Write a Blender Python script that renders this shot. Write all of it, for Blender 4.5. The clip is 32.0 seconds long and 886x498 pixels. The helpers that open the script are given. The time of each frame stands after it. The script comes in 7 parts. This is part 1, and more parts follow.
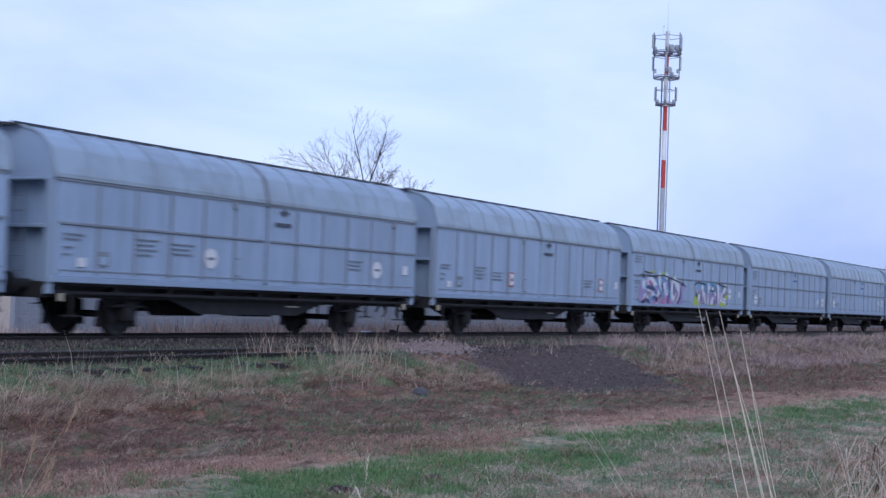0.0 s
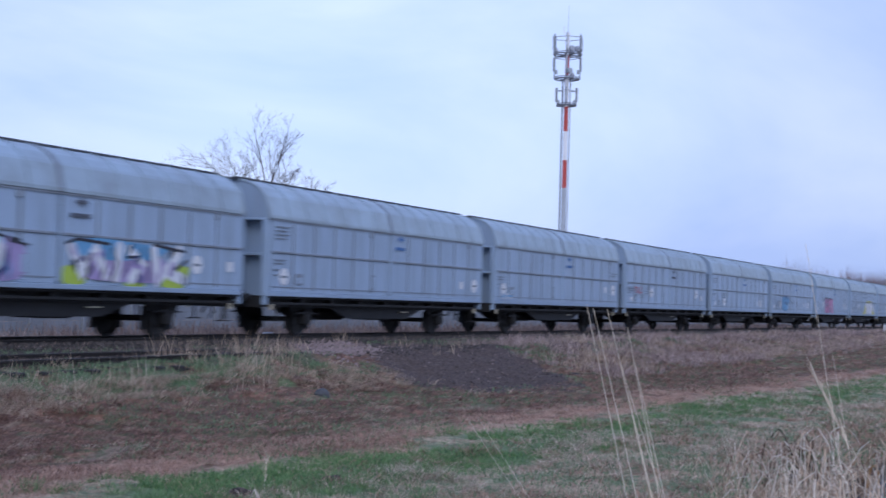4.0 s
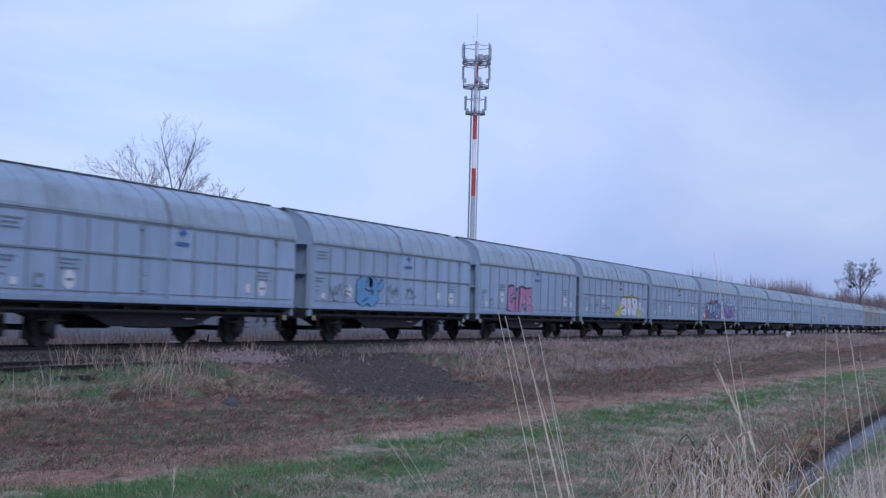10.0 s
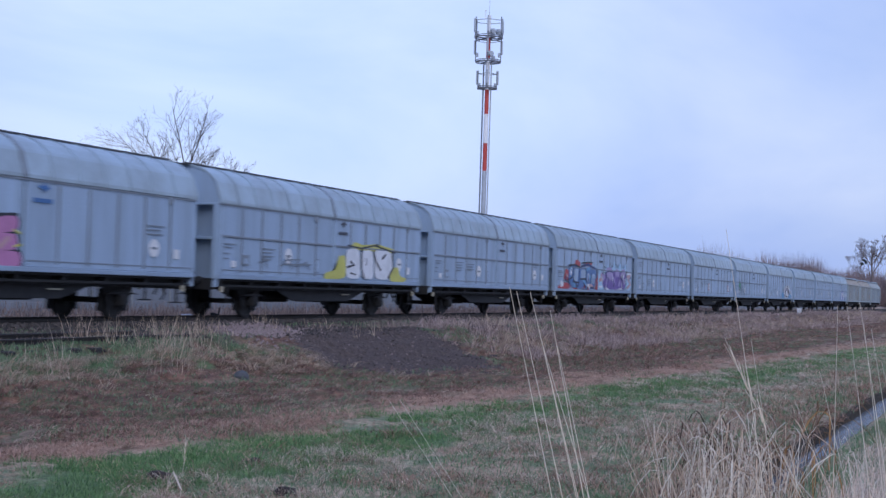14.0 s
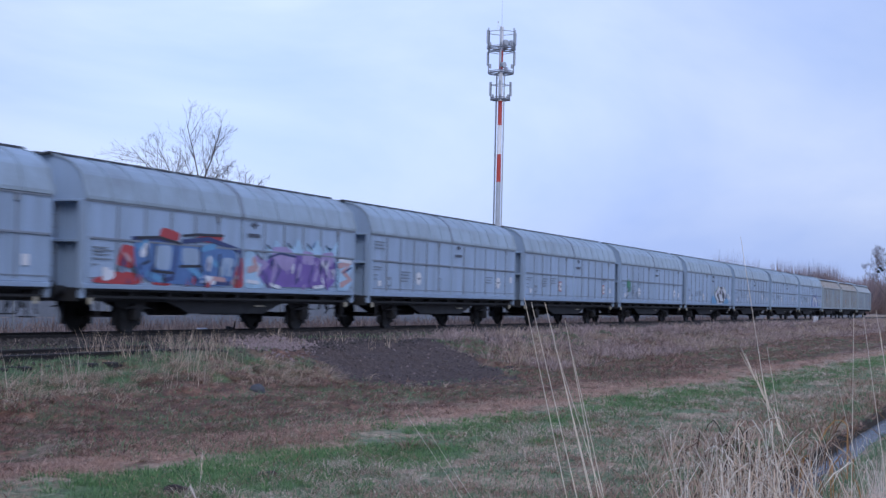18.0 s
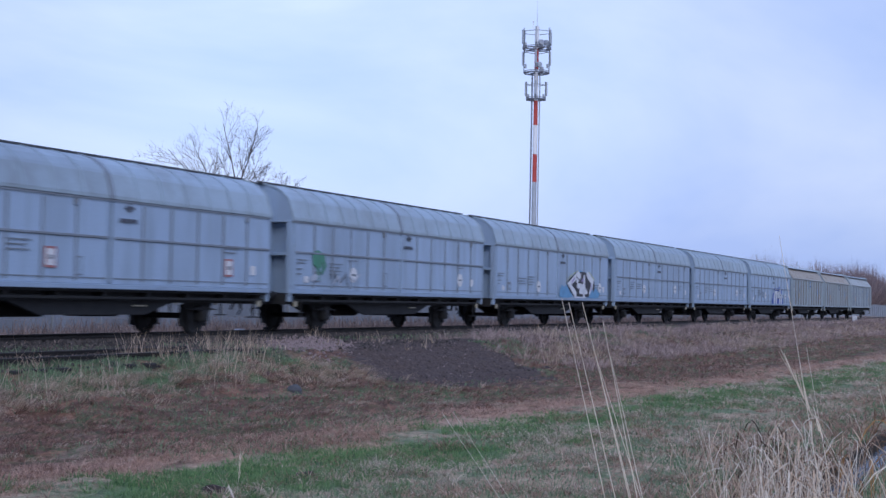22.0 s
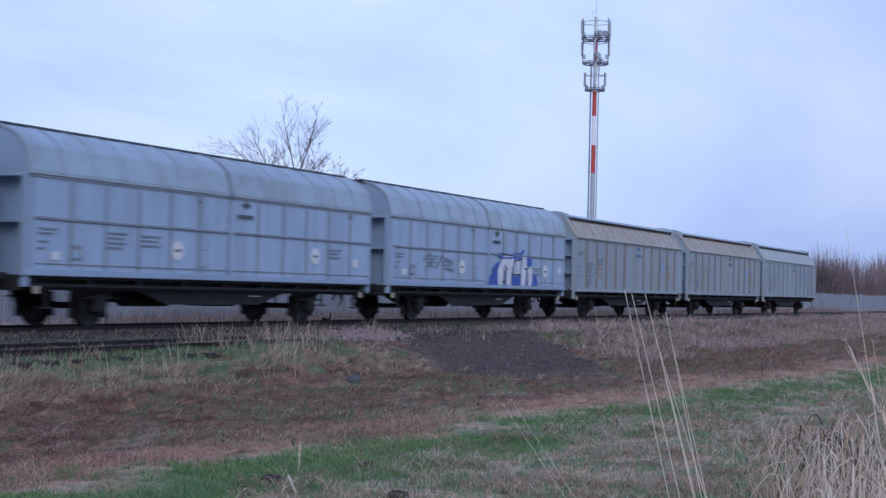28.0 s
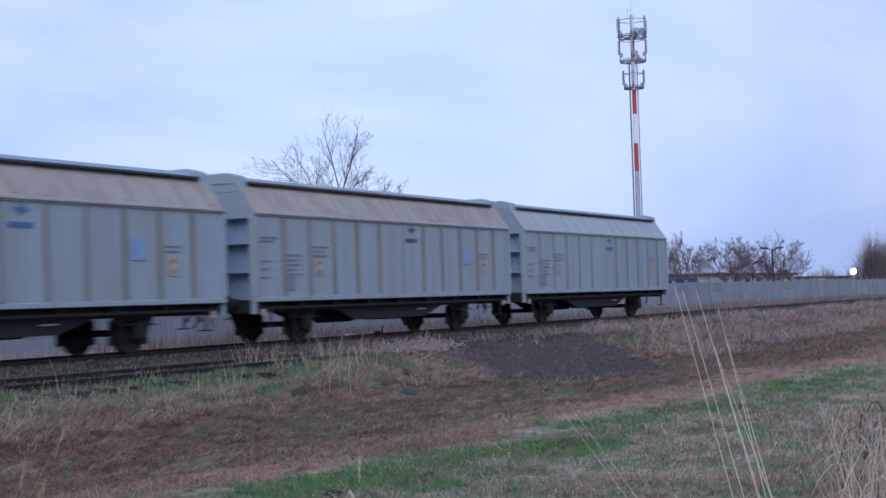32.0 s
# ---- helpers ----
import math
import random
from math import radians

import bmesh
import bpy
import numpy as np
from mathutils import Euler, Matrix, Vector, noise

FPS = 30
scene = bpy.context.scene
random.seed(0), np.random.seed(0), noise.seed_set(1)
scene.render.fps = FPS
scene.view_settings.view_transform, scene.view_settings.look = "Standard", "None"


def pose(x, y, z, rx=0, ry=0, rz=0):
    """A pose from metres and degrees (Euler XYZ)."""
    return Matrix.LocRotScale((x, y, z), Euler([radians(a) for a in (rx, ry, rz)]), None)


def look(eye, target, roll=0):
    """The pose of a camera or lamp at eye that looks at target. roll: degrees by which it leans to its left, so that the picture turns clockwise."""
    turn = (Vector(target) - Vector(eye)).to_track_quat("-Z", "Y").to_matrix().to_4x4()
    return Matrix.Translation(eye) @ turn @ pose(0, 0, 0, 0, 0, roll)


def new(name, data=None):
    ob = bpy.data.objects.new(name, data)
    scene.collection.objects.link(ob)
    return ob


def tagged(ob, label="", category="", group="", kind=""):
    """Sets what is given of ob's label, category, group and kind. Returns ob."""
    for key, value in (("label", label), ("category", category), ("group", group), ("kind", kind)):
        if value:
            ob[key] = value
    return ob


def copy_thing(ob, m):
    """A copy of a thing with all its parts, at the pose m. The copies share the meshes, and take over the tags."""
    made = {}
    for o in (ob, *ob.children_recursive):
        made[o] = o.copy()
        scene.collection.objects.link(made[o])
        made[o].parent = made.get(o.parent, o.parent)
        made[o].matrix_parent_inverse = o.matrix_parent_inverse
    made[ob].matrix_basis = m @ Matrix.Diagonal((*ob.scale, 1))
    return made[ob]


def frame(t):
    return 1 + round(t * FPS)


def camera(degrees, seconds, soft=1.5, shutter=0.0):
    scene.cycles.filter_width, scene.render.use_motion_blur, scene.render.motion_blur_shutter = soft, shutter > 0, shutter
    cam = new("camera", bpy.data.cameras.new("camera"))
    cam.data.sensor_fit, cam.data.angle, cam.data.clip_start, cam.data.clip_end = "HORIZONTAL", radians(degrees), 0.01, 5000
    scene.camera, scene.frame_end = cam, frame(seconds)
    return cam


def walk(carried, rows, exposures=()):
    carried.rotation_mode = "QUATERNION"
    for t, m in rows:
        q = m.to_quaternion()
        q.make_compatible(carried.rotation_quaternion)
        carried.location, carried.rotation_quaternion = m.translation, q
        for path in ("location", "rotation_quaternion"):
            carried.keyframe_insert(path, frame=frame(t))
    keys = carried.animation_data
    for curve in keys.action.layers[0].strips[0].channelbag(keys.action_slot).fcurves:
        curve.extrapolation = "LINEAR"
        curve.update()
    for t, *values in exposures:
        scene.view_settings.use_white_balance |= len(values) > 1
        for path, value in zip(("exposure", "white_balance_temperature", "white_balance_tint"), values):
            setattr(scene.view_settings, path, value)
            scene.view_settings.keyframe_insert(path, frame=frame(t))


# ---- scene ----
cam = camera(33.84, 32.0, soft=1.45, shutter=0.75)
# seconds, heading, tilt and lean of the hand-held camera, which stays in one spot
LOOKS = [
    (0, -61.32, 2.03, 2.11), (0.5, -61.41, 1.97, 1.75), (1, -61.43, 1.98, 1.36), (1.5, -61.55, 2.02, 1.27),
    (2, -61.90, 1.97, 1.28), (2.5, -62.28, 1.86, 1.42), (3, -62.85, 1.92, 0.94), (3.5, -63.83, 1.96, 1.77),
    (4, -65.13, 2.17, 1.69), (4.5, -66.67, 2.39, 1.33), (6.5, -71.48, 2.49, 1.04), (7, -71.51, 2.54, 1.20),
    (7.5, -71.19, 2.58, 1.38), (8, -70.73, 2.56, 1.59), (8.5, -70.09, 2.55, 1.12), (9, -69.55, 2.58, 1.59),
    (9.5, -68.94, 2.61, 1.57), (10, -68.69, 2.58, 1.52), (10.5, -68.52, 2.24, 1.42), (11, -68.34, 1.93, 1.50),
    (11.5, -68.10, 1.66, 1.55), (12, -67.88, 1.40, 1.71), (12.5, -67.74, 1.29, 1.65), (13, -68.01, 1.32, 1.57),
    (13.5, -68.28, 1.43, 1.89), (14, -68.29, 1.57, 1.86), (14.5, -68.25, 1.57, 1.86), (16.5, -67.75, 1.61, 1.80),
    (17, -67.71, 1.81, 1.35), (17.5, -67.73, 1.93, 1.46), (18, -67.70, 2.01, 1.34), (18.5, -67.74, 2.01, 1.62),
    (19, -67.76, 1.87, 1.53), (19.5, -67.67, 1.58, 1.74), (20, -67.60, 1.43, 1.48), (20.5, -67.55, 1.30, 1.47),
    (21, -67.40, 1.42, 1.10), (21.5, -66.88, 1.78, 1.09), (22, -66.28, 1.99, 1.17), (22.5, -66.06, 2.03, 1.51),
    (23, -65.90, 2.00, 1.53), (23.5, -65.68, 2.00, 1.43), (24, -65.64, 2.09, 1.13), (24.5, -65.68, 2.11, 1.20),
    (25, -65.76, 2.13, 0.92), (25.5, -65.75, 2.11, 1.26), (27.5, -64.34, 1.69, 0.77), (28, -64.01, 1.59, 1.39),
    (28.5, -63.67, 1.63, 1.47), (29, -63.38, 1.77, 1.16), (29.5, -63.28, 1.99, 0.99), (30, -62.73, 1.93, 1.83),
    (30.5, -62.65, 2.06, 0.76), (31, -62.52, 2.11, 0.28), (31.5, -62.45, 2.08, -0.49), (32, -62.13, 1.92, -1.82),
]
EYE = Vector((0.0, 0.0, 1.01))
# seconds and centimetres by which the hand sways to the right
SWAY = [(0, -2.4), (2, -1.5), (3, -0.7), (4, 0.7), (4.5, 1.5), (6.5, 1.4), (8, 0.5), (9, 0.3), (11, -0.2), (20, 0), (24, -0.5), (25.5, -0.6), (27.5, -1.2), (29.5, -1.6), (32, -1.1)]


def aim(t, yaw, pitch, roll):
    """The camera's pose from its heading, tilt and lean in degrees."""
    eye = EYE + Vector((0.31, -0.95, 0)) * 0.01 * float(np.interp(t, [a for a, _ in SWAY], [c for _, c in SWAY]))
    y, p = radians(yaw), radians(pitch)
    ahead = Vector((-math.sin(y) * math.cos(p), math.cos(y) * math.cos(p), math.sin(p)))
    return look(eye, eye + ahead, roll)


walk(cam, [(t, aim(t, y, p, r)) for t, y, p, r in LOOKS],
     [(0, 0.14, 6010, 15), (3, 0.13, 6010, 15), (4.5, 0.09, 5910, 15), (6.5, -0.06, 5900, 15), (9, -0.08, 5880, 15), (11, -0.10, 5880, 15), (12, -0.10, 5830, 15), (13, 0.04, 5940, 15), (20, 0.05, 5940, 15), (25, 0.04, 5940, 15), (28, 0.02, 5940, 15), (32, 0.03, 6030, 15)])

# seconds and the place along the track of the front wall of the wagon number 0
RUN = [
    (0, 21.23), (1, 12.67), (2, 3.98), (3, -4.84), (4, -13.58), (4.5, -18.12),
    (6.5, -36.15), (7, -40.56), (8, -49.37), (9, -58.45), (10, -67.56), (11, -76.69),
    (12, -86.07), (13, -95.49), (14, -104.95), (14.5, -109.68), (16.5, -128.59), (17, -133.28),
    (18, -142.65), (19, -152.22), (20, -161.78), (21, -171.47), (22, -181.25), (23, -191.12),
    (24, -201.04), (25, -210.97), (25.5, -215.97), (27.5, -235.92), (28, -240.88), (29, -250.96),
    (30, -261.01), (31, -271.05), (32, -281.21),
]

# ---- world and light: an overcast evening ----
world = bpy.data.worlds.new("evening_sky")
scene.world = world
world.use_nodes = True
wt = world.node_tree
wt.nodes.clear()


def wnode(kind, **values):
    n = wt.nodes.new(kind)
    for k, v in values.items():
        n.inputs[k].default_value = v
    return n


w_out, w_bg = wnode("ShaderNodeOutputWorld"), wnode("ShaderNodeBackground", Strength=1.0)
w_sky = wt.nodes.new("ShaderNodeTexSky")
w_sky.sky_type, w_sky.sun_disc = "NISHITA", False
w_sky.sun_elevation, w_sky.sun_rotation = radians(14), radians(250)
w_sky.air_density, w_sky.dust_density, w_sky.ozone_density = 1.2, 1.0, 2.5
w_dim = wt.nodes.new("ShaderNodeVectorMath")
w_dim.operation = "SCALE"
w_dim.inputs["Scale"].default_value = 0.10
w_co, w_map = wnode("ShaderNodeTexCoord"), wnode("ShaderNodeMapping")
w_map.inputs["Scale"].default_value = (1.0, 1.0, 2.1)
w_n1 = wnode("ShaderNodeTexNoise", Scale=2.6, Detail=6.0, Roughness=0.52, Distortion=0.5)
w_n2 = wnode("ShaderNodeTexNoise", Scale=1.1, Detail=2.0, Roughness=0.5)
w_r1 = wt.nodes.new("ShaderNodeValToRGB")
w_r1.color_ramp.elements[0].position, w_r1.color_ramp.elements[1].position = 0.34, 0.66
w_r1.color_ramp.elements[0].color = (0.46, 0.605, 0.965, 1)
w_r1.color_ramp.elements[1].color = (0.78, 0.87, 1.07, 1)
w_r2 = wt.nodes.new("ShaderNodeValToRGB")
w_r2.color_ramp.elements[0].position, w_r2.color_ramp.elements[1].position = 0.35, 0.65
w_r2.color_ramp.elements[0].color = (0.93, 0.93, 0.97, 1)
w_r2.color_ramp.elements[1].color = (1.07, 1.06, 1.03, 1)
w_mul = wt.nodes.new("ShaderNodeMix")
w_mul.data_type, w_mul.blend_type = "RGBA", "MULTIPLY"
w_mul.inputs["Factor"].default_value = 1.0
w_mix = wt.nodes.new("ShaderNodeMix")
w_mix.data_type = "RGBA"
w_mix.inputs["Factor"].default_value = 0.88
wl = wt.links.new
wl(w_co.outputs["Generated"], w_map.inputs["Vector"])
wl(w_map.outputs["Vector"], w_n1.inputs["Vector"])
wl(w_map.outputs["Vector"], w_n2.inputs["Vector"])
w_low, w_fade = wnode("ShaderNodeMapRange"), wt.nodes.new("ShaderNodeMath")
w_low.inputs["From Min"].default_value, w_low.inputs["From Max"].default_value, w_low.inputs["To Min"].default_value = 0.0, 0.20, 0.72
w_fade.operation = "MULTIPLY"
w_sz = wt.nodes.new("ShaderNodeSeparateXYZ")
wl(w_co.outputs["Generated"], w_sz.inputs[0])
wl(w_sz.outputs["Z"], w_low.inputs["Value"])
wl(w_n1.outputs["Fac"], w_fade.inputs[0])
wl(w_low.outputs["Result"], w_fade.inputs[1])
wl(w_fade.outputs["Value"], w_r1.inputs["Fac"])
wl(w_n2.outputs["Fac"], w_r2.inputs["Fac"])
wl(w_r1.outputs["Color"], w_mul.inputs["A"])
wl(w_r2.outputs["Color"], w_mul.inputs["B"])
w_sep, w_up = wt.nodes.new("ShaderNodeSeparateXYZ"), wnode("ShaderNodeMapRange")
w_up.inputs["From Min"].default_value, w_up.inputs["From Max"].default_value, w_up.inputs["To Max"].default_value = 0.18, 0.75, 0.85
w_blue = wt.nodes.new("ShaderNodeMix")
w_blue.data_type = "RGBA"
w_blue.inputs["B"].default_value = (0.33, 0.50, 1.0, 1)
wl(w_co.outputs["Generated"], w_sep.inputs[0])
wl(w_sep.outputs["Z"], w_up.inputs["Value"])
wl(w_up.outputs["Result"], w_blue.inputs["Factor"])
wl(w_mul.outputs["Result"], w_blue.inputs["A"])
wl(w_sky.outputs["Color"], w_dim.inputs[0])
wl(w_dim.outputs["Vector"], w_mix.inputs["A"])
wl(w_blue.outputs["Result"], w_mix.inputs["B"])
w_dot = wt.nodes.new("ShaderNodeVectorMath")
w_dot.operation = "DOT_PRODUCT"
w_dot.inputs[1].default_value = Vector((0.45, 0.86, 0.25)).normalized()
w_rng = wnode("ShaderNodeMapRange")
w_rng.inputs["From Min"].default_value, w_rng.inputs["From Max"].default_value = 0.55, 0.90
w_rng.inputs["To Min"].default_value, w_rng.inputs["To Max"].default_value = 0.93, 1.10
wl(w_co.outputs["Generated"], w_dot.inputs[0])
wl(w_dot.outputs["Value"], w_rng.inputs["Value"])
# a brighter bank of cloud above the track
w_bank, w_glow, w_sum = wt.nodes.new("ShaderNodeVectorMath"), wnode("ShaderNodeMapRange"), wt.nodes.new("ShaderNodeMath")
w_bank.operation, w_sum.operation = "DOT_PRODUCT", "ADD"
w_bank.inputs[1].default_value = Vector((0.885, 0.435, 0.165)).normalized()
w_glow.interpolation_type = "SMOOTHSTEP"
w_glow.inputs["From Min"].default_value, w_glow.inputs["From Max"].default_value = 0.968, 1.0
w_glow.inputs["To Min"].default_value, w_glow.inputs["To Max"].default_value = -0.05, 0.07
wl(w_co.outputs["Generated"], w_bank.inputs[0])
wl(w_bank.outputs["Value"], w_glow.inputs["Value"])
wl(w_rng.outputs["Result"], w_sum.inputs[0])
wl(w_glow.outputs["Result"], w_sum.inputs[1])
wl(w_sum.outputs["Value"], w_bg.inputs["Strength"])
wl(w_mix.outputs["Result"], w_bg.inputs["Color"])
wl(w_bg.outputs["Background"], w_out.inputs["Surface"])

sun = new("sun", bpy.data.lights.new("sun", "SUN"))
sun.data.energy, sun.data.angle, sun.data.color = 1.25, radians(40), (0.97, 0.97, 0.98)
sun.matrix_basis = look((0, 0, 40), (45, 30, 0))


# ---- materials ----
def material(name, colour, rough=0.7, metal=0.0, grain=30.0, spots=1.2, shift=0.25, bump=0.15, dirt=None, dirt_amount=0.5, streak=False, vary=0.0):
    """A surface with two scales of variation: fine grain and broad stains; streak draws the stains out downwards."""
    m = bpy.data.materials.new(name)
    m.use_nodes = True
    nt = m.node_tree
    p = nt.nodes["Principled BSDF"]
    co = nt.nodes.new("ShaderNodeTexCoord")
    mp = nt.nodes.new("ShaderNodeMapping")
    mp.inputs["Scale"].default_value = (1.0, 1.0, 0.12) if streak else (1, 1, 1)
    nt.links.new(co.outputs["Object"], mp.inputs["Vector"])
    info = nt.nodes.new("ShaderNodeObjectInfo")
    add = nt.nodes.new("ShaderNodeVectorMath")
    add.operation = "ADD"
    nt.links.new(mp.outputs["Vector"], add.inputs[0])
    rnd = nt.nodes.new("ShaderNodeMath")
    rnd.operation = "MULTIPLY"
    rnd.inputs[1].default_value = 37.0
    nt.links.new(info.outputs["Random"], rnd.inputs[0])
    nt.links.new(rnd.outputs["Value"], add.inputs[1])
    fine, broad = nt.nodes.new("ShaderNodeTexNoise"), nt.nodes.new("ShaderNodeTexNoise")
    fine.inputs["Scale"].default_value, fine.inputs["Detail"].default_value = grain, 4.0
    broad.inputs["Scale"].default_value, broad.inputs["Detail"].default_value = spots, 6.0
    broad.inputs["Roughness"].default_value = 0.65
    nt.links.new(co.outputs["Object"], fine.inputs["Vector"])
    nt.links.new(add.outputs["Vector"], broad.inputs["Vector"])
    c = Vector(colour)
    ramp = nt.nodes.new("ShaderNodeValToRGB")
    ramp.color_ramp.elements[0].position, ramp.color_ramp.elements[1].position = 0.3, 0.7
    ramp.color_ramp.elements[0].color = (*(c * (1 - shift)), 1)
    ramp.color_ramp.elements[1].color = (*(c * (1 + shift * 0.6)), 1)
    nt.links.new(fine.outputs["Fac"], ramp.inputs["Fac"])
    mix = nt.nodes.new("ShaderNodeMix")
    mix.data_type = "RGBA"
    fac = nt.nodes.new("ShaderNodeMapRange")
    fac.inputs["From Min"].default_value, fac.inputs["From Max"].default_value = 0.42, 0.72
    fac.inputs["To Max"].default_value = dirt_amount
    nt.links.new(broad.outputs["Fac"], fac.inputs["Value"])
    nt.links.new(fac.outputs["Result"], mix.inputs["Factor"])
    nt.links.new(ramp.outputs["Color"], mix.inputs["A"])
    mix.inputs["B"].default_value = (*(dirt or c * 0.6), 1)
    last = mix.outputs["Result"]
    if vary:
        hsv = nt.nodes.new("ShaderNodeHueSaturation")
        val = nt.nodes.new("ShaderNodeMapRange")
        val.inputs["To Min"].default_value, val.inputs["To Max"].default_value = 1 - vary, 1 + vary
        nt.links.new(info.outputs["Random"], val.inputs["Value"])
        nt.links.new(val.outputs["Result"], hsv.inputs["Value"])
        nt.links.new(last, hsv.inputs["Color"])
        last = hsv.outputs["Color"]
    nt.links.new(last, p.inputs["Base Color"])
    p.inputs["Roughness"].default_value, p.inputs["Metallic"].default_value = rough, metal
    if bump:
        b = nt.nodes.new("ShaderNodeBump")
        b.inputs["Strength"].default_value, b.inputs["Distance"].default_value = bump, 0.01
        nt.links.new(fine.outputs["Fac"], b.inputs["Height"])
        nt.links.new(b.outputs["Normal"], p.inputs["Normal"])
    return m


def blades(name, low, high, rough=0.8, thin=False):
    """Grass, stalks or twigs: the colour differs from blade to blade."""
    m = bpy.data.materials.new(name)
    m.use_nodes = True
    nt = m.node_tree
    geo, ramp = nt.nodes.new("ShaderNodeNewGeometry"), nt.nodes.new("ShaderNodeValToRGB")
    ramp.color_ramp.elements[0].color, ramp.color_ramp.elements[1].color = (*low, 1), (*high, 1)
    nt.links.new(geo.outputs["Random Per Island"], ramp.inputs["Fac"])
    p = nt.nodes["Principled BSDF"]
    nt.links.new(ramp.outputs["Color"], p.inputs["Base Color"])
    p.inputs["Roughness"].default_value = rough
    if thin:
        tr, mx = nt.nodes.new("ShaderNodeBsdfTranslucent"), nt.nodes.new("ShaderNodeMixShader")
        mx.inputs["Fac"].default_value = 0.4
        nt.links.new(ramp.outputs["Color"], tr.inputs["Color"])
        nt.links.new(p.outputs["BSDF"], mx.inputs[1])
        nt.links.new(tr.outputs["BSDF"], mx.inputs[2])
        nt.links.new(mx.outputs["Shader"], nt.nodes["Material Output"].inputs["Surface"])
    return m


GREY = material("grey_wagon_paint", (0.295, 0.385, 0.495), 0.55, 0.0, 60, 0.9, 0.06, 0.03, (0.21, 0.24, 0.28), 0.45, True, 0.06)
GREY_DOOR = material("grey_door_paint", (0.345, 0.447, 0.575), 0.5, 0.0, 25, 2.0, 0.10, 0.04, (0.22, 0.275, 0.335), 0.7, True, 0.07)
GREY_ROOF = material("grey_roof_metal", (0.35, 0.432, 0.49), 0.42, 0.15, 40, 0.9, 0.08, 0.03, (0.215, 0.24, 0.25), 0.7, False, 0.06)
RIDGE = material("sooty_ridge_rubber", (0.045, 0.05, 0.058), 0.7, 0.0, 30, 3.0, 0.2, 0.1, (0.09, 0.09, 0.09), 0.6)
RIB = material("dirty_rib_paint", (0.23, 0.265, 0.305), 0.6, 0.0, 50, 2.0, 0.12, 0.05, (0.12, 0.12, 0.12), 0.6, True)
STAINED_WALL = material("aged_pale_wagon_paint", (0.32, 0.38, 0.415), 0.6, 0.0, 50, 1.6, 0.09, 0.04, (0.25, 0.245, 0.205), 0.65, True, 0.05)
STAINED_RIB = material("stained_rib_paint", (0.25, 0.24, 0.215), 0.7, 0.0, 50, 2.5, 0.15, 0.05, (0.13, 0.11, 0.08), 0.6, True)
STAINED_ROOF = material("stained_cream_roof", (0.39, 0.35, 0.295), 0.6, 0.0, 30, 1.4, 0.1, 0.05, (0.25, 0.195, 0.14), 0.75, False, 0.05)
PALE_ROOF = material("weathered_pale_roof", (0.40, 0.43, 0.43), 0.6, 0.0, 30, 1.4, 0.1, 0.05, (0.30, 0.29, 0.26), 0.5, False, 0.05)
RUST_CAP = material("rusty_ridge_rail", (0.11, 0.05, 0.05), 0.7, 0.0, 30, 3.0, 0.2, 0.1, (0.05, 0.03, 0.03), 0.6)
FADED_BLUE = material("faded_blue_paint", (0.25, 0.36, 0.52), 0.6, 0.0, 30, 3.0, 0.08, 0.0)
PALE_CAP = material("pale_blue_grey_paint", (0.31, 0.375, 0.41), 0.5, 0.0, 30, 3.0, 0.08, 0.05, (0.28, 0.31, 0.31), 0.5)
DARK = material("grimy_underframe_steel", (0.013, 0.013, 0.014), 0.8, 0.0, 30, 3.0, 0.3, 0.2, (0.026, 0.024, 0.022), 0.6)
FRAME_GREY = material("dusty_underframe_plate", (0.013, 0.014, 0.016), 0.75, 0.0, 30, 3.0, 0.25, 0.1, (0.034, 0.033, 0.034), 0.6)
WHEEL = material("brake_dust_wheel_steel", (0.012, 0.011, 0.011), 0.7, 0.0, 30, 4.0, 0.3, 0.1, (0.022, 0.019, 0.017), 0.6)
PLATE = material("cream_enamel_plate", (0.42, 0.38, 0.28), 0.5, 0.0, 40, 6.0, 0.1, 0.02, (0.3, 0.28, 0.22), 0.4)
WHITE = material("white_sign_paint", (0.72, 0.72, 0.72), 0.6, 0.0, 40, 6.0, 0.06, 0.02, (0.5, 0.5, 0.5), 0.4)
EMBLEM_INK = material("dark_emblem_paint", (0.085, 0.095, 0.12), 0.7, 0.0, 40, 6.0, 0.1, 0.0)
INK = material("dark_stencil_paint", (0.205, 0.235, 0.265), 0.7, 0.0, 40, 6.0, 0.1, 0.0)
BLUE_INK = material("blue_stencil_paint", (0.07, 0.17, 0.38), 0.7, 0.0, 40, 6.0, 0.1, 0.0)
RED_INK = material("red_stencil_paint", (0.42, 0.17, 0.16), 0.7, 0.0, 40, 6.0, 0.1, 0.0)
RAIL = material("rusty_rail_steel", (0.03, 0.024, 0.021), 0.6, 0.3, 30, 3.0, 0.25, 0.1, (0.03, 0.025, 0.02), 0.6)
SLEEPER = material("weathered_sleeper", (0.036, 0.031, 0.027), 0.9, 0.0, 25, 3.0, 0.25, 0.3)
STONE = material("pale_crushed_stone", (0.27, 0.20, 0.183), 0.9, 0.0, 20, 8.0, 0.25, 0.3)
BALLAST = blades("grey_ballast_stone", (0.022, 0.018, 0.016), (0.085, 0.07, 0.06), 0.9)
CINDER = blades("dark_cinder_lumps", (0.035, 0.026, 0.023), (0.16, 0.125, 0.107), 0.9)
CONCRETE = material("weathered_concrete", (0.26, 0.285, 0.315), 0.9, 0.0, 15, 0.8, 0.12, 0.2, (0.15, 0.16, 0.17), 0.6, True, 0.08)
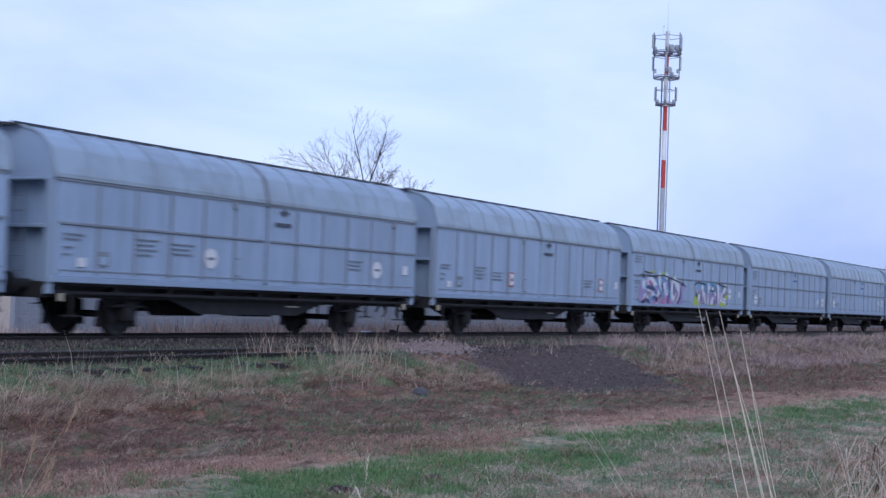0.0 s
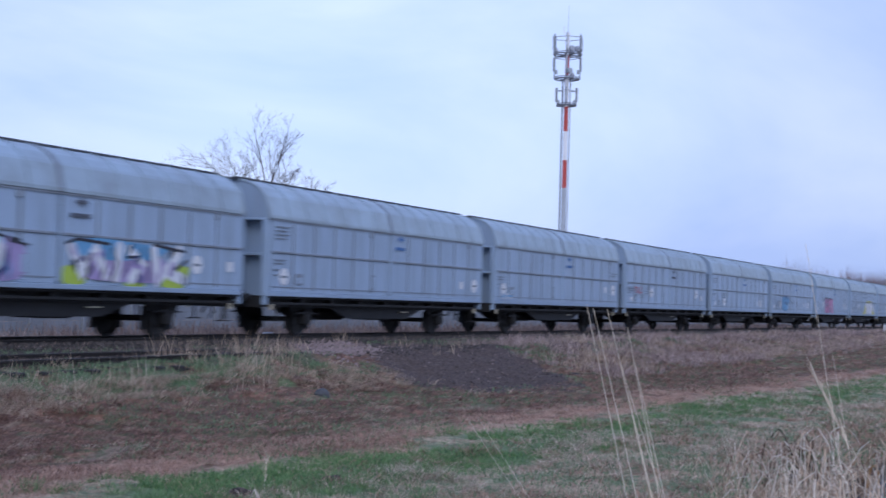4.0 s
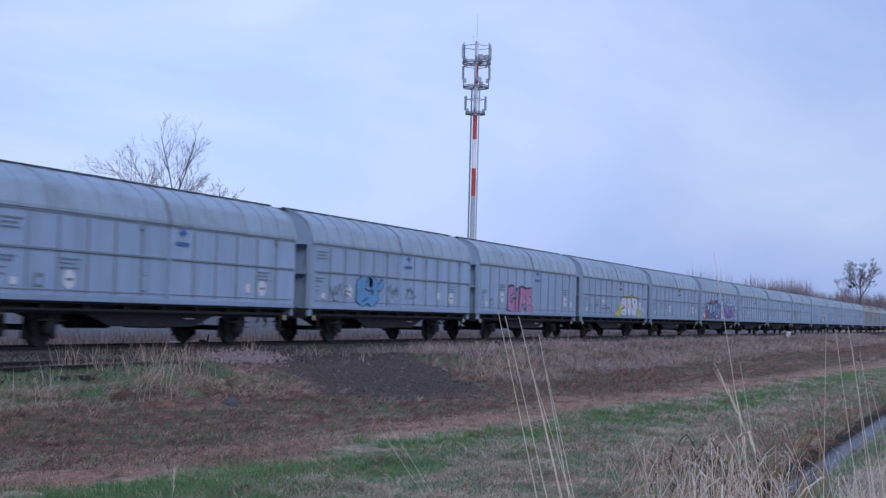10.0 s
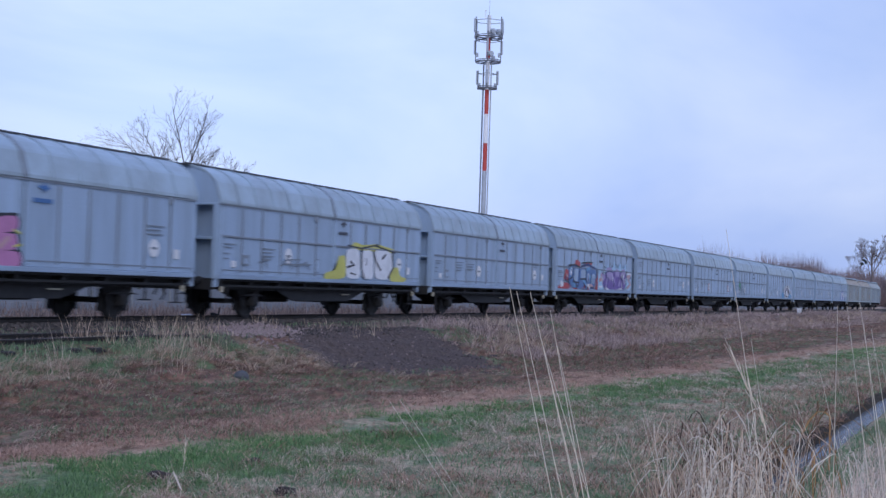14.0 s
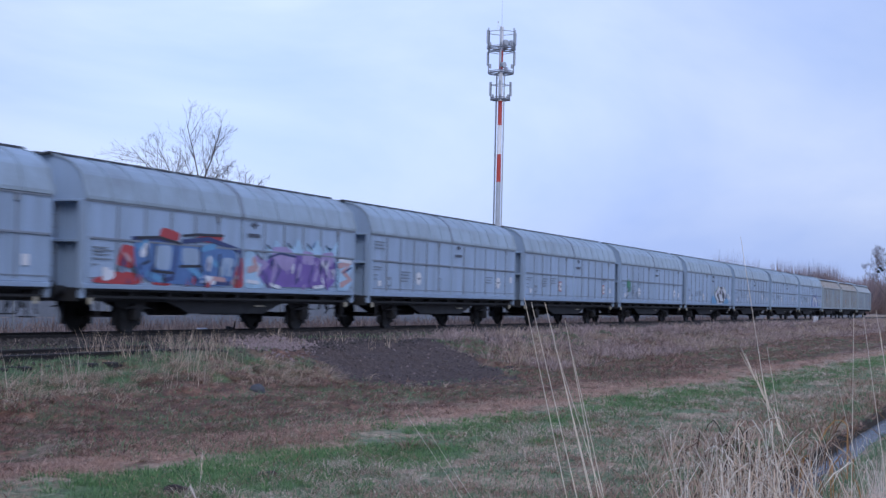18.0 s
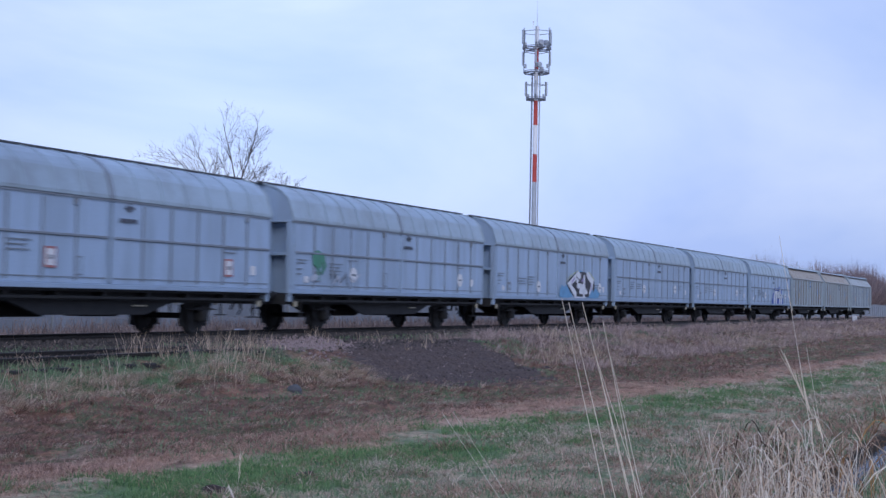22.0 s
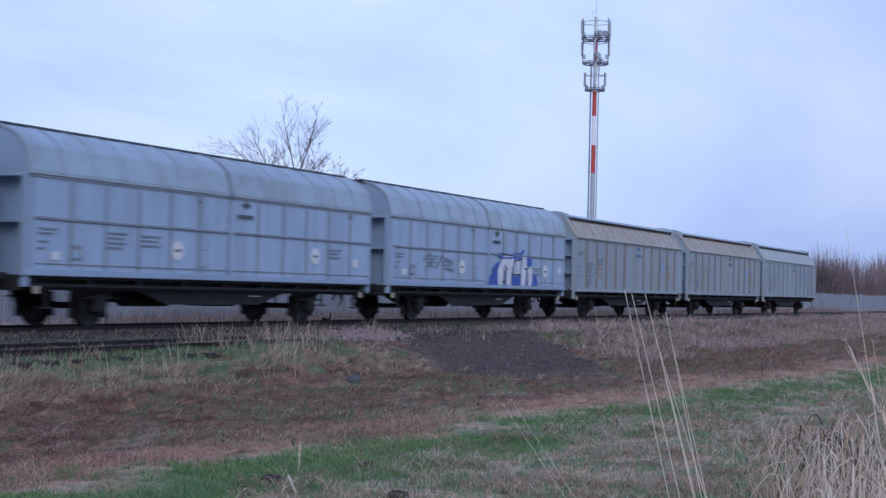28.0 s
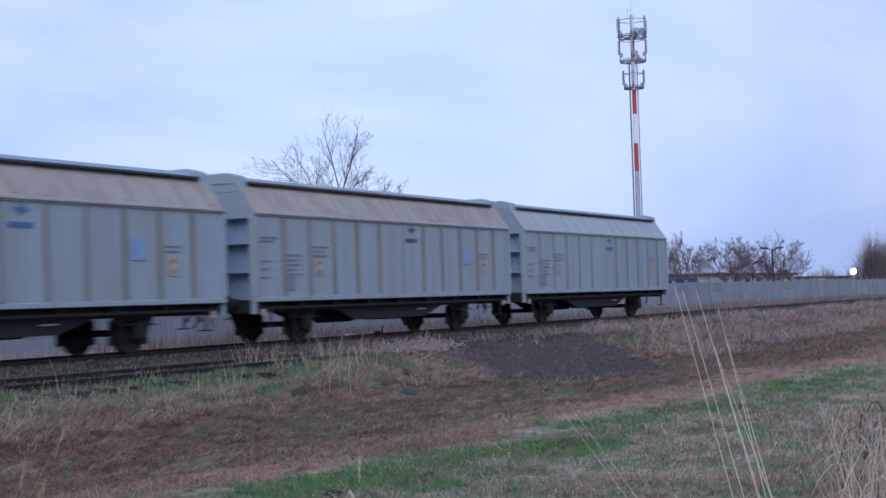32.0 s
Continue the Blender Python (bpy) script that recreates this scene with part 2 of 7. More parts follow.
GALVANISED = material("galvanised_steel", (0.46, 0.49, 0.53), 0.55, 0.3, 30, 1.0, 0.1, 0.05)
MAST_RED = material("red_mast_paint", (0.52, 0.065, 0.05), 0.5, 0.0, 10, 0.5, 0.08, 0.02)
MAST_WHITE = material("white_mast_paint", (0.85, 0.85, 0.85), 0.5, 0.0, 10, 0.5, 0.05, 0.02)
BARK = material("grey_bark", (0.055, 0.042, 0.042), 0.9, 0.0, 20, 2.0, 0.25, 0.3)
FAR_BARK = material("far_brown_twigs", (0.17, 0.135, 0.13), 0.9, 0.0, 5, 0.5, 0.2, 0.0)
NEEDLES = material("dark_conifer_needles", (0.045, 0.062, 0.068), 0.9, 0.0, 5, 0.5, 0.2, 0.0)
ROOFING = material("dark_roofing_felt", (0.05, 0.05, 0.055), 0.85, 0.0, 8, 0.5, 0.15, 0.05)
PLASTER = material("pale_plaster", (0.48, 0.48, 0.46), 0.9, 0.0, 8, 0.5, 0.08, 0.05)
GLASS_DARK = material("dark_window_glass", (0.03, 0.035, 0.04), 0.1, 0.0, 8, 0.5, 0.05, 0.0)
CAR_BLUE = material("dark_blue_car_paint", (0.03, 0.035, 0.09), 0.3, 0.2, 8, 0.5, 0.05, 0.0)
DRY = blades("dry_straw_blades", (0.30, 0.205, 0.135), (0.78, 0.60, 0.43), thin=True)
PALE_STRAW = blades("greyish_straw_blades", (0.30, 0.21, 0.145), (0.88, 0.71, 0.54), thin=True)
WITHERED = blades("withered_reed_leaves", (0.30, 0.195, 0.125), (0.80, 0.60, 0.42), thin=True)
FIELD = blades("pale_field_straw", (0.48, 0.34, 0.25), (0.95, 0.76, 0.60), thin=True)
BROWN = blades("matted_brown_blades", (0.15, 0.080, 0.055), (0.60, 0.385, 0.265), thin=True)
FRESH = blades("fresh_green_blades", (0.06, 0.13, 0.048), (0.26, 0.41, 0.155), thin=True)
THATCH = blades("red_brown_thatch", (0.085, 0.042, 0.032), (0.52, 0.31, 0.215), thin=True)
ROSY = blades("pinkish_straw", (0.30, 0.165, 0.11), (0.76, 0.51, 0.365), thin=True)
DEAD = blades("russet_grey_dead_grass", (0.16, 0.105, 0.085), (0.72, 0.54, 0.45), thin=True)
MAUVE = blades("mauve_brown_dead_grass", (0.10, 0.068, 0.056), (0.44, 0.325, 0.27), thin=True)
GREEN = blades("short_green_blades", (0.08, 0.135, 0.065), (0.28, 0.39, 0.20), thin=True)
REED = blades("bleached_reed_stalks", (0.58, 0.46, 0.34), (0.97, 0.87, 0.71), thin=True)
WATER = bpy.data.materials.new("ditch_water")
WATER.use_nodes = True
wp = WATER.node_tree.nodes["Principled BSDF"]
wp.inputs["Base Color"].default_value = (0.03, 0.035, 0.04, 1)
wp.inputs["Roughness"].default_value = 0.12
w_bump, w_noise = WATER.node_tree.nodes.new("ShaderNodeBump"), WATER.node_tree.nodes.new("ShaderNodeTexNoise")
w_noise.inputs["Scale"].default_value, w_noise.inputs["Detail"].default_value = 7.0, 5.0
w_bump.inputs["Strength"].default_value, w_bump.inputs["Distance"].default_value = 1.0, 0.12
WATER.node_tree.links.new(w_noise.outputs["Fac"], w_bump.inputs["Height"])
WATER.node_tree.links.new(w_bump.outputs["Normal"], wp.inputs["Normal"])


def glow(name, colour, strength):
    m = bpy.data.materials.new(name)
    m.use_nodes = True
    p = m.node_tree.nodes["Principled BSDF"]
    p.inputs["Base Color"].default_value = (*colour, 1)
    p.inputs["Emission Color"].default_value, p.inputs["Emission Strength"].default_value = (*colour, 1), strength
    return m


LAMP_GLOW = glow("lit_lamp", (1.0, 0.9, 0.72), 60.0)


def paint(name, colour):
    return material(name, colour, 0.5, 0.0, 30, 2.5, 0.12, 0.0, Vector(colour) * 0.6, 0.5)


# ---- building helpers ----
def box(bm, x0, x1, y0, y1, z0, z1, m=None):
    vs = [bm.verts.new(v if m is None else m @ Vector(v)) for v in
          ((x0, y0, z0), (x1, y0, z0), (x1, y1, z0), (x0, y1, z0), (x0, y0, z1), (x1, y0, z1), (x1, y1, z1), (x0, y1, z1))]
    for f in ((3, 2, 1, 0), (4, 5, 6, 7), (0, 1, 5, 4), (1, 2, 6, 5), (2, 3, 7, 6), (3, 0, 4, 7)):
        bm.faces.new([vs[i] for i in f])
    return bm


def bevelled(bm, r=0.01, seg=1):
    bmesh.ops.bevel(bm, geom=bm.edges[:], offset=r, segments=seg, affect="EDGES", profile=0.5)
    return bm


def tube(bm, a, b, r0, r1=None, n=8, cap=True):
    a, b = Vector(a), Vector(b)
    d = (b - a).normalized()
    u = d.orthogonal().normalized()
    v = d.cross(u)
    r1 = r0 if r1 is None else r1
    rings = [[bm.verts.new(p + (u * math.cos(k * math.tau / n) + v * math.sin(k * math.tau / n)) * r) for k in range(n)] for p, r in ((a, r0), (b, r1))]
    for k in range(n):
        bm.faces.new((rings[0][k], rings[0][(k + 1) % n], rings[1][(k + 1) % n], rings[1][k]))
    if cap:
        bm.faces.new(rings[0][::-1])
        bm.faces.new(rings[1])
    return bm


def prism(bm, outline, y0, y1, m=None):
    """An outline in x and z, drawn out from y0 to y1."""
    a = [bm.verts.new(Vector((x, y0, z)) if m is None else m @ Vector((x, y0, z))) for x, z in outline]
    b = [bm.verts.new(Vector((x, y1, z)) if m is None else m @ Vector((x, y1, z))) for x, z in outline]
    n = len(outline)
    for k in range(n):
        bm.faces.new((a[k], a[(k + 1) % n], b[(k + 1) % n], b[k]))
    bm.faces.new(a[::-1])
    bm.faces.new(b)
    return bm


def long_shell(bm, line, x0, x1, thick, steps=1):
    """A sheet with a cross-section in y and z, drawn out along x, with thickness."""
    n = len(line)
    inner = []
    for i, (y, z) in enumerate(line):
        p, q = line[max(i - 1, 0)], line[min(i + 1, n - 1)]
        t = Vector((q[0] - p[0], q[1] - p[1])).normalized()
        inner.append((y + t.y * thick, z - t.x * thick))
    ring = list(line) + inner[::-1]
    xs = [x0 + (x1 - x0) * k / steps for k in range(steps + 1)]
    vs = [[bm.verts.new((x, y, z)) for y, z in ring] for x in xs]
    k = len(ring)
    for r0, r1 in zip(vs, vs[1:]):
        for i in range(k):
            bm.faces.new((r0[i], r0[(i + 1) % k], r1[(i + 1) % k], r1[i]))
    for r, flip in ((vs[0], True), (vs[-1], False)):
        for i in range(n - 1):
            f = (r[i], r[i + 1], r[k - 2 - i], r[k - 1 - i])
            bm.faces.new(f if flip else f[::-1])
    return bm


def mesh_of(name, bm, *mats):
    bmesh.ops.recalc_face_normals(bm, faces=bm.faces[:])
    me = bpy.data.meshes.new(name)
    bm.to_mesh(me)
    bm.free()
    for m in mats:
        me.materials.append(m)
    return me


def part(name, bm, mat, parent, label="", smooth=False):
    me = bm if isinstance(bm, bpy.types.Mesh) else mesh_of(name, bm, mat)
    if smooth:
        me.shade_smooth()
    ob = new(name, me)
    ob.parent = parent
    return tagged(ob, label) if label else ob


def thing(name, label, category, group="", kind="", at=None):
    ob = new(name)
    ob.empty_display_size = 0.3
    if at is not None:
        ob.matrix_basis = at
    return tagged(ob, label, category, group, kind)


def solid(name, bm, mat, label, category, group="", kind="", smooth=False):
    """A thing that is one mesh."""
    me = bm if isinstance(bm, bpy.types.Mesh) else mesh_of(name, bm, mat)
    if smooth:
        me.shade_smooth()
    return tagged(new(name, me), label, category, group, kind)


def raw(name, verts, faces, *mats):
    me = bpy.data.meshes.new(name)
    me.from_pydata(verts, [], faces)
    for m in mats:
        me.materials.append(m)
    me.update()
    return me


# ---- ground: one sheet with the embankment, the meadow and the ditch, parallel to the track ----
TRACK_Y, SIDING_Y, PITCH = 21.77, 16.9, 15.5
PROFILE = [(-400, -0.9), (-20, -0.75), (1.2, -0.76), (1.8, -0.84), (2.1, -0.92), (2.34, -1.0), (2.43, -1.2), (2.68, -1.2), (2.79, -1.0), (3.0, -0.93), (3.5, -0.87), (4.2, -0.80), (8.5, -0.76), (10.5, -0.80),
           (12.2, -0.82), (13.6, -0.72), (15.2, -0.40), (15.8, -0.22), (18.2, -0.20), (19.2, -0.14), (20.1, -0.11), (20.5, -0.105), (23.2, -0.105), (24.2, -0.40), (28, -0.45), (400, -0.4), (2600, 0.0)]


def ground_z(x, y):
    if 1.4 < y < 3.6:
        # the ditch wanders a little
        y += (0.07 * noise.noise(Vector((x * 0.45, 0, 9))) + 0.05 * noise.noise(Vector((x * 1.7, 0, 5)))) * min(1.0, (y - 1.4) / 0.5, (3.6 - y) / 0.5)
    for (a, za), (b, zb) in zip(PROFILE, PROFILE[1:]):
        if y <= b:
            k = (y - a) / (b - a)
            z = za + (zb - za) * k
            break
    else:
        z = 0.0
    lump = 0.75 * noise.noise(Vector((x * 0.16, y * 0.28, 0))) + 0.5 * noise.noise(Vector((x * 0.6, y * 0.7, 3))) + 0.15 * noise.noise(Vector((x * 2.1, y * 2.3, 7)))
    amount = 0.0 if 19.8 < y < 23.7 else 0.04 if 16.0 < y < 19.8 else 0.16 if 4 < y < 16 else 0.10 if y < 60 else 0.3
    if 2.1 < y < 3.3:
        amount = 0.045
    z += lump * amount
    if 3.0 < y < 18.6 and 6 < x < 150:
        # hummocks in the meadow, slumped clods and creases on the slope, mounds of matted grass further along
        fade = min(1.0, (y - 3.0) / 0.8, (18.6 - y) / 0.8)
        slope = max(0.0, min(1.0, (y - 9.0) / 1.5)) * max(0.0, min(1.0, (17.0 - y) / 1.5))
        far = max(0.0, min(1.0, (x - 36) / 8)) * max(0.0, min(1.0, (y - 10.5) / 1.5))
        crease = 0.5 - abs(noise.noise(Vector((x * 0.8 + 0.5 * y, y * 0.95, 11))))
        small = noise.noise(Vector((x * 3.1, y * 3.1, 17)))
        z += fade * ((0.022 + 0.020 * slope) * small + slope * 0.20 * (crease - 0.28) + far * 0.26 * max(0.0, noise.noise(Vector((x * 0.55, y * 0.8, 23)))))
    return z


def steps(edges):
    out = []
    for a, b, d in edges:
        n = max(1, round((b - a) / d))
        out += [a + (b - a) * k / n for k in range(n)]
    return out + [edges[-1][1]]


gx = steps([(-2500, -300, 550), (-300, -20, 35), (-20, 4, 3), (4, 8, 0.4), (8, 34, 0.16), (34, 60, 0.32), (60, 140, 0.9), (140, 420, 7), (420, 2600, 220)])
gy = steps([(-1500, -60, 240), (-60, -4, 8), (-4, 1, 0.6), (1, 2.2, 0.3), (2.2, 3.4, 0.1), (3.4, 18, 0.17), (18, 25, 0.3), (25, 60, 3), (60, 300, 24), (300, 2600, 230)])
gverts = [(x, y, ground_z(x, y)) for y in gy for x in gx]
nx = len(gx)
gfaces = [(j * nx + i, j * nx + i + 1, (j + 1) * nx + i + 1, (j + 1) * nx + i) for j in range(len(gy) - 1) for i in range(nx - 1)]


def ground_material():
    m = bpy.data.materials.new("grass_and_earth")
    m.use_nodes = True
    nt = m.node_tree
    L = nt.links.new
    p = nt.nodes["Principled BSDF"]
    p.inputs["Roughness"].default_value = 0.95
    p.inputs["Specular IOR Level"].default_value = 0.15
    co = nt.nodes.new("ShaderNodeTexCoord")
    sep = nt.nodes.new("ShaderNodeSeparateXYZ")
    L(co.outputs["Object"], sep.inputs[0])

    def tex(scale, detail=5.0, rough=0.6, stretch=(1, 1, 1)):
        mp = nt.nodes.new("ShaderNodeMapping")
        mp.inputs["Scale"].default_value = stretch
        L(co.outputs["Object"], mp.inputs["Vector"])
        n = nt.nodes.new("ShaderNodeTexNoise")
        n.inputs["Scale"].default_value, n.inputs["Detail"].default_value, n.inputs["Roughness"].default_value = scale, detail, rough
        L(mp.outputs["Vector"], n.inputs["Vector"])
        return n.outputs["Fac"]

    def calc(op, a, b=None, c=None):
        n = nt.nodes.new("ShaderNodeMath")
        n.operation = op
        n.use_clamp = False
        for i, v in enumerate((a, b, c)):
            if v is None:
                continue
            if isinstance(v, (int, float)):
                n.inputs[i].default_value = v
            else:
                L(v, n.inputs[i])
        return n.outputs[0]

    def span(v, lo, hi):
        n = nt.nodes.new("ShaderNodeMapRange")
        n.interpolation_type = "SMOOTHSTEP"
        n.inputs["From Min"].default_value, n.inputs["From Max"].default_value = lo, hi
        L(v, n.inputs["Value"])
        return n.outputs["Result"]

    def blend(f, a, b):
        n = nt.nodes.new("ShaderNodeMix")
        n.data_type = "RGBA"
        L(f, n.inputs["Factor"])
        for k, v in (("A", a), ("B", b)):
            if isinstance(v, tuple):
                n.inputs[k].default_value = (*v, 1)
            else:
                L(v, n.inputs[k])
        return n.outputs["Result"]

    fine, mid = span(tex(12.0, 7.0, 0.7), 0.22, 0.78), tex(1.3)
    wob = calc("MULTIPLY_ADD", calc("SUBTRACT", mid, 0.5), 3.0, sep.outputs["Y"])
    brown = blend(fine, (0.17, 0.082, 0.05), (0.45, 0.255, 0.165))
    straw = blend(fine, (0.25, 0.18, 0.125), (0.66, 0.51, 0.37))
    green = blend(fine, (0.06, 0.105, 0.045), (0.215, 0.315, 0.135))
    earth = blend(fine, (0.025, 0.020, 0.017), (0.10, 0.082, 0.070))
    coal = blend(span(tex(11.0, 8.0, 0.75), 0.25, 0.75), (0.046, 0.033, 0.029), (0.165, 0.122, 0.102))
    olive = blend(fine, (0.085, 0.11, 0.06), (0.31, 0.36, 0.20))
    meadow = blend(span(tex(1.1, 8.0, 0.78), 0.43, 0.57), olive, blend(fine, (0.22, 0.145, 0.09), (0.74, 0.55, 0.38)))
    c = blend(span(wob, 1.6, 2.4), blend(span(tex(1.1, 6.0, 0.7), 0.45, 0.6), straw, olive), meadow)
    # the green path runs slightly askew to the track
    askew = calc("MULTIPLY_ADD", calc("MINIMUM", sep.outputs["X"], 80.0), 0.055, calc("MULTIPLY_ADD", calc("SUBTRACT", mid, 0.5), 1.4, calc("SUBTRACT", sep.outputs["Y"], 0.6)))
    path = calc("MULTIPLY", calc("MULTIPLY", span(askew, 6.3, 7.1), calc("SUBTRACT", 1.0, span(askew, 7.5, 8.2))), span(tex(1.3, 7.0, 0.75), 0.34, 0.52))
    c = blend(calc("MULTIPLY", path, 0.85), c, green)
    # dark earth tone, deepened to paint the shade on the slope's lumpy face
    shaded_earth = blend(fine, (0.07, 0.040, 0.030), (0.23, 0.128, 0.092))
    clods = tex(2.4, 6.0, 0.7, (0.6, 1.5, 1))
    slope = blend(span(clods, 0.44, 0.62), shaded_earth, brown)
    streak = tex(0.55, 6.0, 0.65, (0.5, 2.2, 1))
    slope = blend(calc("MULTIPLY", span(streak, 0.52, 0.64), 0.8), slope, blend(fine, (0.20, 0.14, 0.09), (0.46, 0.36, 0.25)))
    tint = blend(span(tex(3.1, 6.0, 0.75), 0.45, 0.6), slope, blend(fine, (0.05, 0.065, 0.03), (0.16, 0.185, 0.085)))
    slope = blend(calc("MULTIPLY", span(tex(0.42, 5.0, 0.6, (0.6, 1.8, 1)), 0.38, 0.52), 0.9), slope, tint)
    slope = blend(calc("MULTIPLY", span(tex(0.9, 4.0, 0.6, (0.7, 1.2, 1)), 0.50, 0.60), 0.6), slope, blend(fine, (0.045, 0.024, 0.018), (0.17, 0.09, 0.062)))
    band_mask = calc("MULTIPLY", calc("SUBTRACT", 1.0, span(askew, 9.0, 10.3)), span(tex(1.5, 7.0, 0.75, (0.6, 1.6, 1)), 0.36, 0.56))
    slope = blend(calc("MULTIPLY", band_mask, 0.9), slope, blend(span(tex(14.0, 6.0, 0.75), 0.3, 0.7), (0.24, 0.13, 0.082), (0.68, 0.44, 0.295)))
    verge_green = calc("MULTIPLY", calc("MULTIPLY", span(wob, 14.0, 14.8), calc("SUBTRACT", 1.0, span(sep.outputs["X"], 24.0, 30.0))), calc("MULTIPLY", span(mid, 0.42, 0.54), 0.75))
    slope = blend(verge_green, slope, green)
    c = blend(span(askew, 8.1, 8.8), c, slope)
    c = blend(span(wob, 15.3, 16.6), c, blend(span(mid, 0.4, 0.6), earth, blend(fine, (0.06, 0.048, 0.04), (0.26, 0.21, 0.17))))
    c = blend(span(wob, 18.4, 19.4), c, earth)
    c = blend(span(sep.outputs["Y"], 23.8, 24.6), c, straw)
    # wet mud in the ditch, painted darker for the shade on its far bank
    shaded_mud = calc("MULTIPLY", span(sep.outputs["Y"], 2.3, 2.4), calc("SUBTRACT", 1.0, span(sep.outputs["Y"], 2.86, 3.0)))
    c = blend(shaded_mud, c, blend(fine, (0.02, 0.017, 0.013), (0.10, 0.08, 0.058)))
    # a heap of dark ash beside the end of the siding
    dx = calc("DIVIDE", calc("SUBTRACT", sep.outputs["X"], calc("MULTIPLY_ADD", sep.outputs["Y"], 1.0, ASH[0])), ASH[1])
    dy = calc("DIVIDE", calc("SUBTRACT", sep.outputs["Y"], ASH[2]), ASH[3])
    r = calc("ADD", calc("MULTIPLY", dx, dx), calc("MULTIPLY", dy, dy))
    r = calc("MULTIPLY_ADD", calc("SUBTRACT", tex(1.1, 7.0, 0.7), 0.5), 2.2, r)
    c = blend(calc("SUBTRACT", 1.0, span(r, 0.75, 1.0)), c, coal)
    L(c, p.inputs["Base Color"])
    b = nt.nodes.new("ShaderNodeBump")
    b.inputs["Strength"].default_value, b.inputs["Distance"].default_value = 0.6, 0.06
    L(fine, b.inputs["Height"])
    L(b.outputs["Normal"], p.inputs["Normal"])
    return m


ASH = (18.6, 4.9, 15.0, 4.3)
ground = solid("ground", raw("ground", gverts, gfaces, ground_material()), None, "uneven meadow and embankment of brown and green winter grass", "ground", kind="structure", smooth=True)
solid("water", box(bmesh.new(), -250, 900, 2.2, 2.98, -1.5, -1.08), WATER, "narrow drainage ditch with still water", "water", kind="structure")


# ---- track ----
def rail_outline():
    return [(-0.065, -0.16), (0.065, -0.16), (0.065, -0.148), (0.010, -0.128), (0.010, -0.04), (0.035, -0.03), (0.035, -0.004), (0.028, 0), (-0.028, 0), (-0.035, -0.004), (-0.035, -0.03), (-0.010, -0.04), (-0.010, -0.128), (-0.065, -0.148)]


def lay_track(name, y, x0, x1, top, s0, s1, label):
    t = thing(name, label, "railway track", kind="structure")
    for side in (-0.7535, 0.7535):
        bm = bmesh.new()
        ring = rail_outline()
        a = [bm.verts.new((x0, y + side + u, top + w)) for u, w in ring]
        b = [bm.verts.new((x1, y + side + u, top + w)) for u, w in ring]
        n = len(ring)
        for k in range(n):
            bm.faces.new((a[k], a[(k + 1) % n], b[(k + 1) % n], b[k]))
        bm.faces.new(a)
        bm.faces.new(b[::-1])
        part("rail", bm, RAIL, t, "dark rusty steel rail")
    me = mesh_of("sleeper", bevelled(box(bmesh.new(), -0.13, 0.13, -1.3, 1.3, -0.33, -0.165), 0.02), SLEEPER)
    n = int((s1 - s0) / 0.62)
    for k in range(n):
        sl = part("sleeper", me, None, t)
        sl.location = (s0 + 0.62 * k, y, top)
    return t


lay_track("railway_track", TRACK_Y, -400, 1400, 0.0, 8, 160, "dark steel rails on weathered sleepers")
lay_track("siding_track", SIDING_Y, -60, 26.5, -0.10, 10, 26.2, "old siding that ends in the dry grass")


def ballast(name, count, box_of, sizes, mat, label, seed, rim=None):
    rng = np.random.default_rng(seed)
    verts, faces = [], []
    (x0, x1), (y0, y1), top = box_of
    base = np.array([(1, 0, 0), (-1, 0, 0), (0, 1, 0), (0, -1, 0), (0, 0, 1), (0, 0, -1)], float)
    tri = [(0, 2, 4), (2, 1, 4), (1, 3, 4), (3, 0, 4), (2, 0, 5), (1, 2, 5), (3, 1, 5), (0, 3, 5)]
    made = 0
    while made < count:
        x, y = rng.uniform(x0, x1), rng.uniform(y0, y1)
        if rim and rim(x, y) > rng.uniform(0.3, 1.05):
            continue
        z = ground_z(x, y) if top is None else top
        s = rng.uniform(*sizes)
        q = base * rng.uniform(0.6, 1.2, (6, 3)) * s + rng.uniform(-0.25, 0.25, (6, 3)) * s
        k = len(verts)
        verts += (q + (x, y, z + 0.2 * s)).tolist()
        faces += [(a + k, b + k, c + k) for a, b, c in tri]
        made += 1
    return solid(name, raw(name, verts, faces, mat), None, label, "stones", kind="stuff")


ballast("track_ballast", 7000, ((14, 75), (19.3, 21.0), None), (0.03, 0.065), BALLAST, "grey crushed stone beside the rails", 3)
ballast("far_ballast", 3000, ((22, 90), (22.6, 23.9), None), (0.03, 0.065), BALLAST, "grey crushed stone behind the rails", 4)
ballast("siding_ballast", 1500, ((12, 40), (15.6, 18.6), None), (0.02, 0.05), BALLAST, "crushed stone and dirt along the siding", 5)


def on_trail(x, y):
    """How far out on the trail of pale gravel a place lies: 0 in its middle, 1 at its rim."""
    c, s = math.cos(radians(29)), math.sin(radians(29))
    u, v = (x - 32.1) * c + (y - 17.8) * s, -(x - 32.1) * s + (y - 17.8) * c
    return (u / 5.2) ** 2 + (v / 1.25) ** 2


ballast("pale_stone_heap", 1700, ((27, 38), (14.5, 20.6), None), (0.02, 0.055), STONE, "trail of pale broken stone beside the track", 6, on_trail)
ballast("ash_stones", 170, ((24, 48), (10, 20), None), (0.015, 0.04), STONE, "scattered pale pebbles on the ash heap", 12,
        lambda x, y: ((x - y - ASH[0]) / ASH[1]) ** 2 + ((y - ASH[2]) / ASH[3]) ** 2)
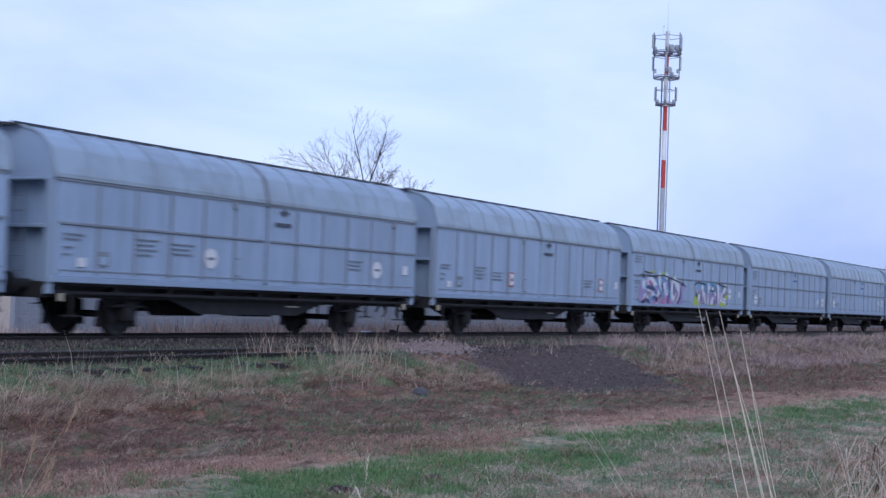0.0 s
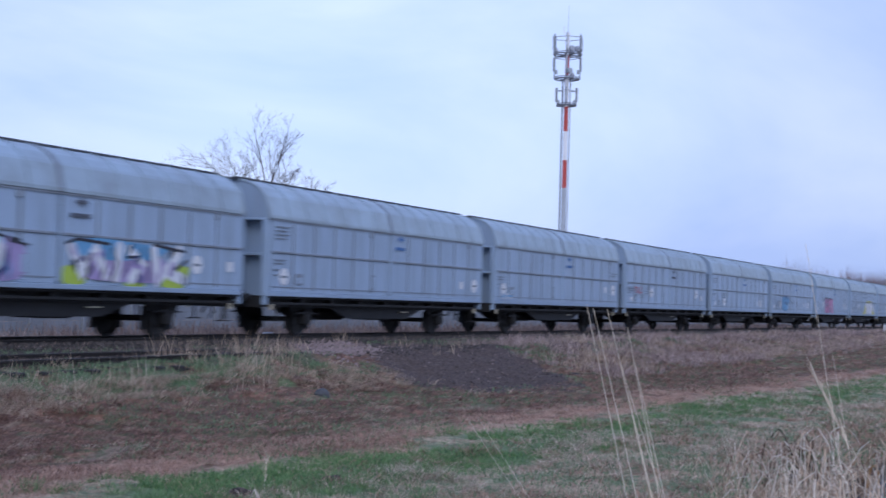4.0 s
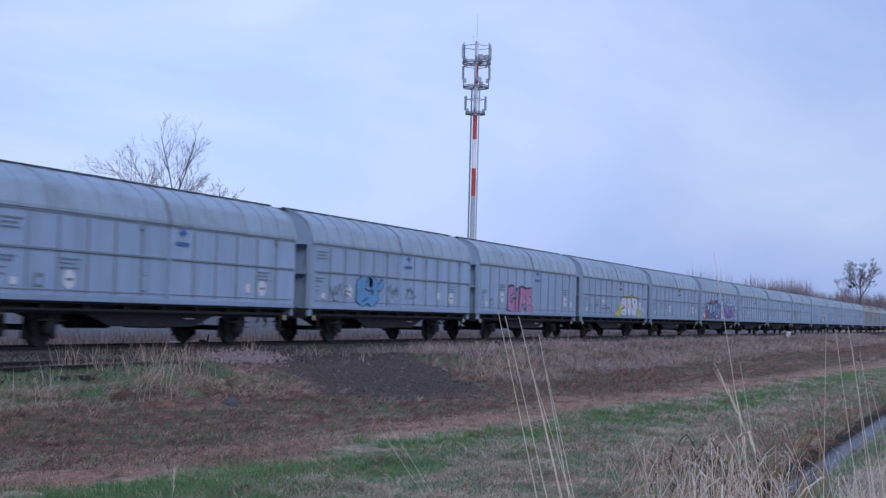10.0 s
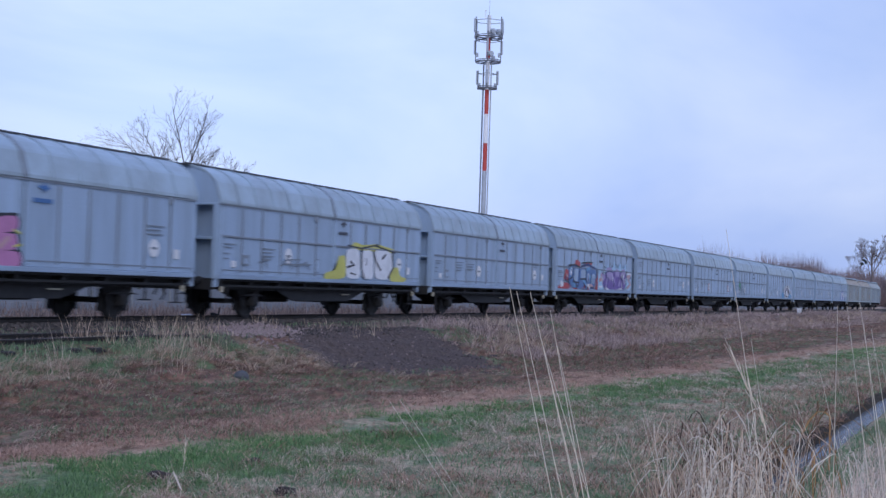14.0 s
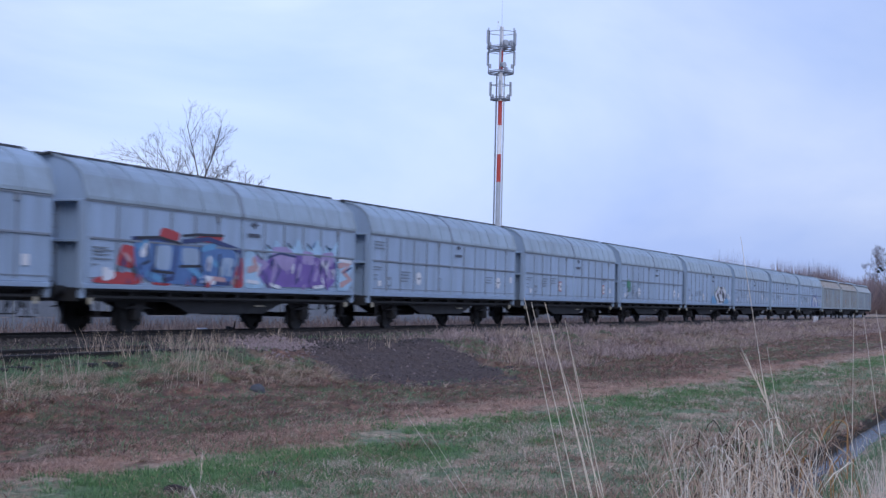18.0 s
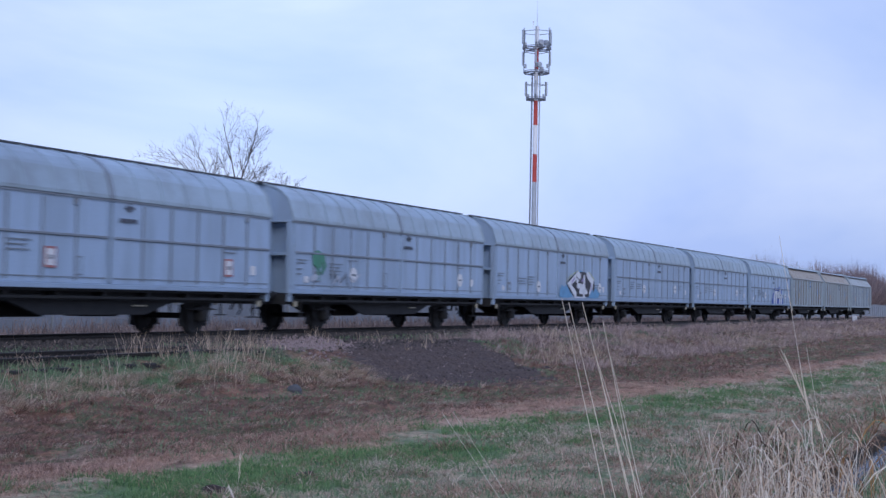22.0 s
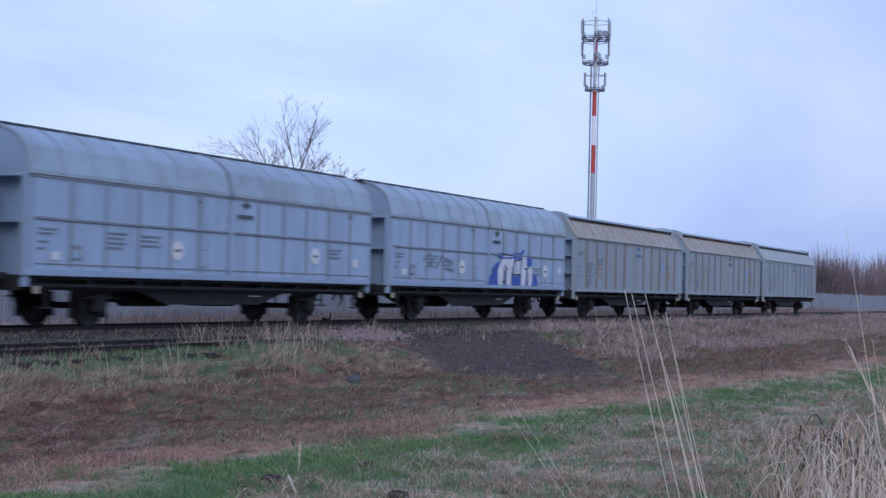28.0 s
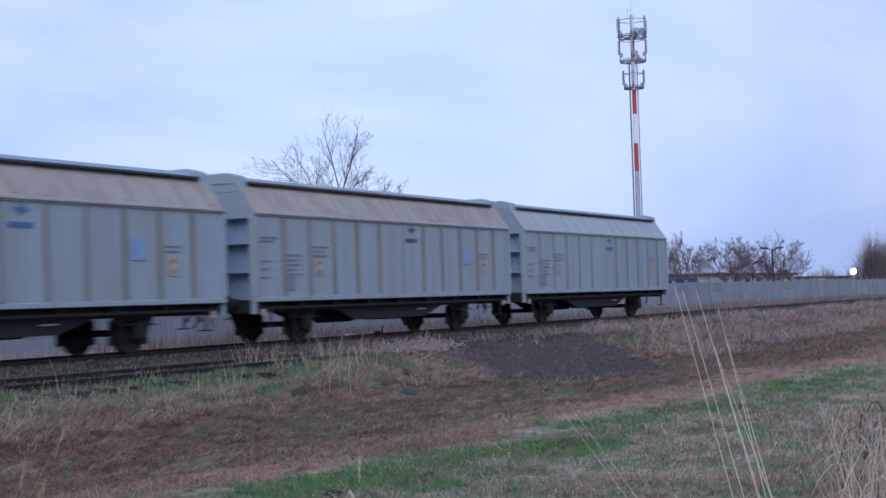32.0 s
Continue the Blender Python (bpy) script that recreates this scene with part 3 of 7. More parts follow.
ballast("cinder_lumps", 2600, ((24, 48), (10, 20), None), (0.010, 0.032), CINDER, "dark cinders and small stones on the ash heap", 8,
        lambda x, y: ((x - y - ASH[0]) / ASH[1]) ** 2 + ((y - ASH[2]) / ASH[3]) ** 2)


# ---- wagons ----
HALF, WIDE, FLOOR_Z, EAVE, TOP, AXLE = 7.17, 1.40, 1.11, 3.16, 4.23, 4.44


def roof_line():
    """The rounded roof is rolled in flats: a steep lower sheet, then flatter ones up to the ridge."""
    out = []
    for a in (0, 3, 29, 34, 48, 60, 74, 90, 106, 120, 132, 146, 151, 177, 180):
        c, s = math.cos(radians(a)), math.sin(radians(a))
        out.append((-math.copysign(abs(c) ** 0.85, c) * (WIDE + 0.03), EAVE + (TOP - EAVE) * abs(s) ** 0.85))
    return out


BEIGE_LINE = [(-1.44, 3.14), (-1.42, 3.24), (-1.36, 3.30), (-1.02, 3.80), (-0.80, 3.98), (0.80, 3.98), (1.02, 3.80), (1.36, 3.30), (1.42, 3.24), (1.44, 3.14)]


def wheelset(parent, x):
    w = new("wheelset")
    w.parent = parent
    w.location = (x, 0, 0.46)
    bm = tube(bmesh.new(), (0, -1.0, 0), (0, 1.0, 0), 0.075, n=10)
    part("axle", bm, WHEEL, w)
    for side in (-1, 1):
        bm = bmesh.new()
        n = 28
        rows = [(0.09, 0.10), (0.14, 0.10), (0.16, 0.04), (0.37, 0.03), (0.40, 0.065), (0.46, 0.065), (0.468, -0.02), (0.495, -0.04), (0.49, -0.065), (0.40, -0.065), (0.37, -0.01), (0.16, -0.02), (0.09, -0.06)]
        rings = [[bm.verts.new((r * math.cos(k * math.tau / n), side * (0.75 + o), r * math.sin(k * math.tau / n))) for k in range(n)] for r, o in rows]
        for a, b in zip(rings, rings[1:] + rings[:1]):
            for k in range(n):
                bm.faces.new((a[k], a[(k + 1) % n], b[(k + 1) % n], b[k]))
        part("wheel", bm, WHEEL, w)
    return w


def running_gear(w):
    """Underframe, buffers, springs and wheels, alike on all wagons."""
    for x in (-AXLE, AXLE):
        wheelset(w, x)
    for y in (-1.0, 1.0):
        bm = box(bmesh.new(), -HALF - 0.02, HALF + 0.02, y - 0.05, y + 0.05, 0.80, 1.04)
        box(bm, -HALF - 0.02, HALF + 0.02, y - 0.11, y + 0.11, 1.02, 1.045)
        box(bm, -HALF - 0.02, HALF + 0.02, y - 0.11, y + 0.11, 0.795, 0.82)
        part("solebar", bm, DARK, w)
    bm = bmesh.new()
    for k in range(9):
        x = -HALF + 0.4 + k * (2 * HALF - 0.8) / 8
        box(bm, x - 0.06, x + 0.06, -1.32, 1.32, 0.88, 1.03)
    box(bm, -HALF, HALF, -1.36, 1.36, 1.035, 1.10)
    part("floor_frame", bm, DARK, w)
    for y in (-1.30, 1.30):
        part("lower_rail", bevelled(box(bmesh.new(), -HALF + 0.05, HALF - 0.05, y - 0.03, y + 0.03, 0.86, 0.93), 0.012), DARK, w)
        bm = prism(bmesh.new(), [(-3.3, 0.86), (-2.0, 0.50), (1.9, 0.50), (3.2, 0.86)], y * 0.80 - 0.03, y * 0.80 + 0.03)
        part("truss_plate", bm, FRAME_GREY, w, "dusty grey trapezoid truss plate")
        part("brake_handle", box(bmesh.new(), 1.35, 1.85, y * 0.86 - 0.02, y * 0.86 + 0.02, 0.70, 0.735), PLATE, w, "pale brake handle")
    bm = tube(bmesh.new(), (-2.6, -0.2, 0.62), (-0.9, -0.2, 0.62), 0.19, n=12)
    part("air_tank", bm, DARK, w)
    bm = box(bmesh.new(), 0.4, 1.5, -0.6, 0.2, 0.45, 0.8)
    part("brake_gear", bevelled(bm, 0.03), DARK, w)
    for ex in (-1, 1):
        part("buffer_beam", bevelled(box(bmesh.new(), ex * HALF - 0.05, ex * HALF + 0.05, -1.28, 1.28, 0.78, 1.10), 0.012), DARK, w)
        for y in (-0.875, 0.875):
            bm = tube(bmesh.new(), (ex * HALF, y, 1.04), (ex * (HALF + 0.32), y, 1.04), 0.11, n=12)
            tube(bm, (ex * (HALF + 0.30), y, 1.04), (ex * (HALF + 0.53), y, 1.04), 0.075, n=12)
            b = part("buffer", bm, DARK, w)
            bm = tube(bmesh.new(), (ex * (HALF + 0.52), y, 1.04), (ex * (HALF + 0.575), y, 1.04), 0.24, 0.22, n=18)
            part("buffer_head", bm, DARK, b)
        bm = tube(bmesh.new(), (ex * HALF, 0, 1.0), (ex * (HALF + 0.35), 0, 1.0), 0.05, n=8)
        tube(bm, (ex * (HALF + 0.35), 0, 1.02), (ex * (HALF + 0.45), 0, 0.80), 0.035, n=8)
        tube(bm, (ex * (HALF + 0.45), 0, 0.80), (ex * (HALF + 0.30), 0, 0.62), 0.03, n=8)
        part("screw_coupling", bm, DARK, w)
        bm = bmesh.new()
        pts = [(ex * (HALF + 0.05), -0.35, 0.92), (ex * (HALF + 0.25), -0.35, 0.82), (ex * (HALF + 0.30), -0.33, 0.62), (ex * (HALF + 0.18), -0.3, 0.48)]
        for a, b in zip(pts, pts[1:]):
            tube(bm, a, b, 0.025, n=6)
        part("brake_hose", bm, DARK, w)
        for y in (-1.33, 1.33):
            part("lamp_bracket", bevelled(box(bmesh.new(), ex * (HALF - 0.42) - 0.065, ex * (HALF - 0.42) + 0.065, y - 0.03, y + 0.03, 0.72, 0.88), 0.01), PLATE, w, "cream enamel plate below the body")
            bm = box(bmesh.new(), ex * (HALF - 0.72) - 0.02, ex * (HALF - 0.72) + 0.02, y - 0.02, y + 0.02, 0.42, 0.95)
            box(bm, ex * (HALF - 0.72) - 0.2, ex * (HALF - 0.72) + 0.2, y - 0.09, y + 0.09, 0.42, 0.45)
            part("step", bm, DARK, w)
        for y in (-1.02, 1.02):
            x = ex * AXLE
            bm = bevelled(box(bmesh.new(), x - 0.15, x + 0.15, y - 0.12, y + 0.12, 0.32, 0.62), 0.03)
            tube(bm, (x, y - 0.15, 0.46), (x, y + 0.15, 0.46), 0.11, n=12)
            part("axle_box", bm, DARK, w)
            bm = bmesh.new()
            for k in range(6):
                h = 0.66 - 0.15 * k
                box(bm, x - h, x + h, y - 0.06, y + 0.06, 0.62 + 0.022 * k * 0 + 0.02 * k, 0.638 + 0.02 * k)
            part("leaf_spring", bm, DARK, w)
            bm = prism(bmesh.new(), [(x - 0.72, 0.85), (x - 0.36, 0.28), (x - 0.17, 0.28), (x - 0.17, 0.70), (x + 0.17, 0.70), (x + 0.17, 0.28), (x + 0.36, 0.28), (x + 0.72, 0.85)], y - 0.135 * math.copysign(1, y) - 0.012, y - 0.135 * math.copysign(1, y) + 0.012)
            part("axle_guard", bm, DARK, w)
            bm = prism(bmesh.new(), [(x - 0.62, 0.2), (x - 0.52, 0.2), (x - 0.50, 0.75), (x - 0.56, 0.75)], y * 0.735 - 0.04, y * 0.735 + 0.04)
            part("brake_shoe", bm, DARK, w)
            bm = prism(bmesh.new(), [(x + 0.52, 0.2), (x + 0.62, 0.2), (x + 0.56, 0.75), (x + 0.50, 0.75)], y * 0.735 - 0.04, y * 0.735 + 0.04)
            part("brake_shoe", bm, DARK, w)


def sign(w, name, x, z, wd, ht, mat, label="", y=-WIDE - 0.022):
    part(name, box(bmesh.new(), x - wd / 2, x + wd / 2, y - 0.004, y + 0.004, z - ht / 2, z + ht / 2), mat, w, label)


def bars(w, x, z, wd, n, gap=0.09, mat=None):
    """Stencilled writing too small to read: bars, a line each."""
    for k in range(n):
        cut = wd * (1.0, 0.8, 0.92, 0.7)[k % 4]
        part("stencil_line", box(bmesh.new(), x, x + cut, -WIDE - 0.026, -WIDE - 0.018, z - k * gap - 0.016, z - k * gap + 0.016), mat or INK, w)


def disc_sign(w, x, z, r, mat, bar):
    bm = bmesh.new()
    n = 20
    tube(bm, (x, -WIDE - 0.024, z), (x, -WIDE - 0.016, z), r, n=n)
    d = part("disc_sign", bm, mat, w, "round white disc with a dark stroke")
    part("stroke", box(bmesh.new(), x - r * 0.6, x + r * 0.6, -WIDE - 0.030, -WIDE - 0.022, z - r * 0.14, z + r * 0.14), bar, d)


def round_wagon(waist=True):
    w = thing("freight_wagon", "grey two-axle freight wagon with sliding walls and rounded roof", "freight wagon", "wagons of the train")
    running_gear(w)
    line = roof_line()
    for a, b in ((-HALF, -0.02), (0.02, HALF)):
        part("sliding_roof", long_shell(bmesh.new(), line, a, b, 0.03, 6), GREY_ROOF, w)
    big = [(y * 1.014, EAVE + (z - EAVE) * 1.016 + 0.004) for y, z in line]
    rib = mesh_of("roof_rib", long_shell(bmesh.new(), big, -0.03, 0.03, 0.02), GREY_ROOF)
    seam = [(y * 1.016, EAVE + (z - EAVE) * 1.018 + 0.005) for y, z in line]
    part("roof_seam", long_shell(bmesh.new(), seam, -0.07, 0.07, 0.03), RIB, w, "dark joint between the two sliding roofs")
    for k in range(15):
        x = -HALF + 0.03 + k * (2 * HALF - 0.06) / 14
        r = part("roof_rib", rib, None, w)
        r.location.x = x
    bm = box(bmesh.new(), -HALF - 0.16, HALF + 0.16, -0.10, 0.10, TOP - 0.01, TOP + 0.030)
    for y in (-0.40, 0.40):
        box(bm, -HALF - 0.16, HALF + 0.16, y - 0.04, y + 0.04, TOP - 0.05, TOP + 0.032)
    box(bm, -HALF - 0.16, -HALF + 0.10, -0.46, 0.46, TOP - 0.04, TOP + 0.01)
    box(bm, HALF - 0.10, HALF + 0.16, -0.46, 0.46, TOP - 0.04, TOP + 0.01)
    part("ridge_strip", bm, RIDGE, w, "dark sealing strip along the ridge")
    for side in (-1, 1):
        for a, b in ((-HALF + 0.14, -0.05), (0.05, HALF - 0.02)):
            y = side * (WIDE - 0.02)
            bm = box(bmesh.new(), a, b, y - 0.02, y + 0.02, FLOOR_Z + 0.10, EAVE - 0.03)
            d = part("sliding_wall", bevelled(bm, 0.006), GREY_DOOR, w)
            n = 6
            for k in range(n + 1):
                x = a + 0.04 + (b - a - 0.08) * k / n
                part("rib", prism(bmesh.new(), [(x - 0.032, FLOOR_Z + 0.16), (x + 0.032, FLOOR_Z + 0.16), (x + 0.032, EAVE - 0.10), (x - 0.032, EAVE - 0.10)], y + side * 0.018, y + side * 0.040), RIB if k not in (0, n) else GREY_DOOR, d)
            if waist:
                part("waist_rail", bevelled(box(bmesh.new(), a + 0.05, b - 0.05, min(y + side * 0.015, y + side * 0.055), max(y + side * 0.015, y + side * 0.055), 2.24, 2.30), 0.008), RIB, d)
            part("lock_lug", bevelled(box(bmesh.new(), b - 1.30, b - 1.18, min(y + side * 0.02, y + side * 0.08), max(y + side * 0.02, y + side * 0.08), EAVE - 0.22, EAVE - 0.06), 0.01), RIB, d)
            part("lower_seam", box(bmesh.new(), a + 0.02, b - 0.02, min(y + side * 0.018, y + side * 0.034), max(y + side * 0.018, y + side * 0.034), FLOOR_Z + 0.22, FLOOR_Z + 0.245), RIB, d)
        y = side * (WIDE - 0.0)
        part("sill", bevelled(box(bmesh.new(), -HALF + 0.02, HALF - 0.02, y - 0.045, y + 0.045, FLOOR_Z - 0.02, FLOOR_Z + 0.095), 0.012), GREY, w)
        # rail in darker paint, which also draws the shadow line under the roof
        part("eave_rail", box(bmesh.new(), -HALF + 0.02, HALF - 0.02, min(side * 1.36, side * 1.425), max(side * 1.36, side * 1.425), EAVE - 0.055, EAVE - 0.015), RIB, w)
        for ex in (-1, 1):
            x = ex * (HALF - 0.06)
            part("corner_post", bevelled(box(bmesh.new(), x - 0.06, x + 0.06, min(side * 1.22, side * 1.395), max(side * 1.22, side * 1.395), FLOOR_Z - 0.25, EAVE), 0.01), GREY, w)
    for ex in (-1, 1):
        x = ex * (HALF - 0.34)
        end = part("end_wall", box(bmesh.new(), x - 0.03, x + 0.03, -1.30, 1.30, FLOOR_Z, EAVE + 0.2), GREY, w)
        for k in range(5):
            yy = -1.1 + 0.55 * k
            part("stiffener", box(bmesh.new(), min(x, x + ex * 0.08), max(x, x + ex * 0.08), yy - 0.04, yy + 0.04, FLOOR_Z, EAVE), GREY, end)
        bm = bmesh.new()
        vs = [bm.verts.new((ex * (HALF - 0.03), y * 0.985, z - 0.01)) for y, z in line]
        us = [bm.verts.new((ex * (HALF - 0.09), y * 0.985, z - 0.01)) for y, z in line]
        bm.faces.new(vs)
        bm.faces.new(us[::-1])
        k = len(vs)
        for i in range(k):
            bm.faces.new((vs[i], vs[(i + 1) % k], us[(i + 1) % k], us[i]))
        part("gable", bm, GREY, w)
        part("end_beam", bevelled(box(bmesh.new(), ex * (HALF - 0.20) - 0.14, ex * (HALF - 0.20) + 0.14, -1.36, 1.36, 2.16, 2.24), 0.012), GREY, w)
        part("end_shelf", bevelled(box(bmesh.new(), ex * (HALF - 0.18) - 0.17, ex * (HALF - 0.18) + 0.17, -1.36, 1.36, EAVE - 0.06, EAVE), 0.012), GREY, w)
        bm = bmesh.new()
        for k in range(6):
            tube(bm, (ex * (HALF - 0.12), -0.55, 1.3 + 0.3 * k), (ex * (HALF - 0.12), -0.20, 1.3 + 0.3 * k), 0.012, n=6)
        tube(bm, (ex * (HALF - 0.12), -0.55, 1.1), (ex * (HALF - 0.12), -0.55, 3.0), 0.015, n=6)
        tube(bm, (ex * (HALF - 0.12), -0.20, 1.1), (ex * (HALF - 0.12), -0.20, 3.0), 0.015, n=6)
        part("ladder", bm, RIB, w)
    return w


def logo(w, mat, x=0.68):
    """A small emblem of two swept wings over a line of writing, on a plain panel."""
    bm = prism(bmesh.new(), [(x + u, z) for u, z in ((-0.22, 2.97), (-0.12, 3.04), (-0.06, 3.02), (0, 3.11), (0.06, 3.02), (0.12, 3.04), (0.22, 2.97), (0.08, 2.95), (0, 2.87), (-0.08, 2.95))], -WIDE - 0.031, -WIDE - 0.025)
    part("emblem", bm, mat, w, "small stencilled emblem")
    for k, (u, wd) in enumerate(((-0.30, 0.16), (-0.09, 0.20), (0.16, 0.24))):
        sign(w, "emblem_line", x + u + 0.02, 2.69, wd, 0.095, mat, "", -WIDE - 0.029)


def signs(w, d1=(-2.12, 1.76), d2=(5.10, 1.76), plate=(6.25, 1.68), small=(-6.30, 1.51), card=(-5.66, 1.60), lines=((-4.70, 2.06, 4), (-3.50, 2.02, 3), (4.75, 2.22, 2)), red=False, blue=False, at=0.68):
    """Stencils, plates and discs where this wagon carries them."""
    logo(w, BLUE_INK if blue else EMBLEM_INK, at)
    bars(w, -6.85, 2.06, 0.62, 2)
    bars(w, -6.85, 1.80, 0.30, 2, 0.14)
    for x, z, n in lines:
        bars(w, x, z, 0.78, n, 0.105)
    for x, z in (d1, d2):
        if red:
            sign(w, "framed_plate", x, z, 0.38, 0.46, RED_INK, "white plate in a red frame", -WIDE - 0.022)
            sign(w, "plate_face", x, z, 0.29, 0.36, WHITE, "", -WIDE - 0.028)
            sign(w, "plate_mark", x, z, 0.15, 0.10, INK, "", -WIDE - 0.034)
        else:
            disc_sign(w, x, z, 0.23, WHITE, INK)
    sign(w, "label_plate", plate[0], plate[1], 0.25, 0.25, WHITE, "small white label plate")
    sign(w, "label_plate", small[0], small[1], 0.24, 0.18, WHITE, "small white label plate")
    sign(w, "card_holder", card[0], card[1], 0.36, 0.30, RIB, "dark wire card holder")
    sign(w, "card", card[0], card[1] - 0.03, 0.20, 0.16, GREY_DOOR, "", -WIDE - 0.028)
    sign(w, "data_panel", -1.12, 1.60, 0.22, 0.42, INK, "thin dark panel outline")
    sign(w, "data_face", -1.12, 1.60, 0.16, 0.36, GREY_DOOR, "", -WIDE - 0.028)


def pale_wagon(cap, cool):
    """An angular-roofed wagon; cool: its paint is still blue-grey, without the brown stains."""
    BEIGE_WALL, BEIGE_RIB, BEIGE_ROOF = (STAINED_WALL, RIB, PALE_ROOF) if cool else (STAINED_WALL, STAINED_RIB, STAINED_ROOF)
    w = thing("freight_wagon", "weathered pale two-axle freight wagon with ribbed walls and cream roof", "freight wagon", "wagons of the train")
    running_gear(w)
    for a, b in ((-HALF + 0.02, -0.02), (0.02, HALF - 0.02)):
        part("sliding_roof", long_shell(bmesh.new(), BEIGE_LINE, a, b, 0.03), BEIGE_ROOF, w, "stained cream sheet roof")
    big = [(y * 1.012, z + 0.012) for y, z in BEIGE_LINE[2:5]]
    n = 16
    rib = mesh_of("roof_rib", long_shell(bmesh.new(), big, -0.05, 0.05, 0.03), BEIGE_ROOF)
    for k in range(n):
        r = part("roof_rib", rib, None, w)
        r.location.x = -HALF + 0.5 + k * (2 * HALF - 1.0) / (n - 1)
    for side in (-1, 1):
        y = side * 0.93
        part("ridge_rail", bevelled(box(bmesh.new(), -HALF + 0.35, HALF - 0.35, y - 0.07, y + 0.07, 3.95, 4.01), 0.015), cap, w, "rusty brown guide rail along the ridge" if cap is RUST_CAP else "dark grey guide rail along the ridge")
        y = side * (WIDE - 0.02)
        for a, b in ((-HALF + 0.02, -0.04), (0.04, HALF - 0.02)):
            d = part("sliding_wall", bevelled(box(bmesh.new(), a, b, y - 0.02, y + 0.02, FLOOR_Z + 0.04, EAVE), 0.006), BEIGE_WALL, w)
            for k in range(7):
                x = a + 0.06 + (b - a - 0.12) * k / 6
                part("rib", prism(bmesh.new(), [(x - 0.05, FLOOR_Z + 0.08), (x + 0.05, FLOOR_Z + 0.08), (x + 0.05, EAVE - 0.06), (x - 0.05, EAVE - 0.06)], y + side * 0.018, y + side * 0.07), BEIGE_RIB if 0 < k < 6 else BEIGE_WALL, d)
        part("eave_rail", bevelled(box(bmesh.new(), -HALF + 0.02, HALF - 0.02, side * 1.44 - 0.03, side * 1.44 + 0.03, EAVE + 0.01, EAVE + 0.07), 0.012), PALE_ROOF, w, "pale rail along the eave")
        part("sill", bevelled(box(bmesh.new(), -HALF + 0.02, HALF - 0.02, side * WIDE - 0.04, side * WIDE + 0.04, FLOOR_Z - 0.06, FLOOR_Z + 0.05), 0.012), BEIGE_WALL, w)
    bm = long_shell(bmesh.new(), [(-0.86, 4.0), (-0.80, 4.10), (-0.4, 4.17), (0, 4.19), (0.4, 4.17), (0.80, 4.10), (0.86, 4.0)], -HALF + 0.2, HALF - 0.2, 0.03)
    part("ridge_cap", bm, GREY_ROOF, w, "pale grey ridge cover")
    for ex in (-1, 1):
        x = ex * (HALF - 0.05)
        part("end_cap", bevelled(prism(bmesh.new(), [(-1.0, 3.72), (1.0, 3.72), (0.95, 4.12), (0.6, 4.22), (-0.6, 4.22), (-0.95, 4.12)], -0.16, 0.16, pose(ex * (HALF - 0.20), 0, 0, 0, 0, 90)), 0.02), PALE_CAP, w, "pale blue-grey end cap of the roof")
        bm = bmesh.new()
        vs = [bm.verts.new((x, yy * 0.975, z - 0.02)) for yy, z in BEIGE_LINE]
        us = [bm.verts.new((x - ex * 0.05, yy * 0.975, z - 0.02)) for yy, z in BEIGE_LINE]
        bm.faces.new(vs)
        bm.faces.new(us[::-1])
        k = len(vs)
        for i in range(k):
            bm.faces.new((vs[i], vs[(i + 1) % k], us[(i + 1) % k], us[i]))
        part("gable", bm, PALE_CAP, w)
        xx = ex * (HALF - 0.32)
        end = part("end_wall", box(bmesh.new(), xx - 0.03, xx + 0.03, -1.32, 1.32, FLOOR_Z, EAVE), GREY, w)
        for k in range(5):
            yy = -1.1 + 0.55 * k
            part("stiffener", box(bmesh.new(), min(xx, xx + ex * 0.09), max(xx, xx + ex * 0.09), yy - 0.04, yy + 0.04, FLOOR_Z, EAVE), GREY, end)
        for z in (1.75, 2.45, 3.08):
            part("end_beam", bevelled(box(bmesh.new(), ex * (HALF - 0.18) - 0.14, ex * (HALF - 0.18) + 0.14, -1.36, 1.36, z, z + 0.07), 0.012), GREY, w)
        for side in (-1, 1):
            part("corner_post", bevelled(box(bmesh.new(), x - 0.06, x + 0.06, min(side * 1.24, side * 1.375), max(side * 1.24, side * 1.375), FLOOR_Z - 0.35, EAVE), 0.01), BEIGE_WALL, w)
    bars(w, -6.9, 2.62, 0.7, 2)
    bars(w, -6.9, 2.05, 0.4, 3, 0.2)
    bars(w, -5.85, 2.20, 0.7, 5, 0.12)
    bars(w, -4.65, 2.42, 0.75, 3, 0.11)
    bars(w, 4.95, 2.34, 0.6, 2, 0.11)
    for x, z in ((-4.32, 1.90), (5.21, 1.90)):
        sign(w, "disc_plate", x, z, 0.30, 0.42, PLATE, "pale plate with red marks", -WIDE - 0.024)
        sign(w, "red_mark", x, z + 0.11, 0.16, 0.08, RED_INK, "", -WIDE - 0.032)
        sign(w, "red_mark", x, z - 0.12, 0.16, 0.07, RED_INK, "", -WIDE - 0.032)
    sign(w, "card_holder", -5.69, 1.54, 0.42, 0.42, RIB, "dark wire card holder")
    sign(w, "blue_panel", 4.03, 2.26, 0.46, 0.48, FADED_BLUE, "faded pale blue panel")
    logo(w, BLUE_INK if cap is not RUST_CAP else EMBLEM_INK, 0.60)
    return w


def train_x(t):
    for (a, xa), (b, xb) in zip(RUN, RUN[1:]):
        if t <= b:
            return xa + (xb - xa) * (t - a) / (b - a)
    return RUN[-1][1]


# which build each wagon has: ribs with a waist rail, or plain ribs
PLAIN = (1, 8, 15)
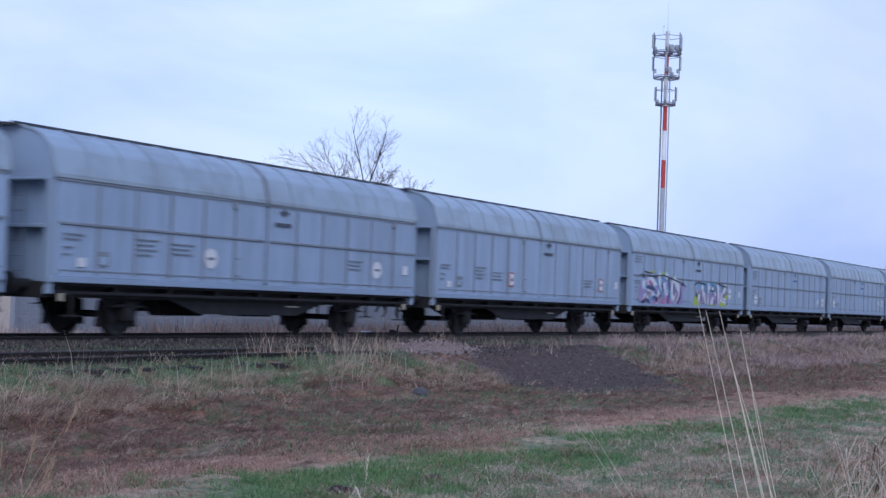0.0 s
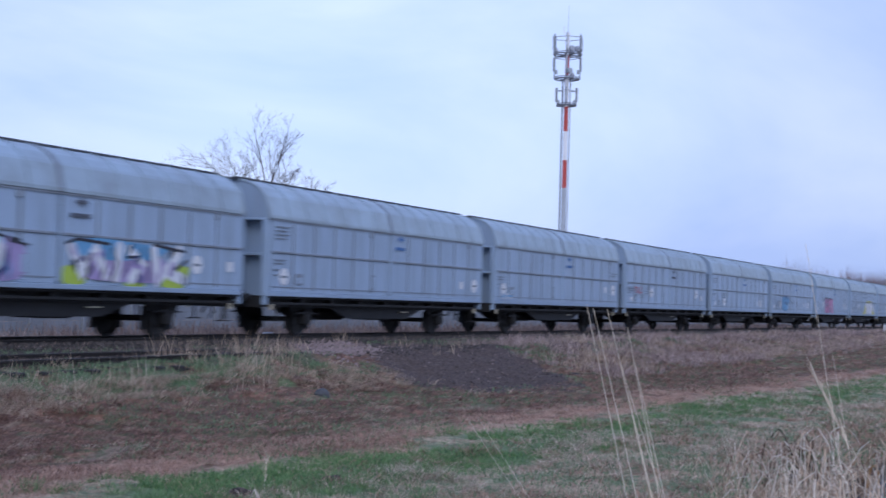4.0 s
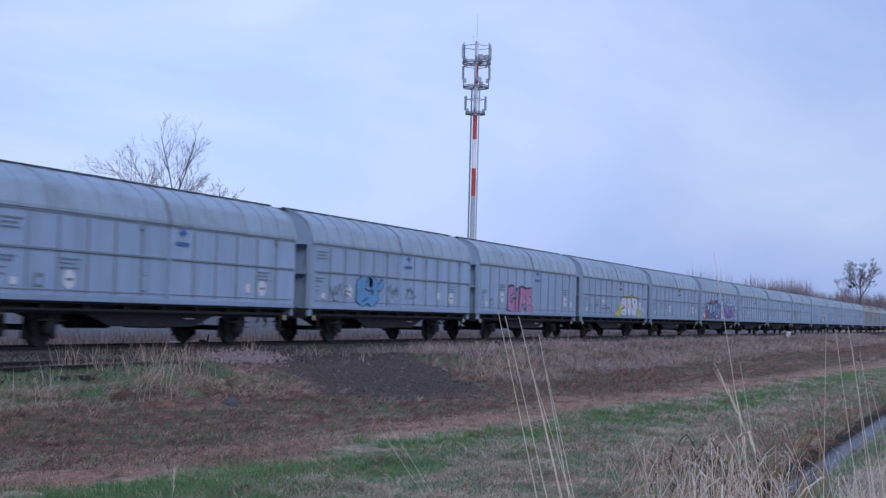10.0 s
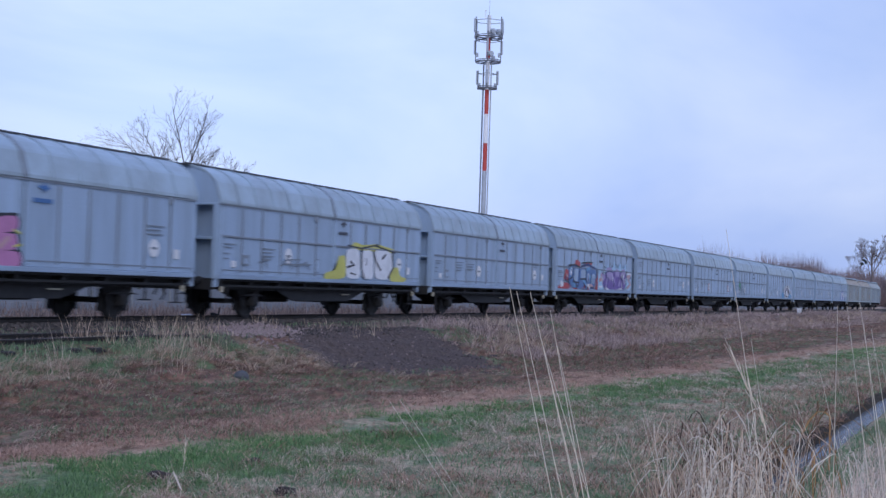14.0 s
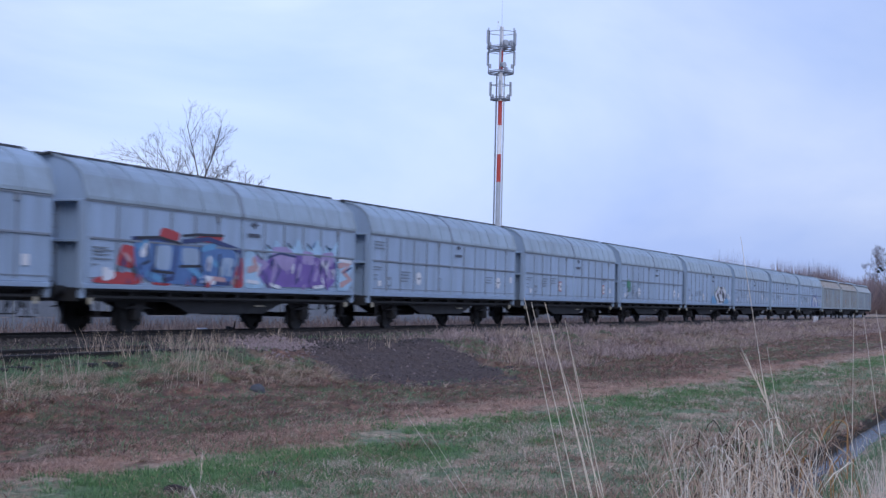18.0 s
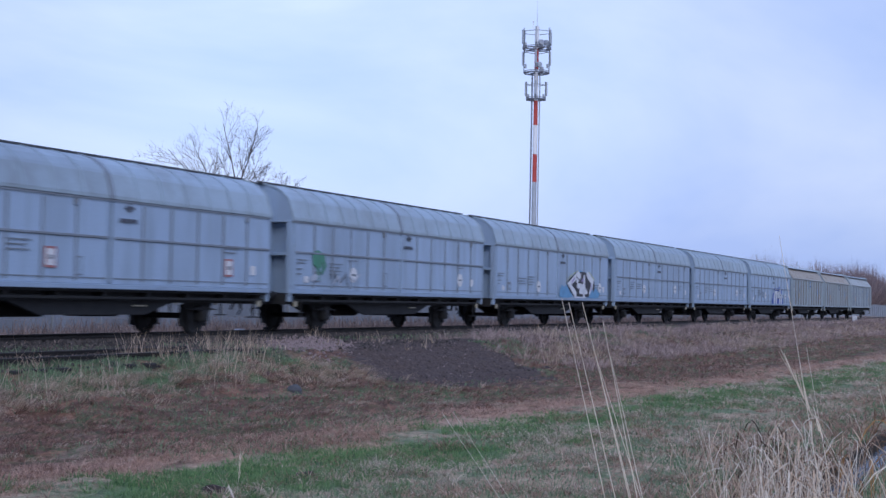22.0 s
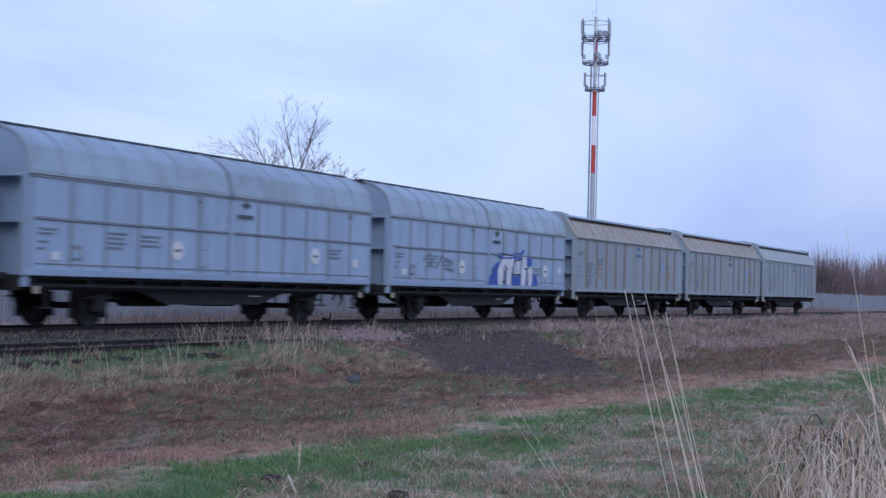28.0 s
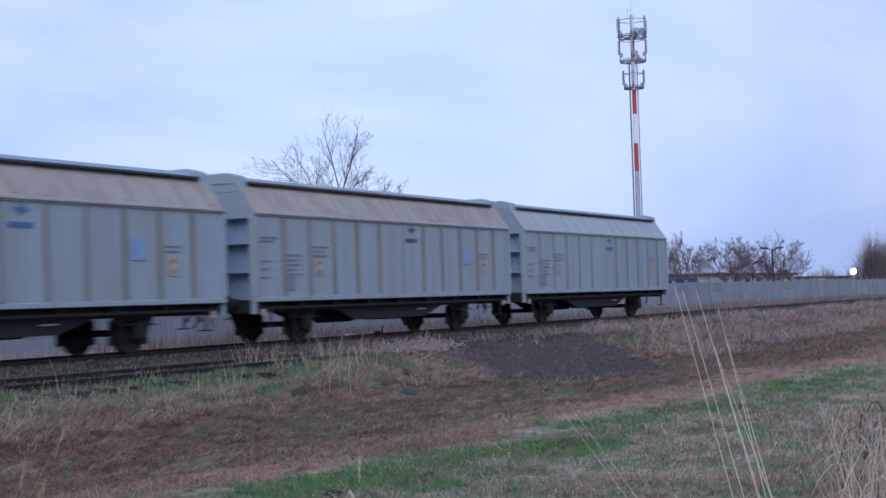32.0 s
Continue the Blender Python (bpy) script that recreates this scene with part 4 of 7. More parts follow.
# what sets a wagon's stencils apart from the usual set
DRESS = {
    0: dict(lines=((-4.70, 2.06, 4), (-3.50, 2.02, 3), (3.60, 1.95, 3)), plate=(6.60, 1.80)),
    1: dict(red=True, lines=((-4.70, 2.06, 4), (-3.50, 1.94, 3), (3.75, 1.90, 3)), d2=(5.30, 1.77), plate=(6.75, 1.80)),
    2: dict(lines=((-6.85, 3.00, 3),), d2=(5.10, 1.79), plate=(6.55, 1.79)),
    3: dict(d1=(-6.30, 1.62), card=(-5.50, 1.57), plate=(5.40, 1.67), d2=(6.50, 1.67), lines=((-6.8, 2.95, 4),), blue=True),
    4: dict(d1=(-6.30, 1.62), card=(-5.50, 1.57), plate=(5.36, 1.85), d2=(6.45, 1.84), lines=((6.1, 2.57, 2),), blue=True),
    5: dict(d1=(-3.10, 1.87), d2=(5.10, 1.92), plate=(6.10, 1.72), lines=((-6.7, 2.0, 2), (-5.0, 1.72, 2), (-4.1, 2.12, 4))),
    6: dict(card=(-5.40, 1.56), d1=(-4.25, 1.60), plate=(4.25, 1.62), d2=(5.10, 1.63), lines=((-4.65, 2.08, 3), (4.8, 2.10, 3), (-6.8, 2.9, 3)), blue=True),
    7: dict(card=(-5.40, 1.50), d1=(-4.38, 1.68), plate=(3.72, 1.70), d2=(5.05, 1.65), lines=((4.75, 2.10, 3), (-6.8, 2.9, 3)), blue=True),
    8: dict(d1=(-4.30, 1.83), d2=(5.20, 1.80), lines=((-4.65, 2.36, 3), (4.85, 2.36, 3)), blue=True),
    9: dict(d1=(-3.05, 1.84), card=(-5.6, 1.64), lines=((-4.7, 2.0, 4),), d2=(5.25, 1.81), plate=(6.1, 1.60)),
    11: dict(d1=(-2.15, 1.80), d2=(5.20, 1.75), lines=((-6.8, 2.0, 3), (-3.9, 2.32, 3))),
    12: dict(d1=(-3.10, 1.75), lines=((-4.65, 1.95, 4), (3.6, 1.95, 3), (-6.8, 2.9, 3)), plate=(6.60, 1.90), small=(-6.40, 1.52)),
    13: dict(red=True, d2=(5.05, 1.72), lines=((-4.75, 2.06, 4), (-3.55, 2.10, 3), (4.75, 2.22, 2))),
    14: dict(d1=(-3.35, 1.70), d2=(4.95, 1.71), plate=(6.05, 1.63), lines=((-4.9, 2.0, 4), (-3.7, 2.24, 2), (4.6, 2.24, 2)), at=0.58),
    15: dict(d1=(-2.30, 1.62), d2=(5.90, 1.69), plate=(6.45, 1.62), lines=((-4.6, 1.92, 3), (-3.6, 2.0, 4), (5.0, 1.8, 3))),
    16: dict(d2=(4.00, 1.82), lines=((-4.7, 2.06, 4), (-3.5, 1.98, 3), (4.6, 2.02, 3))),
    17: dict(d2=(4.05, 1.82), lines=((-4.7, 2.06, 4), (-3.5, 2.04, 3), (4.7, 2.02, 3))),
    18: dict(d2=(5.17, 1.76), plate=(6.60, 1.82), small=(-6.20, 1.51), lines=((-4.7, 2.06, 4), (-3.5, 1.90, 3), (3.95, 1.85, 3))),
}
MODELS, WAGONS = {}, {}
for number in range(-1, 22):
    kind = "pale_%d" % number if number > 18 else "plain" if number in PLAIN else "rail"
    if number > 18:
        w = pale_wagon(RUST_CAP if number == 20 else RIDGE, number == 21)
    else:
        if kind not in MODELS:
            MODELS[kind] = round_wagon(kind == "rail")
            w = MODELS[kind]
        else:
            w = copy_thing(MODELS[kind], pose(0, 0, 0))
    w.matrix_basis = pose(train_x(0) + number * PITCH + HALF, TRACK_Y, 0)
    WAGONS[number] = w
for number, w in WAGONS.items():
    if number < 19:
        signs(w, **DRESS.get(number, {}))


# ---- painted lettering on the wagons ----
def lay(bm, y, frame_of, kind, wide, text):
    """Sprayed shapes from strokes: filled patches, or bands with round ends, in hundredths of the lettering's box."""
    x0, x1, z0, z1 = frame_of
    for n, chain in enumerate(text.split(";")):
        pts = []
        for p in chain.split():
            u, v = p.split(",")
            pts.append(Vector((x0 + (x1 - x0) * float(u) / 100, z0 + (z1 - z0) * float(v) / 100)))
        yy = y - 0.0003 * n
        if kind == "fill":
            # the corners are cut, so that the rim swells and dents like spray
            ring = []
            for a, b, c in zip(pts[-1:] + pts[:-1], pts, pts[1:] + pts[:1]):
                ring += [b.lerp(a, 0.25), b.lerp(b.lerp((a + c) / 2, 0.12), 1.0), b.lerp(c, 0.25)]
            f = bm.faces.new([bm.verts.new((p.x, yy, p.y)) for p in ring])
            bmesh.ops.triangulate(bm, faces=[f])
            continue
        # one band: mitred at the bends, rounded at both ends
        half, left, right = wide * 0.5, [], []
        for j, p in enumerate(pts):
            d0 = (p - pts[j - 1]).normalized() if j else (pts[1] - p).normalized()
            d1 = (pts[j + 1] - p).normalized() if j < len(pts) - 1 else d0
            m = Vector((-d0.y - d1.y, d0.x + d1.x))
            m = m.normalized() if m.length > 0.2 else Vector((-d0.y, d0.x))
            q = m * half / max(0.55, m.dot(Vector((-d0.y, d0.x))))
            left.append(p + q)
            right.append(p - q)
        rows = [[bm.verts.new((v.x, yy, v.y)) for v in side] for side in (left, right)]
        for j in range(len(pts) - 1):
            bm.faces.new((rows[0][j], rows[0][j + 1], rows[1][j + 1], rows[1][j]))
        for end, p, d in ((0, pts[0], (pts[0] - pts[1]).normalized()), (-1, pts[-1], (pts[-1] - pts[-2]).normalized())):
            q = (left[end] - p).normalized()
            arc = [bm.verts.new((v.x, yy, v.y)) for v in (p + (q * math.cos(e) + d * math.sin(e)) * half for e in (0.5, 1.05, 1.57, 2.09, 2.64))]
            bm.faces.new([rows[0][end], *arc, rows[1][end]])


def graffiti(w, x0, x1, z0, z1, label, layers, shards=(), seed=1):
    """Lettering sprayed on a wagon's wall: each colour is one coat over the last, each stroke a part."""
    y, base = -WIDE - 0.028, None
    for n, (colour, kind, wide, text) in enumerate(layers):
        for k, chain in enumerate(text.split(";")):
            bm = bmesh.new()
            lay(bm, y - 0.0025 * n - 0.0003 * k, (x0, x1, z0, z1), kind, wide, chain)
            bmesh.ops.recalc_face_normals(bm, faces=bm.faces)
            stroke = part("graffiti" if base is None else "spray_stroke", mesh_of("graffiti", bm, colour), None, base if base else w, label if base is None else "")
            base = base or stroke
    rng = random.Random(seed)
    y -= 0.0025 * len(layers)
    for n, (colour, count, u0, u1, v0, v1) in enumerate(shards):
        # short angular flicks of the can over the letters
        for k in range(count):
            cx, cz = x0 + (x1 - x0) * rng.uniform(u0, u1), z0 + (z1 - z0) * rng.uniform(v0, v1)
            a, ln, wd = rng.uniform(0.9, 2.3), rng.uniform(0.10, 0.34), rng.uniform(0.03, 0.09)
            c, s = math.cos(a), math.sin(a)
            ring = [(cx - ln * c, cz - ln * s), (cx - wd * s, cz + wd * c), (cx + 0.8 * ln * c + 0.05, cz + 0.8 * ln * s), (cx + wd * s, cz - wd * c)]
            bm = bmesh.new()
            bm.faces.new([bm.verts.new((p, y - 0.0002 * (k + 20 * n), max(q, z0))) for p, q in ring])
            bmesh.ops.recalc_face_normals(bm, faces=bm.faces)
            part("spray_stroke", mesh_of("graffiti", bm, colour), None, base)


PINK, PURPLE, LILAC, SKYB, ROYAL = paint("pink_spray", (0.5, 0.2, 0.38)), paint("purple_spray", (0.20, 0.12, 0.40)), paint("lilac_spray", (0.38, 0.3, 0.52)), paint("sky_blue_spray", (0.13, 0.34, 0.56)), paint("royal_blue_spray", (0.035, 0.10, 0.42))
YELLOW, SILVER, BLACK, REDS, TURQ, MINT = paint("yellow_spray", (0.58, 0.55, 0.12)), paint("silver_spray", (0.74, 0.75, 0.77)), paint("black_spray", (0.02, 0.02, 0.03)), paint("red_spray", (0.46, 0.05, 0.055)), paint("turquoise_spray", (0.40, 0.60, 0.76)), paint("green_spray", (0.06, 0.25, 0.15))
DUSKY = paint("dusky_blue_spray", (0.10, 0.20, 0.42))
LIME, NAVY, FADED, PEACH = paint("lime_spray", (0.42, 0.55, 0.06)), paint("navy_spray", (0.03, 0.05, 0.16)), paint("faded_white_spray", (0.46, 0.50, 0.56)), paint("peach_spray", (0.55, 0.34, 0.33))
graffiti(WAGONS[2], -6.5, -0.9, 1.2, 2.55, "purple, blue and pink graffiti lettering", [
    (LILAC, "fill", 0, "2,0 1,40 6,66 22,72 60,68 96,64 98,20 92,0"),
    (LIME, "line", 0.07, "22,90 32,95;46,88 56,97;70,86 82,80"),
    (TURQ, "line", 0.40, "10,56 26,68 34,58 14,44 30,30 14,16;42,84 44,40 36,8;57,84 52,50 60,28;70,66 68,28 80,14 84,48 74,74"),
    (SILVER, "line", 0.24, "10,56 26,68 34,58 14,44 30,30 14,16;42,84 44,40 36,8;57,84 52,50 60,28;70,66 68,28 80,14 84,48 74,74"),
    (SKYB, "line", 0.16, "36,70 46,28;62,58 66,20;48,78 56,68;24,20 32,10"),
    (PINK, "line", 0.22, "33,8 40,14;48,4 54,12;76,14 80,34;22,62 26,56;58,20 64,8"),
    (NAVY, "line", 0.15, "18,48 30,44 36,32;30,18 38,12 46,30;60,74 64,48 60,8;72,60 72,32;87,62 86,22 80,4;8,2 16,12 22,4;46,60 50,40"),
    (BLACK, "line", 0.055, "4,82 28,80 50,86 70,76 94,64;10,92 26,88;86,64 98,58")],
    [(NAVY, 8, 0.1, 0.9, 0.1, 0.75), (SKYB, 8, 0.1, 0.9, 0.1, 0.75), (LILAC, 8, 0.1, 0.9, 0.1, 0.8), (PEACH, 8, 0.1, 0.9, 0.05, 0.5)], 7)
graffiti(WAGONS[2], 0.1, 4.7, 1.2, 2.3, "silver graffiti letters over lime and blue spray", [
    (LIME, "fill", 0, "0,0 0,34 10,42 18,22 16,0;46,0 50,16 62,12 64,0;76,0 82,34 92,52 102,46 98,10 96,0"),
    (LILAC, "fill", 0, "14,10 12,60 40,64 76,66 84,40 78,8"),
    (SKYB, "fill", 0, "8,60 6,86 26,96 58,90 84,84 70,56 30,50"),
    (SILVER, "line", 0.27, "6,72 14,26 24,70 32,22;42,80 40,18;50,74 60,46 52,16;70,80 74,18 88,56 92,82;84,30 96,20"),
    (LILAC, "line", 0.14, "20,40 22,60;52,50 60,40;84,30 86,50"),
    (BLACK, "line", 0.07, "2,80 10,90 34,84;18,30 20,62;36,76 40,46 36,12;66,80 66,14;70,90 96,80;48,60 56,62;98,60 90,42")],
    [(BLACK, 10, 0.05, 0.95, 0.1, 0.85), (NAVY, 6, 0.05, 0.95, 0.1, 0.85), (LILAC, 6, 0.05, 0.95, 0.2, 0.8)], 9)
graffiti(WAGONS[5], -5.9, -4.7, 1.78, 2.12, "", [(REDS, "line", 0.05, "0,10 4,90 18,80;28,10 30,80 44,90 46,10;58,80 60,10 74,12;84,90 86,10 98,14")])
graffiti(WAGONS[5], 2.6, 4.9, 1.25, 1.75, "", [(FADED, "line", 0.03, "0,30 20,80 30,20 46,70;50,20 64,80 70,30;78,76 98,70 80,20 100,16")])
graffiti(WAGONS[7], -5.9, -4.3, 1.45, 2.0, "", [(INK, "line", 0.06, "0,80 20,10 30,70;34,20 54,90 60,16;70,80 94,70 76,30 98,10")])
graffiti(WAGONS[7], -3.8, -1.55, 1.2, 2.25, "sky-blue bubble graffiti with dark outlines", [
    (NAVY, "line", 0.46, "24,82 9,68 8,32 22,20 34,30 30,48 16,46;52,80 68,72 72,36 58,18 44,30 42,66 50,78"),
    (NAVY, "line", 0.34, "84,66 94,78"),
    (SKYB, "line", 0.38, "24,82 9,68 8,32 22,20 34,30 30,48 16,46;52,80 68,72 72,36 58,18 44,30 42,66 50,78"),
    (SKYB, "line", 0.25, "84,66 94,78"),
    (NAVY, "line", 0.06, "30,58 44,52 58,56;20,16 40,30")])
graffiti(WAGONS[7], -1.2, 1.5, 1.4, 2.1, "", [(INK, "line", 0.05, "0,60 10,90 12,40 24,70;16,20 30,80 34,30;20,54 36,60;62,30 78,80 84,50;66,70 90,60 76,20 98,36")])
graffiti(WAGONS[8], -3.7, -0.15, 1.2, 2.40, "pink graffiti letters with black outlines", [
    (BLACK, "line", 0.47, "24,82 10,74 8,24 26,14 26,36;40,66 40,12;54,10 56,78 70,74;58,46 70,46;94,78 80,72 82,14 98,12;82,44 94,44"),
    (PINK, "line", 0.36, "24,82 10,74 8,24 26,14 26,36;40,66 40,12;54,10 56,78 70,74;58,46 70,46;94,78 80,72 82,14 98,12;82,44 94,44"),
    (PEACH, "line", 0.12, "54,40 60,56;82,34 90,50;10,30 16,20"),
    (BLACK, "line", 0.06, "4,92 14,100 28,94;34,86 44,90;48,92 60,98 76,92;78,92 98,94;30,52 36,50;46,8 47,60;74,60 75,8"),
    (YELLOW, "line", 0.05, "95,66 101,60;96,36 102,40")])
graffiti(WAGONS[9], -0.7, 5.9, 1.2, 2.5, "white graffiti letters over yellow spray", [
    (YELLOW, "fill", 0, "0,0 2,16 14,24 16,58 24,62 25,2;78,0 80,34 88,42 92,16 101,10 98,0;28,78 34,98 46,88 60,97 84,86 84,76"),
    (SILVER, "fill", 0, "25,4 24,78 40,80 42,4;43,6 42,76 56,80 58,4;59,6 58,84 80,78 82,40 76,4"),
    (BLACK, "line", 0.09, "26,32 34,38 30,46;42,80 43,30;46,6 44,24;57,78 60,50 66,30;80,76 82,36 76,10;68,60 72,70"),
    (BLACK, "line", 0.05, "26,86 42,82 58,92 84,78;30,18 36,14;60,96 66,86;48,56 48,40")])
graffiti(WAGONS[9], -6.2, -1.4, 1.35, 1.95, "", [(INK, "line", 0.05, "28,40 36,70 38,20;34,50 42,60;56,30 66,80 70,20;62,60 82,70 74,30 90,56 94,20;60,40 96,44")])
graffiti(WAGONS[11], -6.9, 0.05, 1.2, 2.72, "red, blue and black graffiti lettering", [
    (REDS, "fill", 0, "0,2 3,10 16,22 30,18 28,0;14,30 18,66 28,58 26,26;40,76 42,98 54,90 53,76;60,78 70,90 86,96 82,78;93,0 94,30 100,62 101,2;36,2 40,16 50,12 48,0"),
    (DUSKY, "fill", 0, "24,70 26,24 34,6 52,4 70,2 92,4 96,66 80,74 62,72 40,76"),
    (NAVY, "line", 0.12, "24,74 40,78 52,72;56,76 74,84 98,68 97,20;52,70 50,14 44,8;62,30 66,10 90,8"),
    (GREY_DOOR, "fill", 0, "38,28 38,66 49,68 48,26;56,36 55,66 67,66 68,38;84,22 84,54 93,54 92,20"),
    (SKYB, "line", 0.16, "70,66 78,72;60,34 68,20;74,52 80,40;28,62 32,70;34,20 42,10"),
    (SILVER, "line", 0.22, "74,34 75,48;30,52 32,62;70,14 78,12;8,12 12,16"),
    (BLACK, "line", 0.07, "26,76 40,80 54,72;32,64 34,40 30,34;38,68 37,24 50,22;68,70 68,36 54,34;82,58 82,18;56,86 66,90 84,92"),
    (PEACH, "line", 0.12, "78,16 86,14;92,10 95,20;19,48 22,40")],
    [(NAVY, 8, 0.16, 0.97, 0.05, 0.40), (BLACK, 6, 0.1, 0.97, 0.02, 0.3), (DUSKY, 8, 0.25, 0.95, 0.05, 0.3), (REDS, 5, 0.05, 0.98, 0.02, 0.20)], 3)
graffiti(WAGONS[11], 0.1, 7.0, 1.2, 2.95, "purple, lilac and pale blue graffiti lettering", [
    (TURQ, "fill", 0, "0,0 1,58 8,66 14,50 20,40 18,2;20,56 18,72 24,64 26,84 32,68 38,62;38,62 36,78 42,70 46,90 50,70 54,62;54,62 54,80 60,70 64,92 68,72 70,62;70,60 72,80 77,70 84,92 83,58;83,2 82,54 96,60 101,44 93,32 101,22 95,2"),
    (PURPLE, "fill", 0, "18,4 10,30 22,52 30,60 60,58 82,54 82,6"),
    (LILAC, "fill", 0, "22,52 24,70 36,72 44,58 42,36 34,30;50,44 50,68 60,66 62,44;66,40 68,66 80,70 80,44"),
    (LILAC, "line", 0.20, "26,44 24,14;46,24 48,40;62,20 64,34;10,50 18,40 12,26;76,34 74,12"),
    (PEACH, "line", 0.20, "86,46 96,50 90,36 97,22 88,12;4,30 10,34 8,46"),
    (SILVER, "line", 0.10, "78,36 79,24;3,12 12,10;22,8 30,4;60,6 70,8;86,56 98,54"),
    (NAVY, "line", 0.06, "20,52 30,60 44,56;24,8 30,34 24,50;44,10 46,50;56,14 60,44;74,12 72,40;84,50 84,8;90,34 98,44"),
    (BLACK, "line", 0.04, "18,72 22,66;36,78 40,70;54,80 58,70;72,80 75,70;8,60 14,48")],
    [(PURPLE, 12, 0.12, 0.8, 0.05, 0.50), (LILAC, 10, 0.12, 0.8, 0.05, 0.56), (NAVY, 8, 0.12, 0.82, 0.05, 0.50), (SILVER, 6, 0.1, 0.95, 0.05, 0.5)], 5)
graffiti(WAGONS[14], -6.1, -4.9, 1.45, 2.40, "green sprayed patch", [(MINT, "fill", 0, "14,50 10,84 36,99 60,90 66,56 52,40 30,44"), (MINT, "line", 0.13, "40,44 44,10;66,80 76,50 60,30"), (FADED, "line", 0.16, "6,8 30,16")])
graffiti(WAGONS[14], -4.8, -2.9, 1.30, 2.0, "", [(INK, "line", 0.07, "0,40 8,70 20,30;30,20 50,60 56,10"), (FADED, "line", 0.06, "10,20 24,50 30,10;62,50 80,30 98,60")])
graffiti(WAGONS[15], 0.4, 5.6, 1.2, 2.45, "white angular graffiti with black outlines over blue spray", [
    (SKYB, "fill", 0, "0,2 2,46 10,34 18,52 32,2;68,2 74,34 88,50 94,34 101,30 99,2;42,84 46,99 56,97 54,84"),
    (BLACK, "fill", 0, "14,46 24,70 46,92 58,94 74,88 88,66 92,44 86,10 66,4 30,8"),
    (YELLOW, "line", 0.03, "14,56 24,76 44,96;74,94 90,68"),
    (SILVER, "line", 0.30, "46,84 22,48 38,14;70,84 84,60 78,14"),
    (SILVER, "line", 0.24, "50,78 42,60;44,44 62,40;61,74 61,10;50,24 68,24"),
    (BLACK, "line", 0.06, "30,46 44,30;52,70 54,50;66,74 68,30;74,40 80,44;40,74 48,64"),
    (SKYB, "fill", 0, "-4,0 -2,30 4,44 8,24 14,38 18,14 26,0;74,0 78,18 84,34 88,16 96,26 106,22 100,0"),
    (LILAC, "line", 0.10, "28,56 34,68;80,50 80,30;54,60 58,66"),
    (SILVER, "line", 0.05, "36,2 64,3")])
graffiti(WAGONS[18], 0.0, 4.45, 1.2, 2.45, "white graffiti letters on royal-blue spray", [
    (ROYAL, "fill", 0, "0,0 2,26 9,34 12,60 24,68 22,20 20,0;16,78 20,92 40,88 60,96 66,80 50,56 40,76;72,60 74,80 80,96 86,76 86,58;84,0 86,34 96,36 100,2;44,2 44,34 64,34 64,2"),
    (ROYAL, "line", 0.14, "62,90 68,99;8,44 16,56"),
    (SILVER, "line", 0.42, "22,16 22,38 30,66 44,68;39,16 38,60;54,44 56,60;68,16 70,72;82,16 82,38"),
    (FADED, "line", 0.12, "28,20 28,50;54,40 54,56;80,14 80,34"),
    (ROYAL, "line", 0.07, "31,44 32,4;75,42 76,4;23,76 46,78"),
    (BLACK, "line", 0.05, "30,56 36,46;24,88 46,84;46,33 64,31;70,50 76,48;48,68 62,76")])
graffiti(WAGONS[18], -4.9, -2.8, 1.55, 2.2, "", [(INK, "line", 0.06, "0,60 20,90 24,40 8,20;40,20 60,80 64,30;70,70 96,60 76,20 100,10")])
graffiti(WAGONS[4], -6.6, -5.4, 1.25, 1.50, "pale blue sprayed patch", [(FADED, "fill", 0, "0,0 4,80 40,96 90,80 100,10"), (SKYB, "line", 0.07, "10,30 30,70 50,20;60,60 90,50")])


# ---- mast ----
STEEL = material("dark_galvanised_steel", (0.20, 0.22, 0.255), 0.6, 0.2, 20, 1.0, 0.15, 0.05)


def hoop(r, z, thick, n=12):
    """A closed ring of tube."""
    bm = bmesh.new()
    loops = []
    for k in range(n):
        a = math.tau * k / n + (0.3 if n < 12 else 0)
        loops.append([bm.verts.new(((r + thick * math.cos(e)) * math.cos(a), (r + thick * math.cos(e)) * math.sin(a), z + thick * math.sin(e))) for e in [math.tau * j / 6 for j in range(6)]])
    for k in range(n):
        p, q = loops[k], loops[(k + 1) % n]
        for j in range(6):
            bm.faces.new((p[j], q[j], q[(j + 1) % 6], p[(j + 1) % 6]))
    return bm


PANEL = material("grey_antenna_plastic", (0.40, 0.44, 0.49), 0.6, 0.0, 20, 1.0, 0.1, 0.0)


